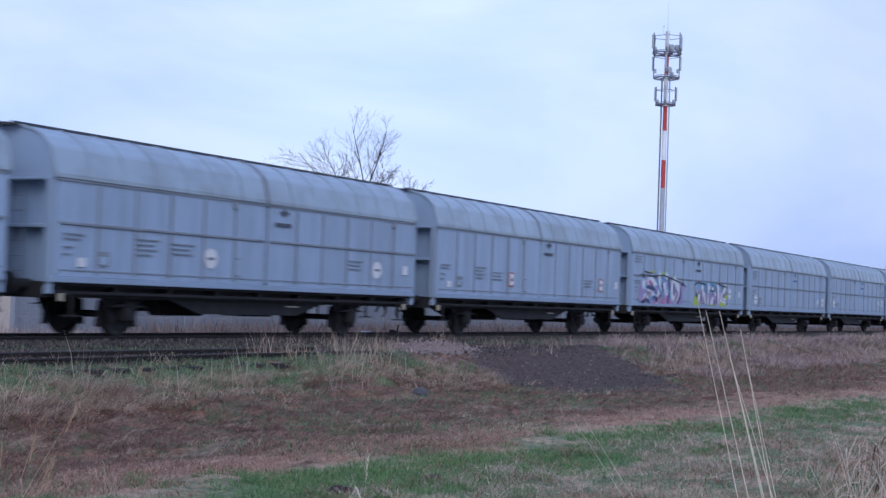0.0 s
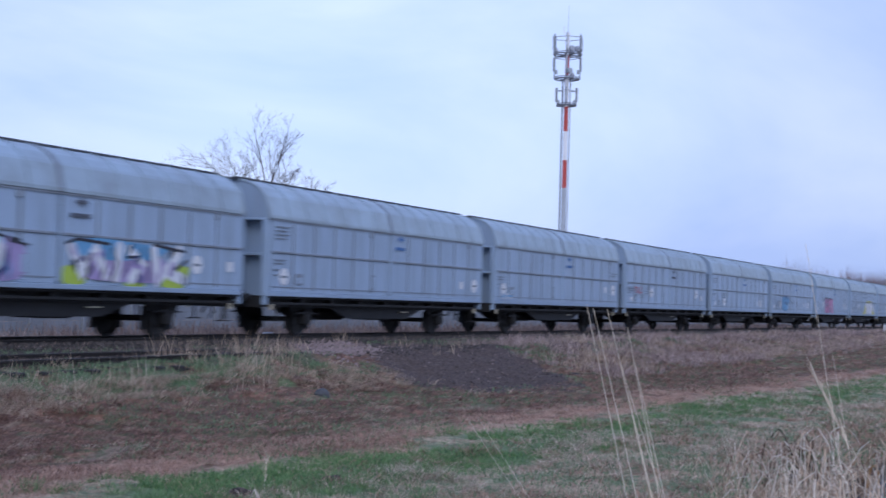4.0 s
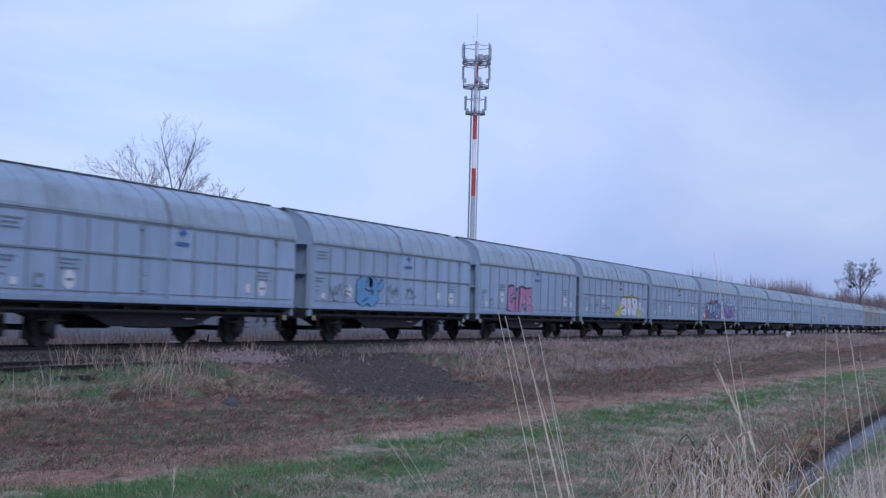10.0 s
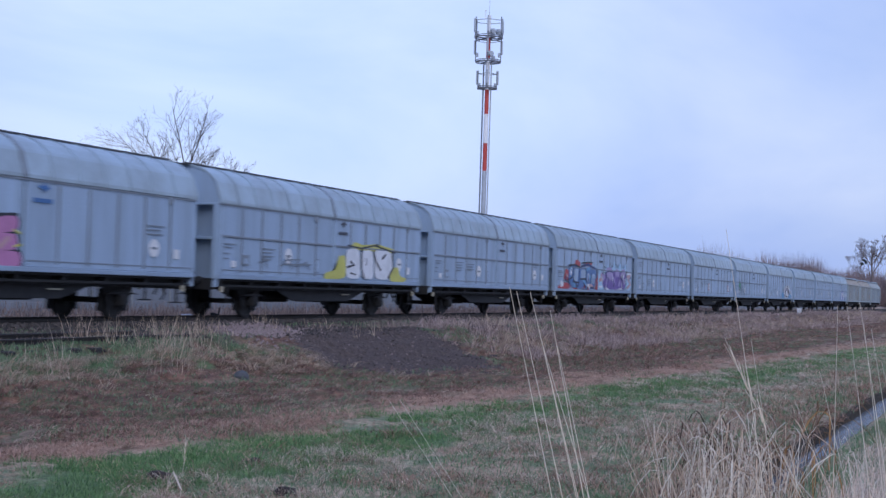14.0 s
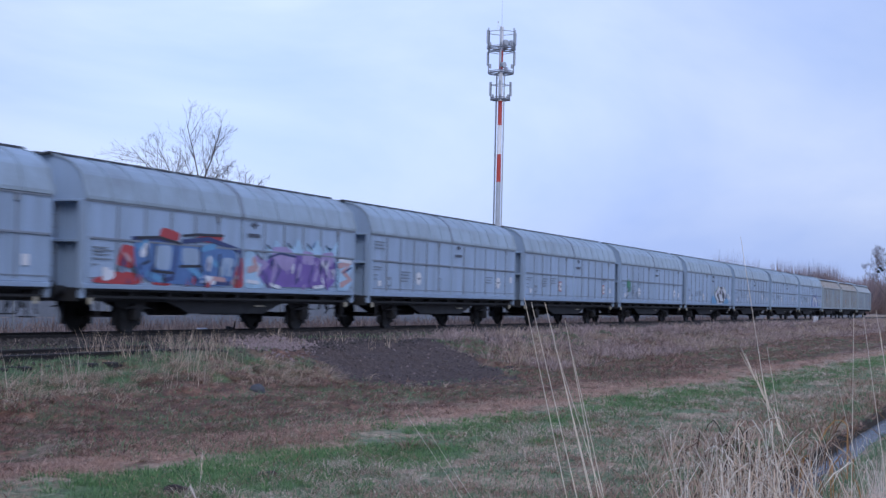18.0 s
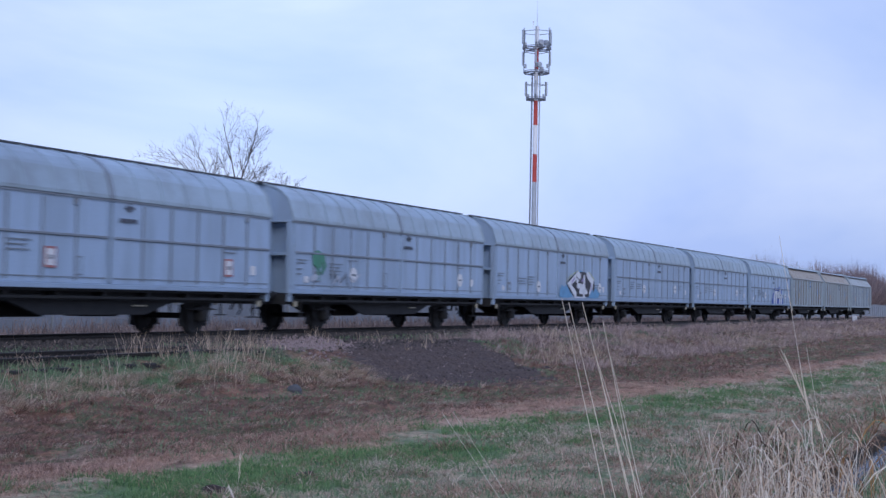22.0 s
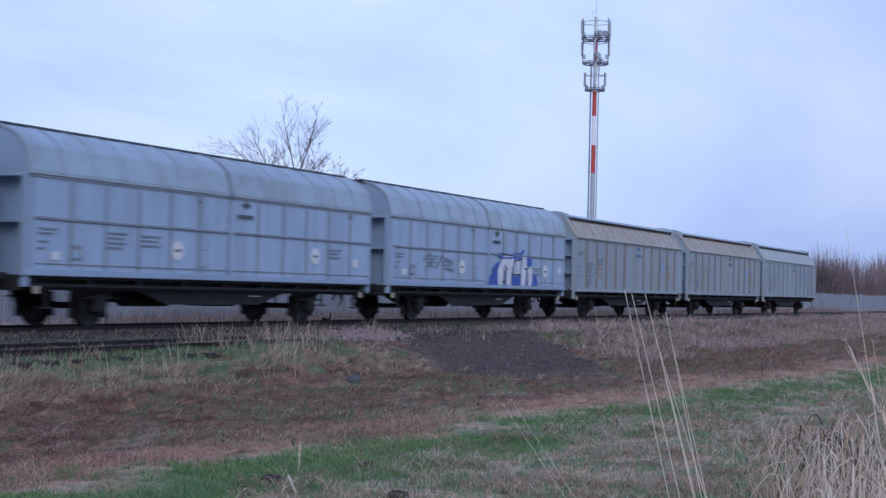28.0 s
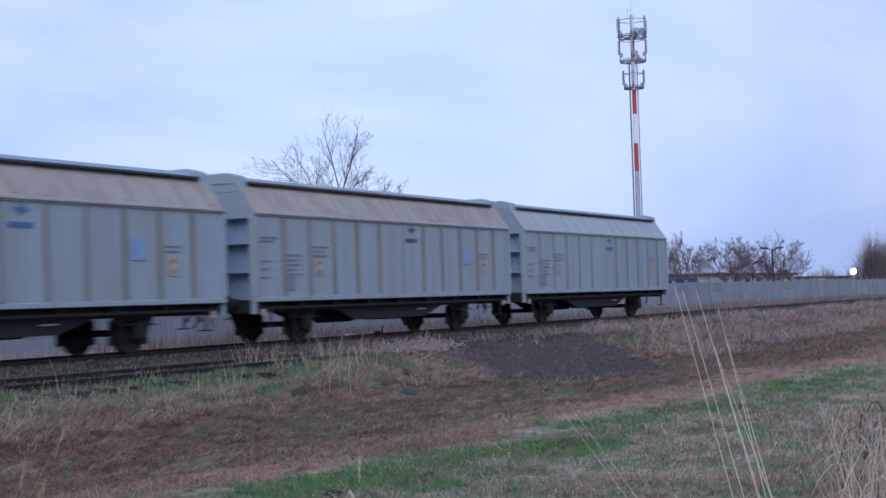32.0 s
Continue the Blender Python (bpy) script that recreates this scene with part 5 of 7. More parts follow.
def mast():
    t = thing("radio_mast", "tall red and white tubular radio mast with antenna platforms", "radio mast", at=pose(206, 75.7, -0.4))
    for a, b, mat in ((0, 19.4, GALVANISED), (19.4, 23.6, MAST_RED), (23.6, 28.0, MAST_WHITE), (28.0, 31.7, MAST_RED), (31.7, 36.5, MAST_WHITE), (36.5, 39.5, MAST_RED), (39.5, 43.0, MAST_WHITE)):
        part("mast_section", tube(bmesh.new(), (0, 0, a), (0, 0, b), 0.38 - 0.002 * a, 0.38 - 0.002 * b, n=16), mat, t, "galvanised mast section" if mat is GALVANISED else "red painted mast section" if mat is MAST_RED else "white painted mast section")
    bm = bmesh.new()
    for dx in (0.34, 0.60):
        tube(bm, (dx, -0.40, 2), (dx, -0.42, 36.4), 0.05, n=6)
    for k in range(100):
        tube(bm, (0.34, -0.40, 2 + 0.34 * k), (0.60, -0.40, 2 + 0.34 * k), 0.03, n=4, cap=False)
    part("ladder", bm, GALVANISED, t)
    part("cable_run", bevelled(box(bmesh.new(), -0.36, -0.18, 0.44, 0.64, 1.0, 35.5), 0.03), STEEL, t, "dark bundle of feeder cables")
    part("lightning_rod", tube(bmesh.new(), (0, 0, 43.0), (0, 0, 47.2), 0.035, 0.012, n=6), GALVANISED, t)
    for z, r in ((31.9, 1.45), (35.9, 1.9), (39.6, 2.15)):
        platform = part("antenna_platform", hoop(r, z, 0.11), STEEL, t, "dark steel ring platform")
        part("guard_ring", hoop(r, z + 0.25, 0.06), STEEL, platform)
        for k in range(6):
            a = math.tau * k / 6
            part("spoke", tube(bmesh.new(), (0, 0, z), (r * math.cos(a), r * math.sin(a), z), 0.07, n=6), STEEL, platform)
    for z0, z1, r, n in ((31.7, 34.6, 1.42, 4), (35.9, 39.6, 1.9, 4), (39.2, 42.6, 2.2, 6)):
        for k in range(n):
            a = math.tau * k / n + 0.3
            x, y = r * math.cos(a), r * math.sin(a)
            part("antenna_pole", tube(bmesh.new(), (x, y, z0), (x, y, z1), 0.075, n=6), STEEL, t)
            c = pose(x, y, (z0 + z1) / 2 + 0.4, 0, 0, math.degrees(a))
            part("panel_antenna", bevelled(box(bmesh.new(), 0.08, 0.28, -0.15, 0.15, -1.1, 1.0, c), 0.04), PANEL if k % 3 else GALVANISED, t, "slim panel antenna")
            part("radio_unit", bevelled(box(bmesh.new(), -0.42, -0.10, -0.16, 0.16, -1.5, -0.85, c), 0.04), PANEL, t, "grey radio unit below the antenna")
        part("top_rail", hoop(r, z1 - 0.5, 0.05, n), STEEL, t)
    for dx, dy, z in ((-0.9, -0.9, 40.4), (0.9, -1.1, 40.6), (-1.0, -0.7, 37.0)):
        part("dish", tube(bmesh.new(), (dx, dy, z), (dx - 0.2, dy - 0.3, z), 0.45, 0.40, n=16), GALVANISED, t, "round microwave dish")
    for dx, dy, z in ((-0.2, -0.75, 40.3), (0.75, -0.35, 40.2), (0.3, -0.7, 36.4)):
        part("cabinet", bevelled(box(bmesh.new(), dx - 0.32, dx + 0.32, dy - 0.25, dy + 0.25, z - 0.45, z + 0.45), 0.04), GALVANISED, t, "pale grey equipment cabinet")
    bm = bmesh.new()
    bmesh.ops.create_uvsphere(bm, u_segments=10, v_segments=6, radius=0.13, matrix=pose(-0.3, 0.5, 43.7))
    tube(bm, (-0.3, 0.5, 42.4), (-0.3, 0.5, 43.6), 0.04, n=6)
    part("warning_lamp", bm, MAST_WHITE, t, "white lamp on a short stem")
    return t


mast()


# ---- concrete fence ----
def fence(x0, x1, y):
    t = thing("concrete_fence", "weathered grey concrete panel fence behind the track", "fence", kind="structure")
    post = mesh_of("fence_post", bevelled(box(bmesh.new(), -0.08, 0.08, -0.09, 0.09, 0, 2.15), 0.015), CONCRETE)
    slab = mesh_of("fence_panel", bevelled(box(bmesh.new(), 0.085, 2.415, -0.03, 0.03, 0, 0.66), 0.008), CONCRETE)
    n = int((x1 - x0) / 2.5)
    for k in range(n):
        x = x0 + 2.5 * k
        z = ground_z(x, y) - 0.08
        p = part("fence_post", post, None, t)
        p.location = (x, y, z)
        for j in range(3):
            s = part("fence_panel", slab, None, t)
            s.location = (x, y, z + 0.02 + j * 0.668)
    return t


fence(30, 280, 30.0)


# ---- trees ----
def polar(az, dist):
    return dist * math.cos(radians(az)), dist * math.sin(radians(az))


def grow(seed, height, stems, spread, levels=4, twigs=4, radius=0.12, lean=(0, 0), first=0.25, sides=5, upright=0.35, tilt=(0.12, 0.34), wobble=0.16, least=0.006):
    """Tapered stems that fork into limbs and twigs: vertices and faces of all tubes."""
    rng = random.Random(seed)
    verts, faces = [], []

    def limb(p, d, length, r, level):
        n = 4 if level < 2 else 3
        pts, q, e = [p], p.copy(), d.copy()
        for k in range(n):
            e = (e + Vector((rng.uniform(-1, 1), rng.uniform(-1, 1), rng.uniform(-0.4, 0.9))) * wobble).normalized()
            q = q + e * length / n
            pts.append(q.copy())
        sd = sides if level < 2 else 3
        u = d.orthogonal().normalized()
        v = d.cross(u)
        at = len(verts)
        for k, c in enumerate(pts):
            rr = r * (1 - 0.62 * k / n)
            for j in range(sd):
                a = j * math.tau / sd
                verts.append(tuple(c + (u * math.cos(a) + v * math.sin(a)) * rr))
        for k in range(n):
            for j in range(sd):
                faces.append((at + k * sd + j, at + k * sd + (j + 1) % sd, at + (k + 1) * sd + (j + 1) % sd, at + (k + 1) * sd + j))
        if level >= levels:
            return
        kids = twigs + (1 if rng.random() < 0.5 else 0) + (2 if level == 0 else 0)
        for k in range(kids):
            f = first + (1 - first) * (k + rng.random()) / kids
            i = min(int(f * n), n - 1)
            c = pts[i].lerp(pts[i + 1], f * n - i)
            a = rng.uniform(0, math.tau)
            side = (u * math.cos(a) + v * math.sin(a))
            nd = (d * (1 - spread) + side * spread + Vector((0, 0, upright))).normalized()
            limb(c, nd, length * rng.uniform(0.42, 0.68) * (1.15 - 0.5 * f), max(r * 0.5 * (1 - 0.4 * f), least), level + 1)

    for s in range(stems):
        a = s * math.tau / max(stems, 1) + rng.uniform(0, 1)
        k = 0.0 if stems == 1 else rng.uniform(*tilt)
        d = Vector((math.cos(a) * k + lean[0], math.sin(a) * k + lean[1], 1)).normalized()
        limb(Vector((0.15 * math.cos(a), 0.15 * math.sin(a), -0.2)), d, height * (0.62 if stems == 1 else rng.uniform(0.55, 0.75)), radius, 0)
    return verts, faces


def bare_tree(name, x, y, z, label, mat=None, **shape):
    v, f = grow(**shape)
    t = thing(name, label, "tree", at=pose(x, y, z))
    top = shape["height"] * 0.16
    n = len(v)
    low = [q for q in f if max(v[i][2] for i in q) < top]
    high = [q for q in f if max(v[i][2] for i in q) >= top]
    for nm, fs in (("trunk", low), ("crown", high)):
        used = sorted({i for q in fs for i in q})
        at = {i: k for k, i in enumerate(used)}
        if used:
            part(nm, raw(nm, [v[i] for i in used], [tuple(at[i] for i in q) for q in fs], mat or BARK), None, t, "bare winter twigs" if nm == "crown" else "")
    return t


ACROSS, AWAY = Vector((0.525, -0.851, 0)), Vector((0.851, 0.525, 0))


def fan_tree(x, y, label, trunk, girth, limbs, seed):
    """A bare tree whose limbs fan out from the head of a tall trunk: height, drift across and away, length and girth of each."""
    v, f = [], []
    t = thing("bare_tree", label, "tree", at=pose(x, y, -0.5))
    part("trunk", tube(bmesh.new(), (0, 0, -0.2), (0, 0, trunk), girth, girth * 0.7, n=8), BARK, t)
    for k, (z, across, away, up, length, r) in enumerate(limbs):
        d = (ACROSS * across + AWAY * away + Vector((0, 0, up))).normalized()
        lv, lf = grow(seed + k, length / 0.62, 1, 0.50, 3, 4, r, (d.x / d.z, d.y / d.z), 0.15, 5, 0.16, (0, 0), 0.10, 0.0065)
        at = len(v)
        v += [(a, b, c + z + 0.2) for a, b, c in lv]
        f += [tuple(i + at for i in q) for q in lf]
    part("crown", raw("crown", v, f, BARK), None, t, "bare winter limbs and twigs")


fan_tree(73.5, 45.6, "bare forked tree with long upright branches behind the fence", 7.9, 0.13, (
    (7.7, -0.12, 0.1, 1, 4.2, 0.046), (7.7, 0.40, -0.1, 1, 4.0, 0.046), (7.5, 0.16, 0.3, 1, 2.9, 0.030), (7.4, -0.60, 0.2, 1, 2.7, 0.028),
    (7.3, 0.9, 0.2, 1, 2.4, 0.028), (7.1, 1.4, -0.2, 1, 2.3, 0.026), (7.0, -1.0, -0.3, 1, 2.4, 0.026), (7.2, 0.65, 0.5, 1, 2.6, 0.026)), 230)
fan_tree(73.0, 46.6, "bare leaning tree with branches spread to one side behind the fence", 7.2, 0.10, (
    (7.1, -0.55, 0.1, 1, 3.3, 0.040), (7.1, -1.3, 0.2, 1, 4.4, 0.040), (7.0, -1.0, -0.3, 1, 3.4, 0.034), (6.8, -0.2, 0.2, 1, 2.2, 0.026), (6.9, -2.2, 0.1, 1, 2.6, 0.026)), 260)
fan_tree(74.7, 43.6, "bare shrubby tree of thin upright twigs behind the fence", 6.4, 0.06, (
    (6.3, 0.2, 0.1, 1, 2.1, 0.026), (6.1, 0.9, 0.1, 1, 2.0, 0.026), (6.3, -0.6, -0.2, 1, 2.2, 0.026), (5.9, 1.6, 0.2, 1, 2.0, 0.024), (6.2, 0.5, 0.4, 1, 2.2, 0.024)), 290)
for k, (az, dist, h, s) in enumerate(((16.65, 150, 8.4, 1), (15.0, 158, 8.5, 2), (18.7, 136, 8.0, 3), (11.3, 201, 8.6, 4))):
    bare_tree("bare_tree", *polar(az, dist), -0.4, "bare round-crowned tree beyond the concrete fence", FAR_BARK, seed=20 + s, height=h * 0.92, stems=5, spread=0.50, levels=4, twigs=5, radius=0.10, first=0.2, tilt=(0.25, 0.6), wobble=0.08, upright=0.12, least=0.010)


def shrub(rng, verts, faces, x, y, h, wide, count, w):
    """A dome of fine bare twigs that fan out from the foot."""
    for k in range(count):
        a, e = rng.uniform(0, math.tau), rng.uniform(0, 1) ** 0.6
        r = e * wide * 0.5
        top = h * (1 - 0.75 * e ** 3) * rng.uniform(0.72, 1.06)
        f = rng.uniform(0.15, 0.7)
        c, s = math.cos(a), math.sin(a)
        sx, sy = rng.normal(0, 0.3, 2)
        at = len(verts)
        foot = (x + r * c * f, y + r * s * f, top * f * rng.uniform(0.6, 1.0) - 0.5)
        verts += [(foot[0] - w * s, foot[1] + w * c, foot[2]), (foot[0] + w * s, foot[1] - w * c, foot[2] + w), (x + r * c + sx, y + r * s + sy, top - 0.5)]
        faces.append((at, at + 1, at + 2))


def bare_bush(az, dist, h, wide, count, seed, w=0.03):
    rng = np.random.default_rng(seed)
    t = thing("bare_bush", "dense brown leafless bush beside the fence", "bush", at=pose(*polar(az, dist), 0))
    verts, faces = [], []
    shrub(rng, verts, faces, 0, 0, h, wide, count, w)
    part("crown", raw("crown", verts, faces, HEDGE), None, t)
    part("stem", tube(bmesh.new(), (0, 0, -0.6), (0, 0, h * 0.4), 0.12, 0.05, n=6), BARK, t)


def hedge(name, label, azimuths, dists, seed, mat, heights, count, w=0.05):
    """A far belt of leafless shrubs, each a dome of fine twigs."""
    rng = np.random.default_rng(seed)
    verts, faces = [], []
    for k in range(count):
        f = (k + rng.random()) / count
        az, dist = azimuths[0] + (azimuths[1] - azimuths[0]) * f, dists[0] + (dists[1] - dists[0]) * f + rng.normal(0, 8)
        h = (heights[0] + (heights[1] - heights[0]) * f) * (0.72 + 0.36 * rng.random() + 0.25 * noise.noise(Vector((f * 14, seed, 0))))
        shrub(rng, verts, faces, *polar(az, dist), h, h * rng.uniform(0.7, 1.2), 260, w)
    return solid(name, raw(name, verts, faces, mat), None, label, "shrubs", kind="stuff")


# the haze of distance is mixed into both twig colours
HEDGE = blades("hazed_scrub_twigs", (0.145, 0.108, 0.112), (0.33, 0.25, 0.24))
FAR_WOOD = blades("far_hazy_woods", (0.035, 0.045, 0.06), (0.07, 0.075, 0.09))
hedge("near_scrub", "small clump of bare shrubs beyond the track", (11.7, 10.4), (205, 225), 4, HEDGE, (9.4, 8.4), 8, 0.03)
hedge("scrub_belt", "long belt of brown leafless scrub beyond the track", (9.75, 7.3), (240, 300), 1, HEDGE, (9.0, 10.3), 40)
hedge("scrub_belt", "low brown scrub further along the track", (7.6, 4.2), (300, 440), 2, HEDGE, (9.6, 11.6), 70, 0.06)
hedge("far_woods", "dark distant woods on the horizon", (4.6, -6.0), (620, 760), 3, FAR_WOOD, (14.5, 17.0), 90, 0.16)
hedge("yard_scrub", "hazy bare shrubs behind the low buildings", (13.9, 12.0), (260, 250), 5, HEDGE, (4.6, 4.8), 12, 0.04)
for k, (az, dist, h) in enumerate(((10.85, 204, 7.6), (10.45, 206, 8.8), (10.1, 210, 8.4), (9.6, 215, 7.6))):
    bare_bush(az, dist, h, h * 0.95, 520, 70 + k, 0.022)
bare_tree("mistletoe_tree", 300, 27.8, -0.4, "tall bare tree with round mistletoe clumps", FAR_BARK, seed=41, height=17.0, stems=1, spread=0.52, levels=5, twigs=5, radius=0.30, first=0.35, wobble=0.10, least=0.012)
for k in range(6):
    rng = random.Random(60 + k)
    bm = bmesh.new()
    bmesh.ops.create_icosphere(bm, subdivisions=2, radius=rng.uniform(0.22, 0.34))
    for v in bm.verts:
        v.co *= 1 + 0.3 * noise.noise(v.co * 4)
    m = solid("mistletoe", bm, NEEDLES, "dark evergreen mistletoe clump in the bare tree", "plant", "mistletoe clumps")
    m.location = (300 + rng.uniform(-1.5, 1.5), 27.8 + rng.uniform(-1.8, 1.8), rng.uniform(8.0, 11.0))


def conifer(x, y, h, seed):
    rng = np.random.default_rng(seed)
    t = thing("conifer", "dark pointed conifer in the distance", "tree", "distant conifers", at=pose(x, y, -0.5))
    part("trunk", tube(bmesh.new(), (0, 0, 0), (0, 0, h * 0.9), 0.25, 0.05, n=6), BARK, t)
    verts, faces = [], []
    for k in range(420):
        z = h * (0.08 + 0.92 * rng.random())
        r = (h - z) * 0.20 * (0.7 + 0.5 * rng.random()) + 0.15
        a = rng.uniform(0, math.tau)
        b = len(verts)
        c, s = math.cos(a), math.sin(a)
        verts += [(0, 0, z + 0.5), (r * c - 0.45 * s, r * s + 0.45 * c, z - 0.45 * r), (r * c + 0.45 * s, r * s - 0.45 * c, z - 0.45 * r)]
        faces.append((b, b + 1, b + 2))
    part("crown", raw("crown", verts, faces, NEEDLES), None, t, "dark drooping needle boughs")


for k, (az, dist, h) in enumerate(((3.62, 430, 10.6), (3.45, 440, 8.5), (0.9, 430, 10.5), (0.6, 440, 10), (1.1, 450, 9), (3.35, 470, 8.5), (2.0, 470, 9), (1.6, 460, 9))):
    conifer(dist * math.cos(radians(az)), dist * math.sin(radians(az)), h, k)


def spire(az, dist, h):
    t = thing("church_tower", "distant church tower with a slender dark spire", "church tower", "church towers", at=pose(dist * math.cos(radians(az)), dist * math.sin(radians(az)), -0.5))
    part("shaft", bevelled(box(bmesh.new(), -2.6, 2.6, -2.6, 2.6, 0, h * 0.62), 0.1), FAR_STONE, t)
    part("dome", tube(bmesh.new(), (0, 0, h * 0.62), (0, 0, h * 0.72), 2.9, 1.4, n=8), FAR_SPIRE, t, "dark copper dome")
    part("lantern", tube(bmesh.new(), (0, 0, h * 0.72), (0, 0, h * 0.80), 1.2, n=8), FAR_STONE, t)
    part("spire", tube(bmesh.new(), (0, 0, h * 0.80), (0, 0, h), 1.3, 0.05, n=8), FAR_SPIRE, t, "dark pointed spire")


FAR_STONE = material("far_grey_stone", (0.14, 0.16, 0.20), 0.9, 0.0, 1, 0.2, 0.1, 0.0)
FAR_SPIRE = material("far_dark_copper", (0.06, 0.08, 0.11), 0.8, 0.0, 1, 0.2, 0.1, 0.0)
spire(3.02, 900, 27)
spire(2.34, 900, 27)


def platform_lamp(x, y, h, heads, seed):
    t = thing("street_lamp", "grey lamp post with a short arm", "street lamp", "lamp posts", at=pose(x, y, ground_z(x, y)))
    part("post", tube(bmesh.new(), (0, 0, 0), (0, 0, h), 0.08, 0.05, n=8), STEEL, t)
    for s in ((-1, 1) if heads == 2 else (1,)):
        part("arm", tube(bmesh.new(), (0, 0, h), (0, -s * 1.3, h + 0.15), 0.05, n=6), GALVANISED, t)
        part("lamp_head", bevelled(box(bmesh.new(), -0.16, 0.16, -s * 1.5 - 0.35, -s * 1.5 + 0.35, h + 0.08, h + 0.24), 0.04), GALVANISED, t)


for k, (az, dist, h) in enumerate(((3.62, 330, 7.4), (3.30, 345, 7.0), (3.05, 350, 7.2), (1.85, 330, 7.0), (0.65, 320, 7.0))):
    platform_lamp(dist * math.cos(radians(az)), dist * math.sin(radians(az)), h, 2, k)
for x, y, h in ((*polar(15.9, 152), 3.9), (*polar(15.14, 150), 5.2)):
    t = thing("street_lamp", "dark lamp post with two spread floodlight arms", "street lamp", "yard lamps", at=pose(x, y, -0.4))
    part("post", tube(bmesh.new(), (0, 0, 0), (0, 0, h), 0.10, 0.08, n=8), DARK, t)
    for s in (-1, 1):
        part("arm", tube(bmesh.new(), (0, 0, h - 0.1), (s * 0.2, -s * 0.5, h + 0.15), 0.06, n=6), DARK, t)
        part("lamp_head", bevelled(box(bmesh.new(), -0.2, 0.2, -0.4, 0.4, -0.07, 0.07, pose(s * 0.25, -s * 0.7, h + 0.18)), 0.03), DARK, t)


def sheds():
    for x0, x1, y, h, roof, win in ((167, 203, 52, 3.0, 0.35, True), (206, 236, 52, 2.6, 0.25, False)):
        t = thing("shed", "low pale building with a flat dark roof beyond the fence", "building", at=pose(x0, y, -0.4))
        part("wall", box(bmesh.new(), 0, x1 - x0, 0, 6, 0, h), PLASTER, t)
        part("roof", bevelled(box(bmesh.new(), -0.5, x1 - x0 + 0.5, -0.5, 6.5, h, h + roof), 0.05), ROOFING, t, "flat dark felt roof")
        if win:
            for k in range(7):
                part("window", box(bmesh.new(), 2 + 5 * k, 4.2 + 5 * k, -0.04, 0.06, 1.7, 2.7), GLASS_DARK, t, "dark window")
            part("chimney", bevelled(box(bmesh.new(), x1 - x0 - 1.6, x1 - x0 - 0.4, 0.6, 1.8, h + roof, h + roof + 0.5), 0.03), ROOFING, t, "small dark chimney")


sheds()
car = thing("van", "dark blue van parked behind the fence", "van", at=pose(116.5, 39.7, -0.4, 0, 0, 60))
CAR_OUT = [(-2.1, 0.35), (2.1, 0.35), (2.1, 0.8), (1.5, 1.2), (0.9, 2.35), (-1.7, 2.45), (-2.1, 1.6)]
part("body", bevelled(prism(bmesh.new(), CAR_OUT, -0.85, 0.85), 0.08), CAR_BLUE, car)
for sx in (-1.3, 1.3):
    for sy in (-0.86, 0.66):
        part("wheel", tube(bmesh.new(), (sx, sy, 0.32), (sx, sy + 0.2, 0.32), 0.32, n=16), DARK, car)
flood = thing("floodlight", "lit white floodlight on a pole beside the yard", "floodlight", at=pose(218, 47.0, -0.4))
part("post", tube(bmesh.new(), (0, 0, 0), (0, 0, 3.1), 0.10, n=8), GALVANISED, flood)
bm = bmesh.new()
bmesh.ops.create_uvsphere(bm, u_segments=16, v_segments=10, radius=0.36, matrix=pose(0, 0, 3.4))
part("lamp_head", bm, LAMP_GLOW, flood, "bright white lamp")

# ---- small things on the ground ----
def lump(name, x, y, r, mat, label, seed, flat=0.7, category="stone", rough=0.66):
    bm = bmesh.new()
    bmesh.ops.create_icosphere(bm, subdivisions=2, radius=r)
    for v in bm.verts:
        v.co *= 1 + 0.55 * noise.noise(v.co * (rough / r) + Vector((seed, 0, 0)))
        v.co.z *= flat
    ob = solid(name, bm, mat, label, category)
    ob.location = (x, y, ground_z(x, y) + r * flat * 0.35)


ROCK = material("grey_field_stone", (0.085, 0.086, 0.09), 0.9, 0.0, 20, 6.0, 0.2, 0.3)
lump("stone_block", 23.1, 13.0, 0.15, ROCK, "grey broken stone lying in the brown grass", 1, 0.9)
lump("dark_clod", 36.3, 12.9, 0.16, DARK, "dark clod of earth beside the ash", 2, 0.5, "clod")
lump("dark_clod", 35.6, 13.0, 0.11, DARK, "dark clod of earth beside the ash", 3, 0.5, "clod")
SOIL = material("dark_turned_soil", (0.045, 0.03, 0.022), 0.95, 0.0, 30, 8.0, 0.35, 0.5)
for x, y, r in ((11.07, 7.04, 0.12), (12.67, 6.99, 0.10), (11.28, 5.89, 0.10)):
    lump("molehill", x, y, r, SOIL, "small dark heap of turned earth in the green grass", x, 0.6, "molehill", 2.6)
lump("white_stone", 18.8, 18.0, 0.07, WHITE, "small white scrap beside the siding", 4)
solid("white_slab", bevelled(box(bmesh.new(), -0.28, 0.28, -0.15, 0.15, 0, 0.14, pose(38.9, 23.9, ground_z(38.9, 23.9) + 0.0, 0, 0, 20)), 0.02), WHITE, "white plastic scrap lying behind the rails", "scrap")
post = thing("track_marker", "short white concrete marker post beside the track", "marker post", at=pose(118.2, 16.4, ground_z(118.2, 16.4)))
part("shaft", bevelled(box(bmesh.new(), -0.16, 0.16, -0.16, 0.16, -0.1, 0.52), 0.03), WHITE, post)
part("cap", bevelled(box(bmesh.new(), -0.18, 0.18, -0.18, 0.18, 0.52, 0.58), 0.02), WHITE, post)


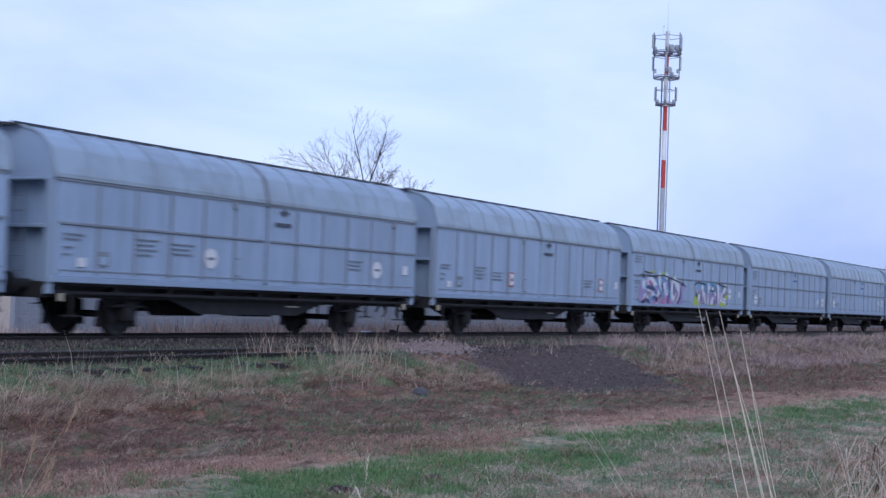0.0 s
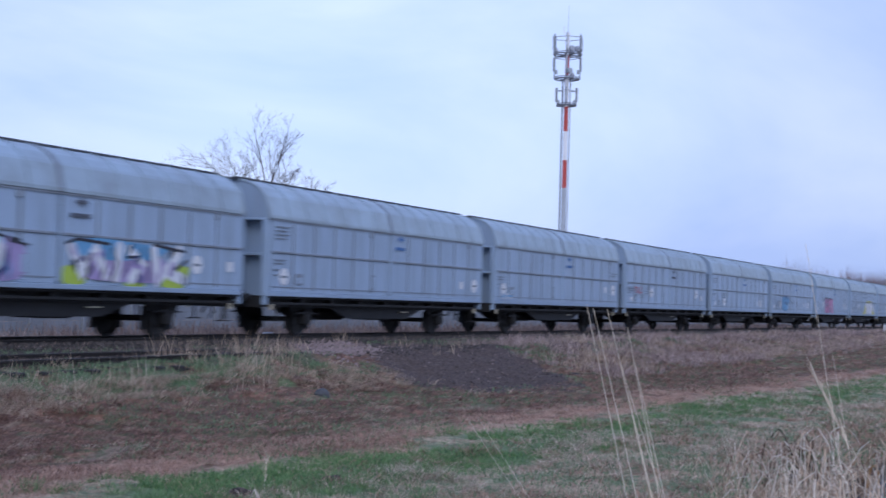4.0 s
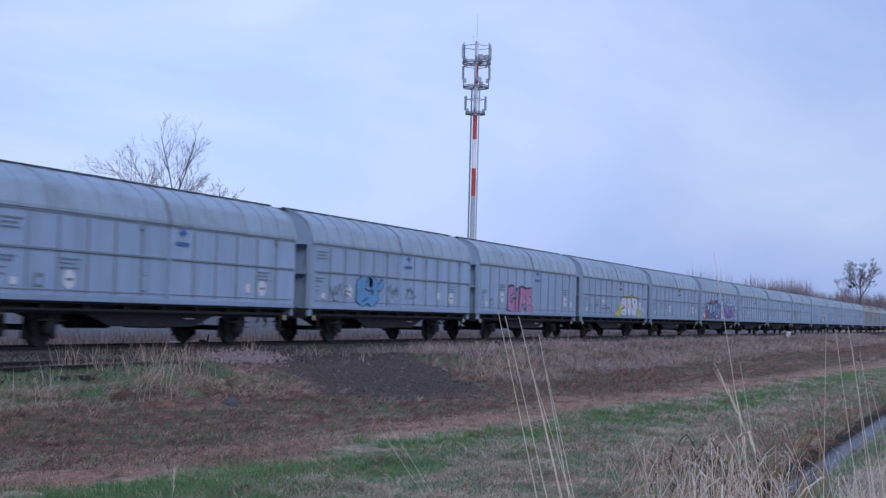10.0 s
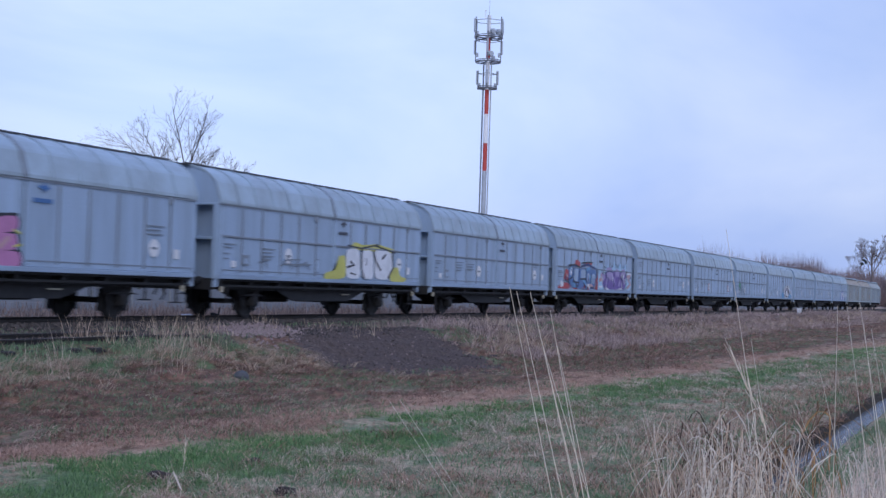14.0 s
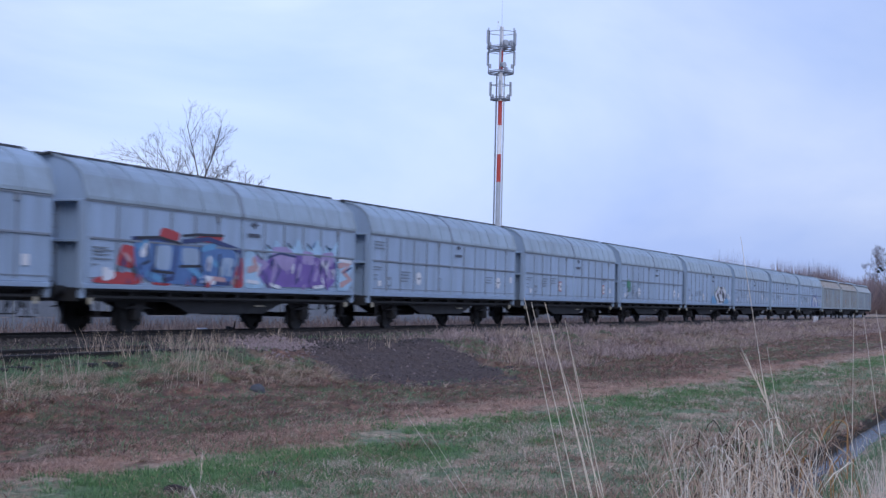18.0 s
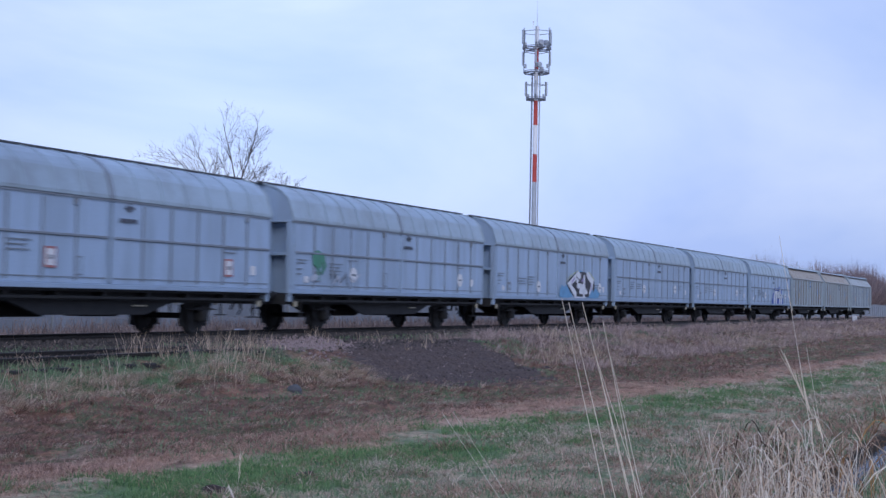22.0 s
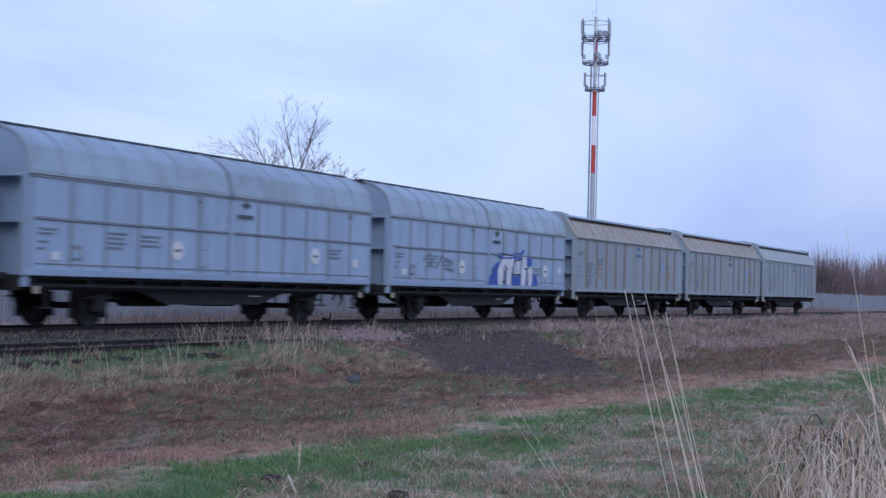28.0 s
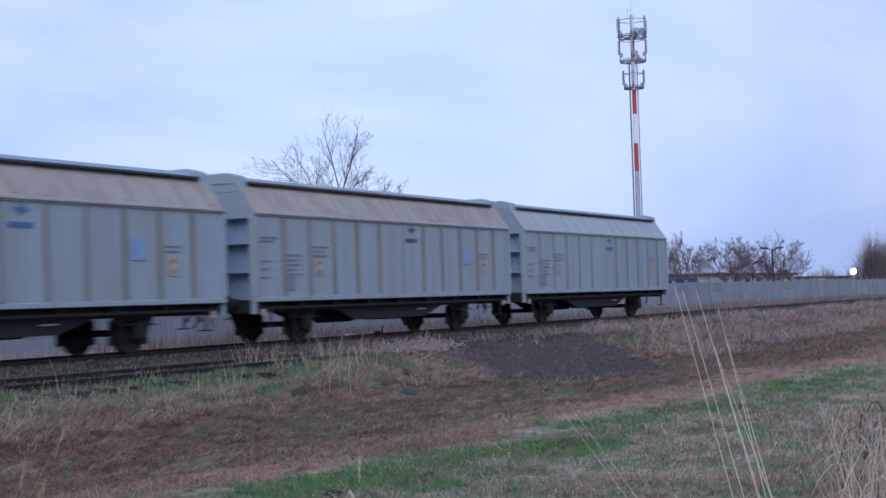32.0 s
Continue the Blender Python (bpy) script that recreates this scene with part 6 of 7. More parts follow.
scrap = bmesh.new()
for k, (x, z, h) in enumerate(((0, 0.0, 0.12), (0.22, 0.02, 0.10), (0.40, 0.0, 0.07))):
    box(scrap, x, x + 0.24, -0.10 + 0.03 * k, 0.08 + 0.02 * k, z, z + h)
scrap = solid("plastic_scrap", bevelled(scrap, 0.03), WHITE, "crumpled white plastic scrap lying beside the rail", "litter")
scrap.location = (38.3, 23.7, ground_z(38.3, 23.7) + 0.12)
stake = thing("stake", "short dark broken stake behind the rail", "stake", at=pose(40.9, 24.0, ground_z(40.9, 24.0) - 0.05, 0, 8, 0))
part("post", tube(bmesh.new(), (0, 0, 0), (0, 0, 0.55), 0.035, 0.02, n=7), DARK, stake)
part("rail_clip", bevelled(box(bmesh.new(), -0.45, -0.05, -0.05, 0.05, 0.24, 0.34), 0.02), DARK, stake)


# ---- grass, reeds and stalks ----
def tufts(name, label, pts, size, lean, mat, seed, width=0.008, flow=0.0, category="grass"):
    """Many bent blades in one sheet: each a quad and a tip."""
    rng = np.random.default_rng(seed)
    p = np.array(pts, float)
    n = len(p)
    h = rng.uniform(size[0], size[1], n)
    a = rng.uniform(0, math.tau, n)
    if flow:
        a = np.array([5.0 * noise.noise(Vector((x * flow, y * flow * 1.6, 21))) - 1.2 for x, y, _ in pts]) + rng.normal(0, 0.35, n)
    k = rng.uniform(lean[0], lean[1], n)
    d = np.stack([np.cos(a), np.sin(a), np.zeros(n)], 1)
    b = rng.uniform(0, math.tau, n)
    w = np.stack([np.cos(b), np.sin(b), np.zeros(n)], 1) * (width * rng.uniform(0.6, 1.3, n) * (1 + np.hypot(p[:, 0], p[:, 1]) / 45))[:, None]
    up = np.array((0, 0, 1.0))
    c1, s1 = np.cos(k * 0.7)[:, None], np.sin(k * 0.7)[:, None]
    c2, s2 = np.cos(k * 1.35)[:, None], np.sin(k * 1.35)[:, None]
    mid = p + (up * c1 + d * s1) * (h * 0.55)[:, None]
    tip = mid + (up * c2 + d * s2) * (h * 0.5)[:, None]
    v = np.stack([p - w, p + w, mid + w * 0.8, mid - w * 0.8, tip], 1).reshape(-1, 3)
    i = np.arange(n) * 5
    quads = np.stack([i, i + 1, i + 2, i + 3], 1)
    tris = np.stack([i + 3, i + 2, i + 4], 1)
    me = bpy.data.meshes.new(name)
    me.vertices.add(len(v))
    me.vertices.foreach_set("co", v.ravel())
    me.loops.add(7 * n)
    me.loops.foreach_set("vertex_index", np.concatenate([quads, tris], 1).ravel())
    me.polygons.add(2 * n)
    me.polygons.foreach_set("loop_start", np.stack([np.arange(n) * 7, np.arange(n) * 7 + 4], 1).ravel())
    me.materials.append(mat)
    me.update(calc_edges=True)
    return solid(name, me, None, label, category, kind="stuff")


def scatter(count, xs, ys, seed, keep=None):
    """Places on the ground, thinner with distance along the track."""
    rng = np.random.default_rng(seed)
    out = []
    while len(out) < count:
        x, y = math.exp(rng.uniform(math.log(xs[0]), math.log(xs[1]))), rng.uniform(*ys)
        if keep and not keep(x, y, rng.random()):
            continue
        out.append((x, y, ground_z(x, y) - 0.01))
    return out


def clumps(count, blades_each, radius, xs, ys, seed, keep=None):
    rng = np.random.default_rng(seed + 100)
    out = []
    for x, y, z in scatter(count, xs, ys, seed, keep):
        for q in range(blades_each):
            u, v = x + rng.normal(0, radius), y + rng.normal(0, radius)
            out.append((u, v, z))
    return out


def patchy(scale, least, shift=0.0):
    return lambda x, y, r: noise.noise(Vector((x * scale, y * scale, shift))) + 0.35 * (r - 0.5) > least


def off_ash(x, y, r):
    u, v = (x - y - ASH[0]) / ASH[1], (y - ASH[2]) / ASH[3]
    return u * u + v * v > 0.55 + 0.5 * r


def near_heap(x, y):
    return on_trail(x, y) < 1.1


def verge(least, shift):
    f = patchy(0.35, least, shift)
    return lambda x, y, r: f(x, y, r) and off_ash(x, y, r) and not near_heap(x, y)


def askew(x, y):
    return y + 0.055 * min(x, 80) - 0.6


def on_path(x, y, r):
    return 6.4 + 0.9 * r < askew(x, y) < 8.5 - 0.6 * r and patchy(0.55, -0.22, 1)(x, y, r)


def in_meadow(scale, least, shift, top=7.2):
    f = patchy(scale, least, shift)
    return lambda x, y, r: askew(x, y) < top + 0.6 * r and f(x, y, r)


def on_slope(scale, least, shift):
    f = patchy(scale, least, shift)
    return lambda x, y, r: askew(x, y) > 8.2 + 0.5 * r and f(x, y, r) and off_ash(x, y, r) and not near_heap(x, y)


def tussocks(name, label, centres, blades_each, radius, size, mat, seed, width=0.003, sweep=None, droop=(0.9, 1.75), category="grass"):
    """Tufts whose long blades spring from one root and arch outwards and down; sweep combs them all one way."""
    rng = np.random.default_rng(seed)
    c = np.repeat(np.array(centres, float), blades_each, 0)
    big = np.repeat(rng.uniform(0.6, 1.25, len(centres)), blades_each)
    n = len(c)
    a = rng.uniform(0, math.tau, n)
    if sweep is not None:
        a = sweep + rng.normal(0, 0.55, n) + np.repeat(rng.normal(0, 0.45, len(centres)), blades_each)
    out = np.stack([np.cos(a), np.sin(a), np.zeros(n)], 1)
    p = c + out * (radius * big * rng.uniform(0, 1, n) ** 0.7)[:, None]
    p[:, 2] -= 0.01
    h = rng.uniform(size[0], size[1], n) * big
    k = rng.uniform(droop[0], droop[1], n)
    b = a + math.pi / 2 + rng.normal(0, 0.6, n)
    w = np.stack([np.cos(b), np.sin(b), np.zeros(n)], 1) * (width * rng.uniform(0.6, 1.3, n) * (1 + np.hypot(p[:, 0], p[:, 1]) / 45))[:, None]
    up = np.array((0, 0, 1.0))
    q, pts = p, [p]
    for f in (0.45, 1.0, 1.45):
        q = q + (up * np.cos(k * f)[:, None] + out * np.sin(k * f)[:, None]) * (h / 3)[:, None]
        pts.append(q)
    v = np.stack([pts[0] - w, pts[0] + w, pts[1] + w, pts[1] - w, pts[2] + w * 0.75, pts[2] - w * 0.75, pts[3]], 1).reshape(-1, 3)
    i = np.arange(n) * 7
    loops = np.stack([i, i + 1, i + 2, i + 3, i + 3, i + 2, i + 4, i + 5, i + 5, i + 4, i + 6], 1)
    me = bpy.data.meshes.new(name)
    me.vertices.add(len(v))
    me.vertices.foreach_set("co", v.ravel())
    me.loops.add(11 * n)
    me.loops.foreach_set("vertex_index", loops.ravel())
    me.polygons.add(3 * n)
    j = np.arange(n) * 11
    me.polygons.foreach_set("loop_start", np.stack([j, j + 4, j + 8], 1).ravel())
    me.materials.append(mat)
    me.update(calc_edges=True)
    return solid(name, me, None, label, category, kind="stuff")


def in_band(low, high, scale, least, shift):
    """A strip along the green path, measured across it, with gaps."""
    f = patchy(scale, least, shift)
    return lambda x, y, r: low + 0.7 * (r - 0.5) < askew(x, y) < high + 0.7 * (r - 0.5) and f(x, y, r) and off_ash(x, y, r) and not near_heap(x, y)


DOWNHILL = -1.15
# the green path and the meadow beyond the ditch
tufts("green_grass", "short fresh green grass along the path", scatter(42000, (7.5, 110), (3.4, 9.4), 1, on_path), (0.03, 0.10), (0.2, 1.2), FRESH, 1, 0.0032)
tufts("meadow_grass", "short green grass between dry tufts", scatter(44000, (8, 100), (3.2, 7.4), 2, in_meadow(0.7, -0.22, 0)), (0.03, 0.10), (0.2, 1.2), GREEN, 2, 0.0032)
tufts("near_path_grass", "short fresh grass at the start of the path", scatter(22000, (7.5, 18), (5.6, 9.6), 51, on_path), (0.03, 0.09), (0.2, 1.2), FRESH, 51, 0.0026)
tussocks("green_tussocks", "lush green tufts along the path", scatter(420, (9, 45), (4.6, 8.6), 81, in_band(6.2, 8.3, 0.6, -0.05, 61)), 44, 0.08, (0.06, 0.15), FRESH, 81, 0.0020, None, (0.3, 1.3))
tussocks("meadow_tussocks", "bleached drooping tussocks in the meadow", scatter(380, (9, 34), (3.3, 7.0), 82, patchy(0.5, 0.0, 31)), 46, 0.07, (0.12, 0.30), PALE_STRAW, 82, 0.0017)
tussocks("brown_tussocks", "withered brown tussocks in the meadow", scatter(520, (9, 50), (3.2, 7.4), 83, patchy(0.6, -0.1, 37)), 38, 0.08, (0.10, 0.24), BROWN, 83, 0.0019)
tussocks("far_meadow_tussocks", "straw tussocks further along the meadow", scatter(480, (30, 120), (3.1, 7.0), 84, patchy(0.4, -0.02, 39)), 16, 0.10, (0.12, 0.30), PALE_STRAW, 84, 0.003)
tufts("meadow_straw", "dry straw tufts in the meadow", clumps(1300, 12, 0.09, (8, 70), (3.3, 7.4), 6, in_meadow(0.8, 0.0, 2)), (0.05, 0.15), (0.9, 1.6), PALE_STRAW, 6, 0.003)
tufts("meadow_brown", "withered brown stems in the meadow", scatter(13000, (8, 90), (3.2, 8.0), 36, in_meadow(0.9, 0.0, 14, 7.6)), (0.06, 0.16), (0.9, 1.5), BROWN, 36, 0.0035)
# the brown slope: combed thatch, bare earth and green patches
tufts("slope_green", "patches of green grass on the brown slope", scatter(34000, (9, 90), (7.6, 15.6), 3, on_slope(0.3, -0.06, 5)), (0.04, 0.12), (0.3, 1.2), GREEN, 3, 0.0034)
tufts("matted_grass", "flattened brown grass on the embankment slope", scatter(26000, (9, 120), (7.6, 15.4), 5, on_slope(0.35, -0.15, 4)), (0.05, 0.17), (1.0, 1.5), BROWN, 5, 0.003, 0.35)
tufts("near_slope_grass", "short matted brown grass at the foot of the slope", scatter(24000, (8.5, 17), (7.4, 13.5), 50, on_slope(0.5, -0.2, 41)), (0.03, 0.11), (0.8, 1.5), THATCH, 50, 0.0026)
tussocks("slope_thatch", "dark red-brown thatch combed down the slope", scatter(1500, (9, 60), (9.0, 15.2), 85, on_slope(0.45, -0.2, 16)), 26, 0.16, (0.12, 0.30), THATCH, 85, 0.0022, DOWNHILL, (1.2, 1.7))
tussocks("slope_straw", "pale withered tufts on the slope", scatter(420, (9, 70), (8.6, 15.2), 86, on_slope(0.5, 0.08, 6)), 22, 0.14, (0.12, 0.30), DRY, 86, 0.0020, DOWNHILL, (1.2, 1.7))
tussocks("foot_straw", "pinkish flattened straw at the foot of the slope", scatter(800, (8.5, 70), (4.6, 10.0), 87, in_band(8.3, 9.6, 0.45, -0.15, 63)), 26, 0.14, (0.10, 0.26), ROSY, 87, 0.0019, None, (1.2, 1.75))
tussocks("crest_thatch", "pale straw lying over the edge of the slope", scatter(280, (13, 36), (13.4, 15.2), 88, verge(-0.1, 23)), 28, 0.18, (0.18, 0.42), DRY, 88, 0.0022, DOWNHILL, (1.0, 1.6))
# the verge of the siding
tufts("verge_green", "green grass on the verge of the siding", scatter(15000, (15, 60), (14.6, 16.2), 4, verge(-0.12, 9)), (0.05, 0.13), (0.2, 1.1), GREEN, 4, 0.0034)
tufts("siding_weeds", "weeds and moss between the two tracks", scatter(2400, (16, 34), (17.6, 19.6), 52, patchy(0.4, 0.0, 43)), (0.04, 0.11), (0.3, 1.3), GREEN, 52, 0.003)
tufts("siding_brown", "withered weeds between the two tracks", scatter(3000, (16, 60), (17.4, 20.2), 53, patchy(0.4, -0.15, 44)), (0.05, 0.16), (0.4, 1.4), MAUVE, 53, 0.004)
tufts("siding_dirt_grass", "withered grass between the rails of the siding", scatter(4000, (12, 30), (16.0, 18.0), 54, patchy(0.5, -0.35, 46)), (0.04, 0.12), (0.3, 1.4), MAUVE, 54, 0.004)
tufts("siding_moss", "low green weeds between the rails of the siding", scatter(2400, (12, 30), (15.6, 17.6), 55, patchy(0.5, 0.05, 47)), (0.03, 0.09), (0.3, 1.3), GREEN, 55, 0.003)
tufts("track_green", "low weeds beside the ballast", scatter(2600, (34, 80), (17.8, 19.4), 15, verge(-0.05, 11)), (0.04, 0.12), (0.1, 0.9), GREEN, 15, 0.005)
tufts("crest_straw", "tall dry grass on the crest of the embankment", clumps(26, 14, 0.12, (23, 36), (14.6, 17.0), 7, verge(-0.3, 3)), (0.22, 0.70), (0.05, 0.9), DRY, 7, 0.0024)
tufts("low_crest_straw", "low tangled dry grass on the crest", clumps(170, 14, 0.2, (14, 36), (13.6, 16.6), 27, verge(-0.05, 13)), (0.10, 0.32), (0.5, 1.5), DRY, 27, 0.003)
tufts("heap_straw", "dry grass growing through the gravel", clumps(26, 9, 0.10, (28, 37), (15.5, 20.0), 28), (0.10, 0.42), (0.1, 1.0), DRY, 28, 0.003)
tufts("siding_straw", "thin dry stalks beside the old siding", clumps(18, 8, 0.16, (14, 25), (13.8, 15.4), 17), (0.25, 0.95), (0.03, 0.6), PALE_STRAW, 17, 0.0022)
# mounds of dead grass further along the crest
tussocks("crest_mounds", "brown mounds of dead grass along the track", scatter(1500, (37, 190), (11.8, 18.0), 89, lambda x, y, r: off_ash(x, y, r) and patchy(0.4, -0.15, 33)(x, y, r)), 30, 0.30, (0.22, 0.62), DEAD, 89, 0.003, None, (0.6, 1.7))
tussocks("crest_bleached", "greyish bleached tufts among the dead grass", scatter(420, (38, 190), (12.2, 17.6), 90, lambda x, y, r: off_ash(x, y, r) and patchy(0.35, 0.02, 35)(x, y, r)), 22, 0.26, (0.25, 0.65), DRY, 90, 0.0035, None, (0.5, 1.6))
tussocks("crest_foot", "red-brown flattened grass below the mounds", scatter(1300, (30, 160), (8.0, 13.0), 91, on_slope(0.4, -0.2, 71)), 14, 0.25, (0.14, 0.34), THATCH, 91, 0.0035, None, (1.1, 1.7))
tufts("thin_crest_straw", "sparse dry grass beside the gravel", clumps(110, 9, 0.12, (30, 60), (16.0, 19.0), 9, verge(-0.1, 8)), (0.06, 0.24), (0.3, 1.1), MAUVE, 9, 0.004)
tufts("backside_straw", "dry grass between the track and the fence", scatter(13000, (24, 220), (24.6, 29.6), 10), (0.20, 0.55), (0.2, 1.1), DEAD, 10, 0.004)
tufts("backside_scrub", "taller withered grass between the track and the fence", scatter(13000, (33, 140), (24.8, 29.6), 94), (0.30, 0.85), (0.1, 0.9), MAUVE, 94, 0.005)
# the banks of the ditch
tussocks("ditch_edge", "dry grass hanging over the far edge of the ditch", scatter(620, (10, 90), (2.82, 3.3), 38), 18, 0.06, (0.12, 0.32), BROWN, 38, 0.003)
tufts("ditch_green", "green grass on the banks of the ditch", clumps(500, 14, 0.10, (10, 80), (2.95, 3.7), 92) + clumps(420, 16, 0.10, (12, 60), (1.5, 2.08), 93), (0.06, 0.16), (0.3, 1.3), GREEN, 92, 0.0045)
tufts("ditch_lip", "dry grass on the near lip of the ditch", clumps(420, 8, 0.06, (10, 90), (1.7, 2.12), 39), (0.04, 0.13), (0.6, 1.5), DRY, 39, 0.003)
tufts("field_straw", "dry standing grass on the near side of the ditch", scatter(60000, (6, 110), (-6.0, 1.70), 11), (0.12, 0.38), (0.2, 1.4), FIELD, 11, 0.0026)


def reed_tangle(name, label, azimuths, dists, count, tops, lean, fold, half, mat, seed, root=0.0):
    """Dead reeds: slanting stems, many of them broken, with the end folded over or hanging as a curled leaf."""
    rng = random.Random(seed)
    verts, faces = [], []
    for k in range(count):
        x, y = polar(rng.uniform(*azimuths), rng.uniform(*dists))
        z = ground_z(x, y) - 0.02
        top = tops[0] + (tops[1] - tops[0]) * rng.random() ** 1.5
        h = top - z
        lx, ly = rng.gauss(0, lean), rng.gauss(0, lean)
        bow = rng.gauss(0, 0.10)
        x -= lx * h * 0.8
        y -= ly * h * 0.8
        line = [(x + lx * h * f + bow * ly * f * f, y + ly * h * f - bow * lx * f * f + bow * f * f * 0.5, z + h * f) for f in (root, root + (1 - root) * 0.5, root + (1 - root) * 0.8, 1.0)]
        if rng.random() < fold:
            a, r = rng.uniform(0, math.tau), rng.uniform(0.05, 0.19)
            c, s, d = math.cos(a) * r, math.sin(a) * r, rng.uniform(0.1, 1.5) * r
            px, py, pz = line[-1]
            for f in (0.2, 0.45, 0.75, 1.0):
                line.append((px + c * f, py + s * f, pz + 0.30 * r * math.sin(f * 3.1) - d * f * f))
        b2 = rng.uniform(0, math.tau)
        wx, wy, w = math.cos(b2), math.sin(b2), rng.uniform(0.5, 1.2) * half
        at = len(verts)
        last = len(line) - 1
        for i, (px, py, pz) in enumerate(line):
            ww = w * (0.15 if i == last else 1.5 if i > 4 else 1.0)
            verts += [(px - wx * ww, py - wy * ww, pz - 0.3 * ww), (px + wx * ww, py + wy * ww, pz + 0.3 * ww)]
        faces += [(at + 2 * i, at + 2 * i + 1, at + 2 * i + 3, at + 2 * i + 2) for i in range(last)]
    return solid(name, raw(name, verts, faces, mat), None, label, "reeds", kind="stuff")


RUSSET = blades("russet_withered_leaves", (0.16, 0.075, 0.025), (0.46, 0.25, 0.10), thin=True)
# darker reed colour, which paints the shade inside the bed
SHADY = blades("shade_dark_reed_leaves", (0.035, 0.022, 0.015), (0.16, 0.095, 0.06), thin=True)
reed_tangle("broken_reeds", "broken bleached reeds tangled on the near bank", (8.2, 12.6), (4.4, 5.4), 300, (0.22, 0.60), 0.20, 0.75, 0.0014, REED, 12)
reed_tangle("withered_reeds", "withered brown reed leaves tangled on the near bank", (8.0, 13.0), (4.6, 5.8), 420, (0.16, 0.58), 0.22, 0.85, 0.0015, WITHERED, 15)
reed_tangle("core_shade_reeds", "dark reed leaves that put shade into the middle of the bed", (7.8, 12.0), (5.4, 6.4), 300, (0.10, 0.50), 0.22, 0.8, 0.0020, SHADY, 18)
reed_tangle("pale_reeds", "pale curled reed leaves beside the ditch", (3.4, 6.4), (4.3, 5.2), 170, (0.25, 0.60), 0.15, 0.75, 0.0011, REED, 14)
reed_tangle("thin_reeds", "thin withered reeds scattered along the bank", (1.4, 8.0), (4.4, 5.8), 90, (0.12, 0.45), 0.22, 0.6, 0.0013, WITHERED, 16)
reed_tangle("russet_reeds", "russet withered leaves hanging from dead reeds", (6.4, 8.4), (5.0, 5.8), 22, (0.36, 0.64), 0.20, 1.0, 0.0026, RUSSET, 19, 0.86)
reed_tangle("straying_reeds", "single bent reeds beside the bed", (12.4, 16.0), (4.6, 5.6), 16, (0.25, 0.52), 0.38, 0.5, 0.0009, REED, 20)
tufts("bank_brown", "brown withered grass on the ditch bank", clumps(90, 24, 0.16, (12, 40), (3.3, 4.2), 13), (0.10, 0.28), (0.6, 1.5), BROWN, 13, 0.004)


def stalk(x, y, top, lean, seed, r=0.004, bend=0.06, plume=False, mat=None, label="bleached dead reed stalk standing on the ditch bank", tuft=14):
    """One dead reed: a thin jointed stem with a ragged plume."""
    rng = random.Random(seed)
    base = Vector((x, y, ground_z(x, y) - 0.02))
    mat = mat or REED
    t = thing("reed_stalk", label, "reed", "reed stalks", at=Matrix.Translation(base))
    h = top - base.z
    pts = []
    for k in range(9):
        f = k / 8
        pts.append(Vector((lean[0] * f * h + bend * lean[0] * f * f * h, lean[1] * f * h + bend * lean[1] * f * f * h, h * f)))
    bm = bmesh.new()
    for k, (a, b) in enumerate(zip(pts, pts[1:])):
        tube(bm, a, b, r * (1 - 0.09 * k), r * (1 - 0.09 * (k + 1)), n=5, cap=False)
    part("stem", bm, mat, t)
    for k in (3, 5):
        if rng.random() < 0.5:
            bm = bmesh.new()
            a = pts[k]
            d = Vector((rng.uniform(-1, 1), rng.uniform(-1, 1), rng.uniform(0.1, 0.6))).normalized()
            q = a + d * 0.22
            e = q + d * 0.15 - Vector((0, 0, 0.14))
            s = d.cross(Vector((0, 0, 1))).normalized() * 0.006
            vs = [bm.verts.new(c) for c in (a - s, a + s, q + s, q - s, e)]
            bm.faces.new(vs[:4])
            bm.faces.new((vs[3], vs[2], vs[4]))
            part("leaf", bm, mat, t, "withered narrow leaf")
    if plume:
        bm = bmesh.new()
        tip = pts[-1]
        for k in range(tuft):
            a = tip - Vector((lean[0], lean[1], 1)) * rng.uniform(0, 0.16)
            d = Vector((rng.uniform(-0.3, 0.3) + lean[0], rng.uniform(-0.3, 0.3) + lean[1], 1)).normalized() * rng.uniform(0.03, 0.08)
            tube(bm, a, a + d, 0.0018, 0.0006, n=3, cap=False)
        part("plume", bm, mat, t, "thin ragged plume")


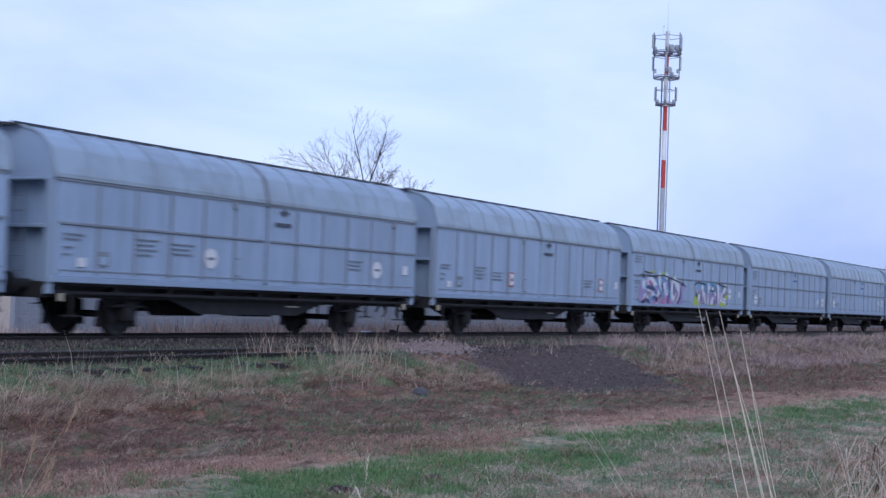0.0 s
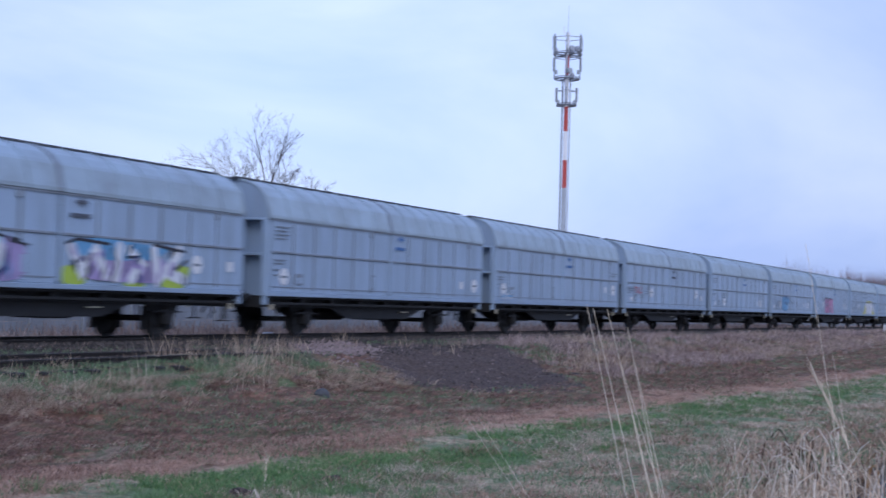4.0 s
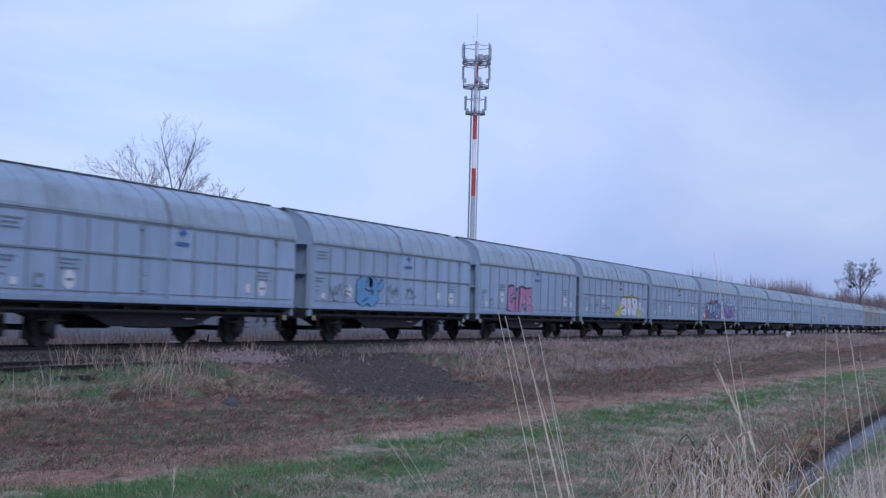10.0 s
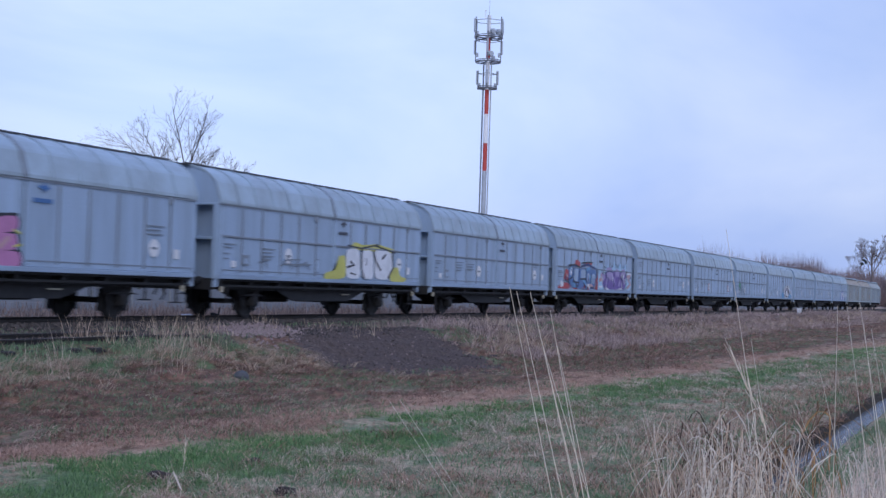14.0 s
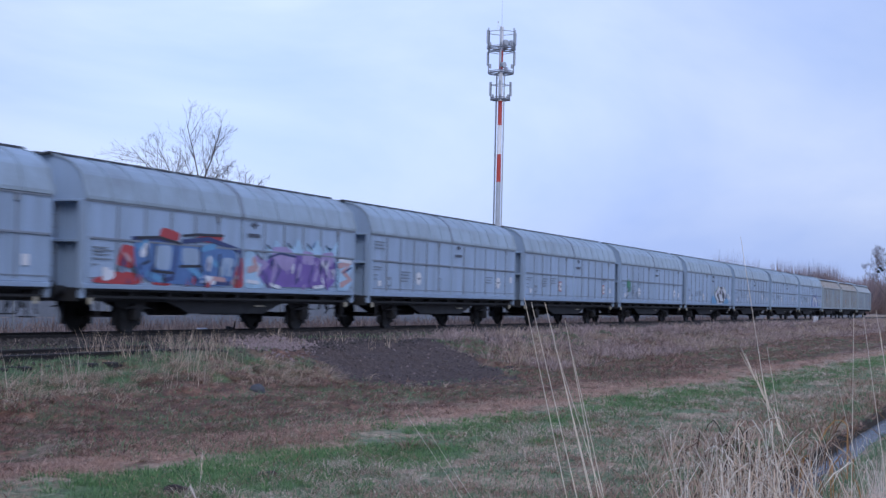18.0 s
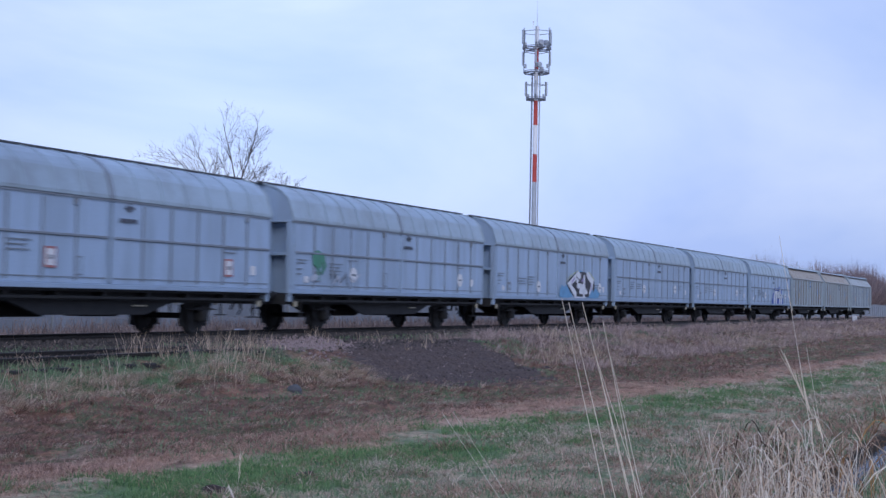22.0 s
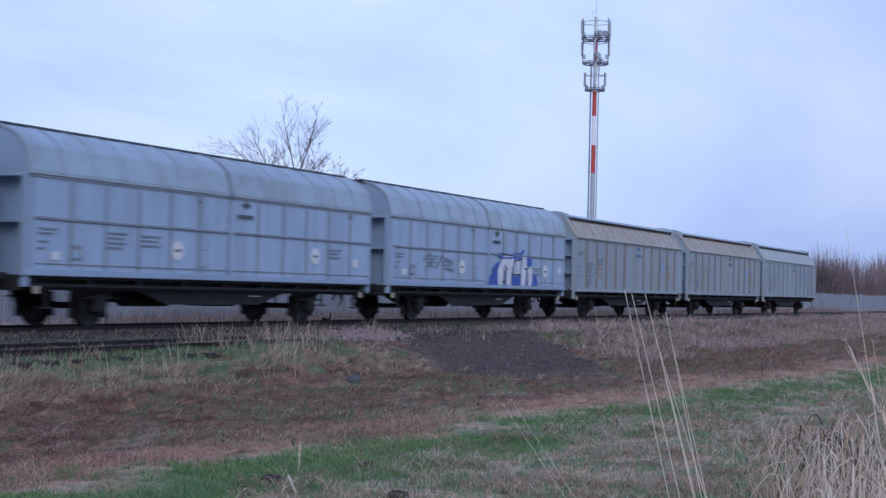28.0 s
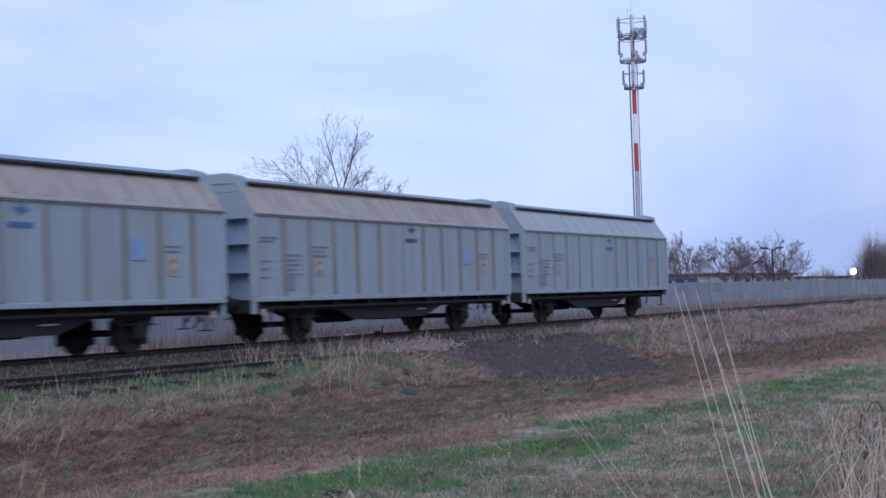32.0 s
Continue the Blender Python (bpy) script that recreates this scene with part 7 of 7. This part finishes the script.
for k, (x, y, top, lx, ly) in enumerate((
        (3.34, 0.74, 1.02, -0.07, 0.20), (3.26, 0.66, 1.01, -0.07, 0.22), (3.41, 0.66, 1.01, -0.07, 0.23), (3.45, 0.69, 0.96, -0.07, 0.22),
        (3.30, 0.68, 0.97, -0.06, 0.18), (3.50, 0.69, 0.88, -0.06, 0.21), (3.58, 0.60, 0.90, -0.09, 0.29), (3.39, 0.33, 1.17, -0.03, 0.15),
        (3.68, -0.17, 0.85, -0.08, 0.48), (3.79, 0.36, 0.91, -0.03, 0.16), (3.68, 0.42, 1.00, -0.00, 0.00), (3.90, 0.18, 1.00, -0.01, 0.13),
        (3.61, 0.08, 1.01, -0.01, 0.15), (4.00, 0.17, 0.96, -0.01, 0.12), (4.11, 0.09, 0.94, -0.01, 0.16), (4.33, 0.05, 0.72, -0.05, 0.35),
        (4.08, 0.57, 0.67, -0.06, 0.27), (4.26, -0.05, 0.69, -0.08, 0.48), (4.41, 0.18, 0.80, -0.03, 0.22),
        (4.42, -0.03, 0.84, -0.02, 0.24), (4.757, 1.03, 0.643, -0.229, 0.574), (8.10, 5.02, -0.02, 0.03, -0.06), (4.82, 0.70, 0.63, -0.08, 0.30), (4.95, 0.66, 0.567, -0.14, 0.42), (4.67, 1.00, 0.64, -0.18, 0.62), (4.98, 0.32, 0.73, -0.12, -0.10))):
    stalk(x, y, top, (lx, ly), k, 0.0023 if k < 7 else 0.0018, plume=k in (8, 21))


for k, (x, y, top, lx, ly) in enumerate(((6.25, 6.48, 0.27, 0.26, -0.26), (6.28, 6.45, 0.05, 0.06, -0.03), (6.30, 6.42, 0.12, 0.14, -0.12), (6.22, 6.50, -0.02, 0.30, -0.30), (6.33, 6.38, -0.06, 0.18, -0.22))):
    stalk(x, y, top, (lx, ly), 40 + k, 0.0028, 0.3, True, WITHERED, "withered brown weed stalk with a ragged seed head", 40)


# ---- what moves ----
def motions():
    for number, w in WAGONS.items():
        walk(w, [(t, pose(x + number * PITCH + HALF, TRACK_Y, 0)) for t, x in RUN])
    # wheel turn: as far as the wagon rolls
    clock = [k / 15 for k in range(481)]
    turns = [pose(0, 0, 0, 0, math.degrees(-(train_x(0) - train_x(t)) / 0.46) % 360, 0) for t in clock]
    for w in WAGONS.values():
        for c in w.children:
            if c.name.startswith("wheelset"):
                x = c.location.x
                walk(c, [(t, pose(x, 0, 0.46) @ m) for t, m in zip(clock, turns)])


motions()
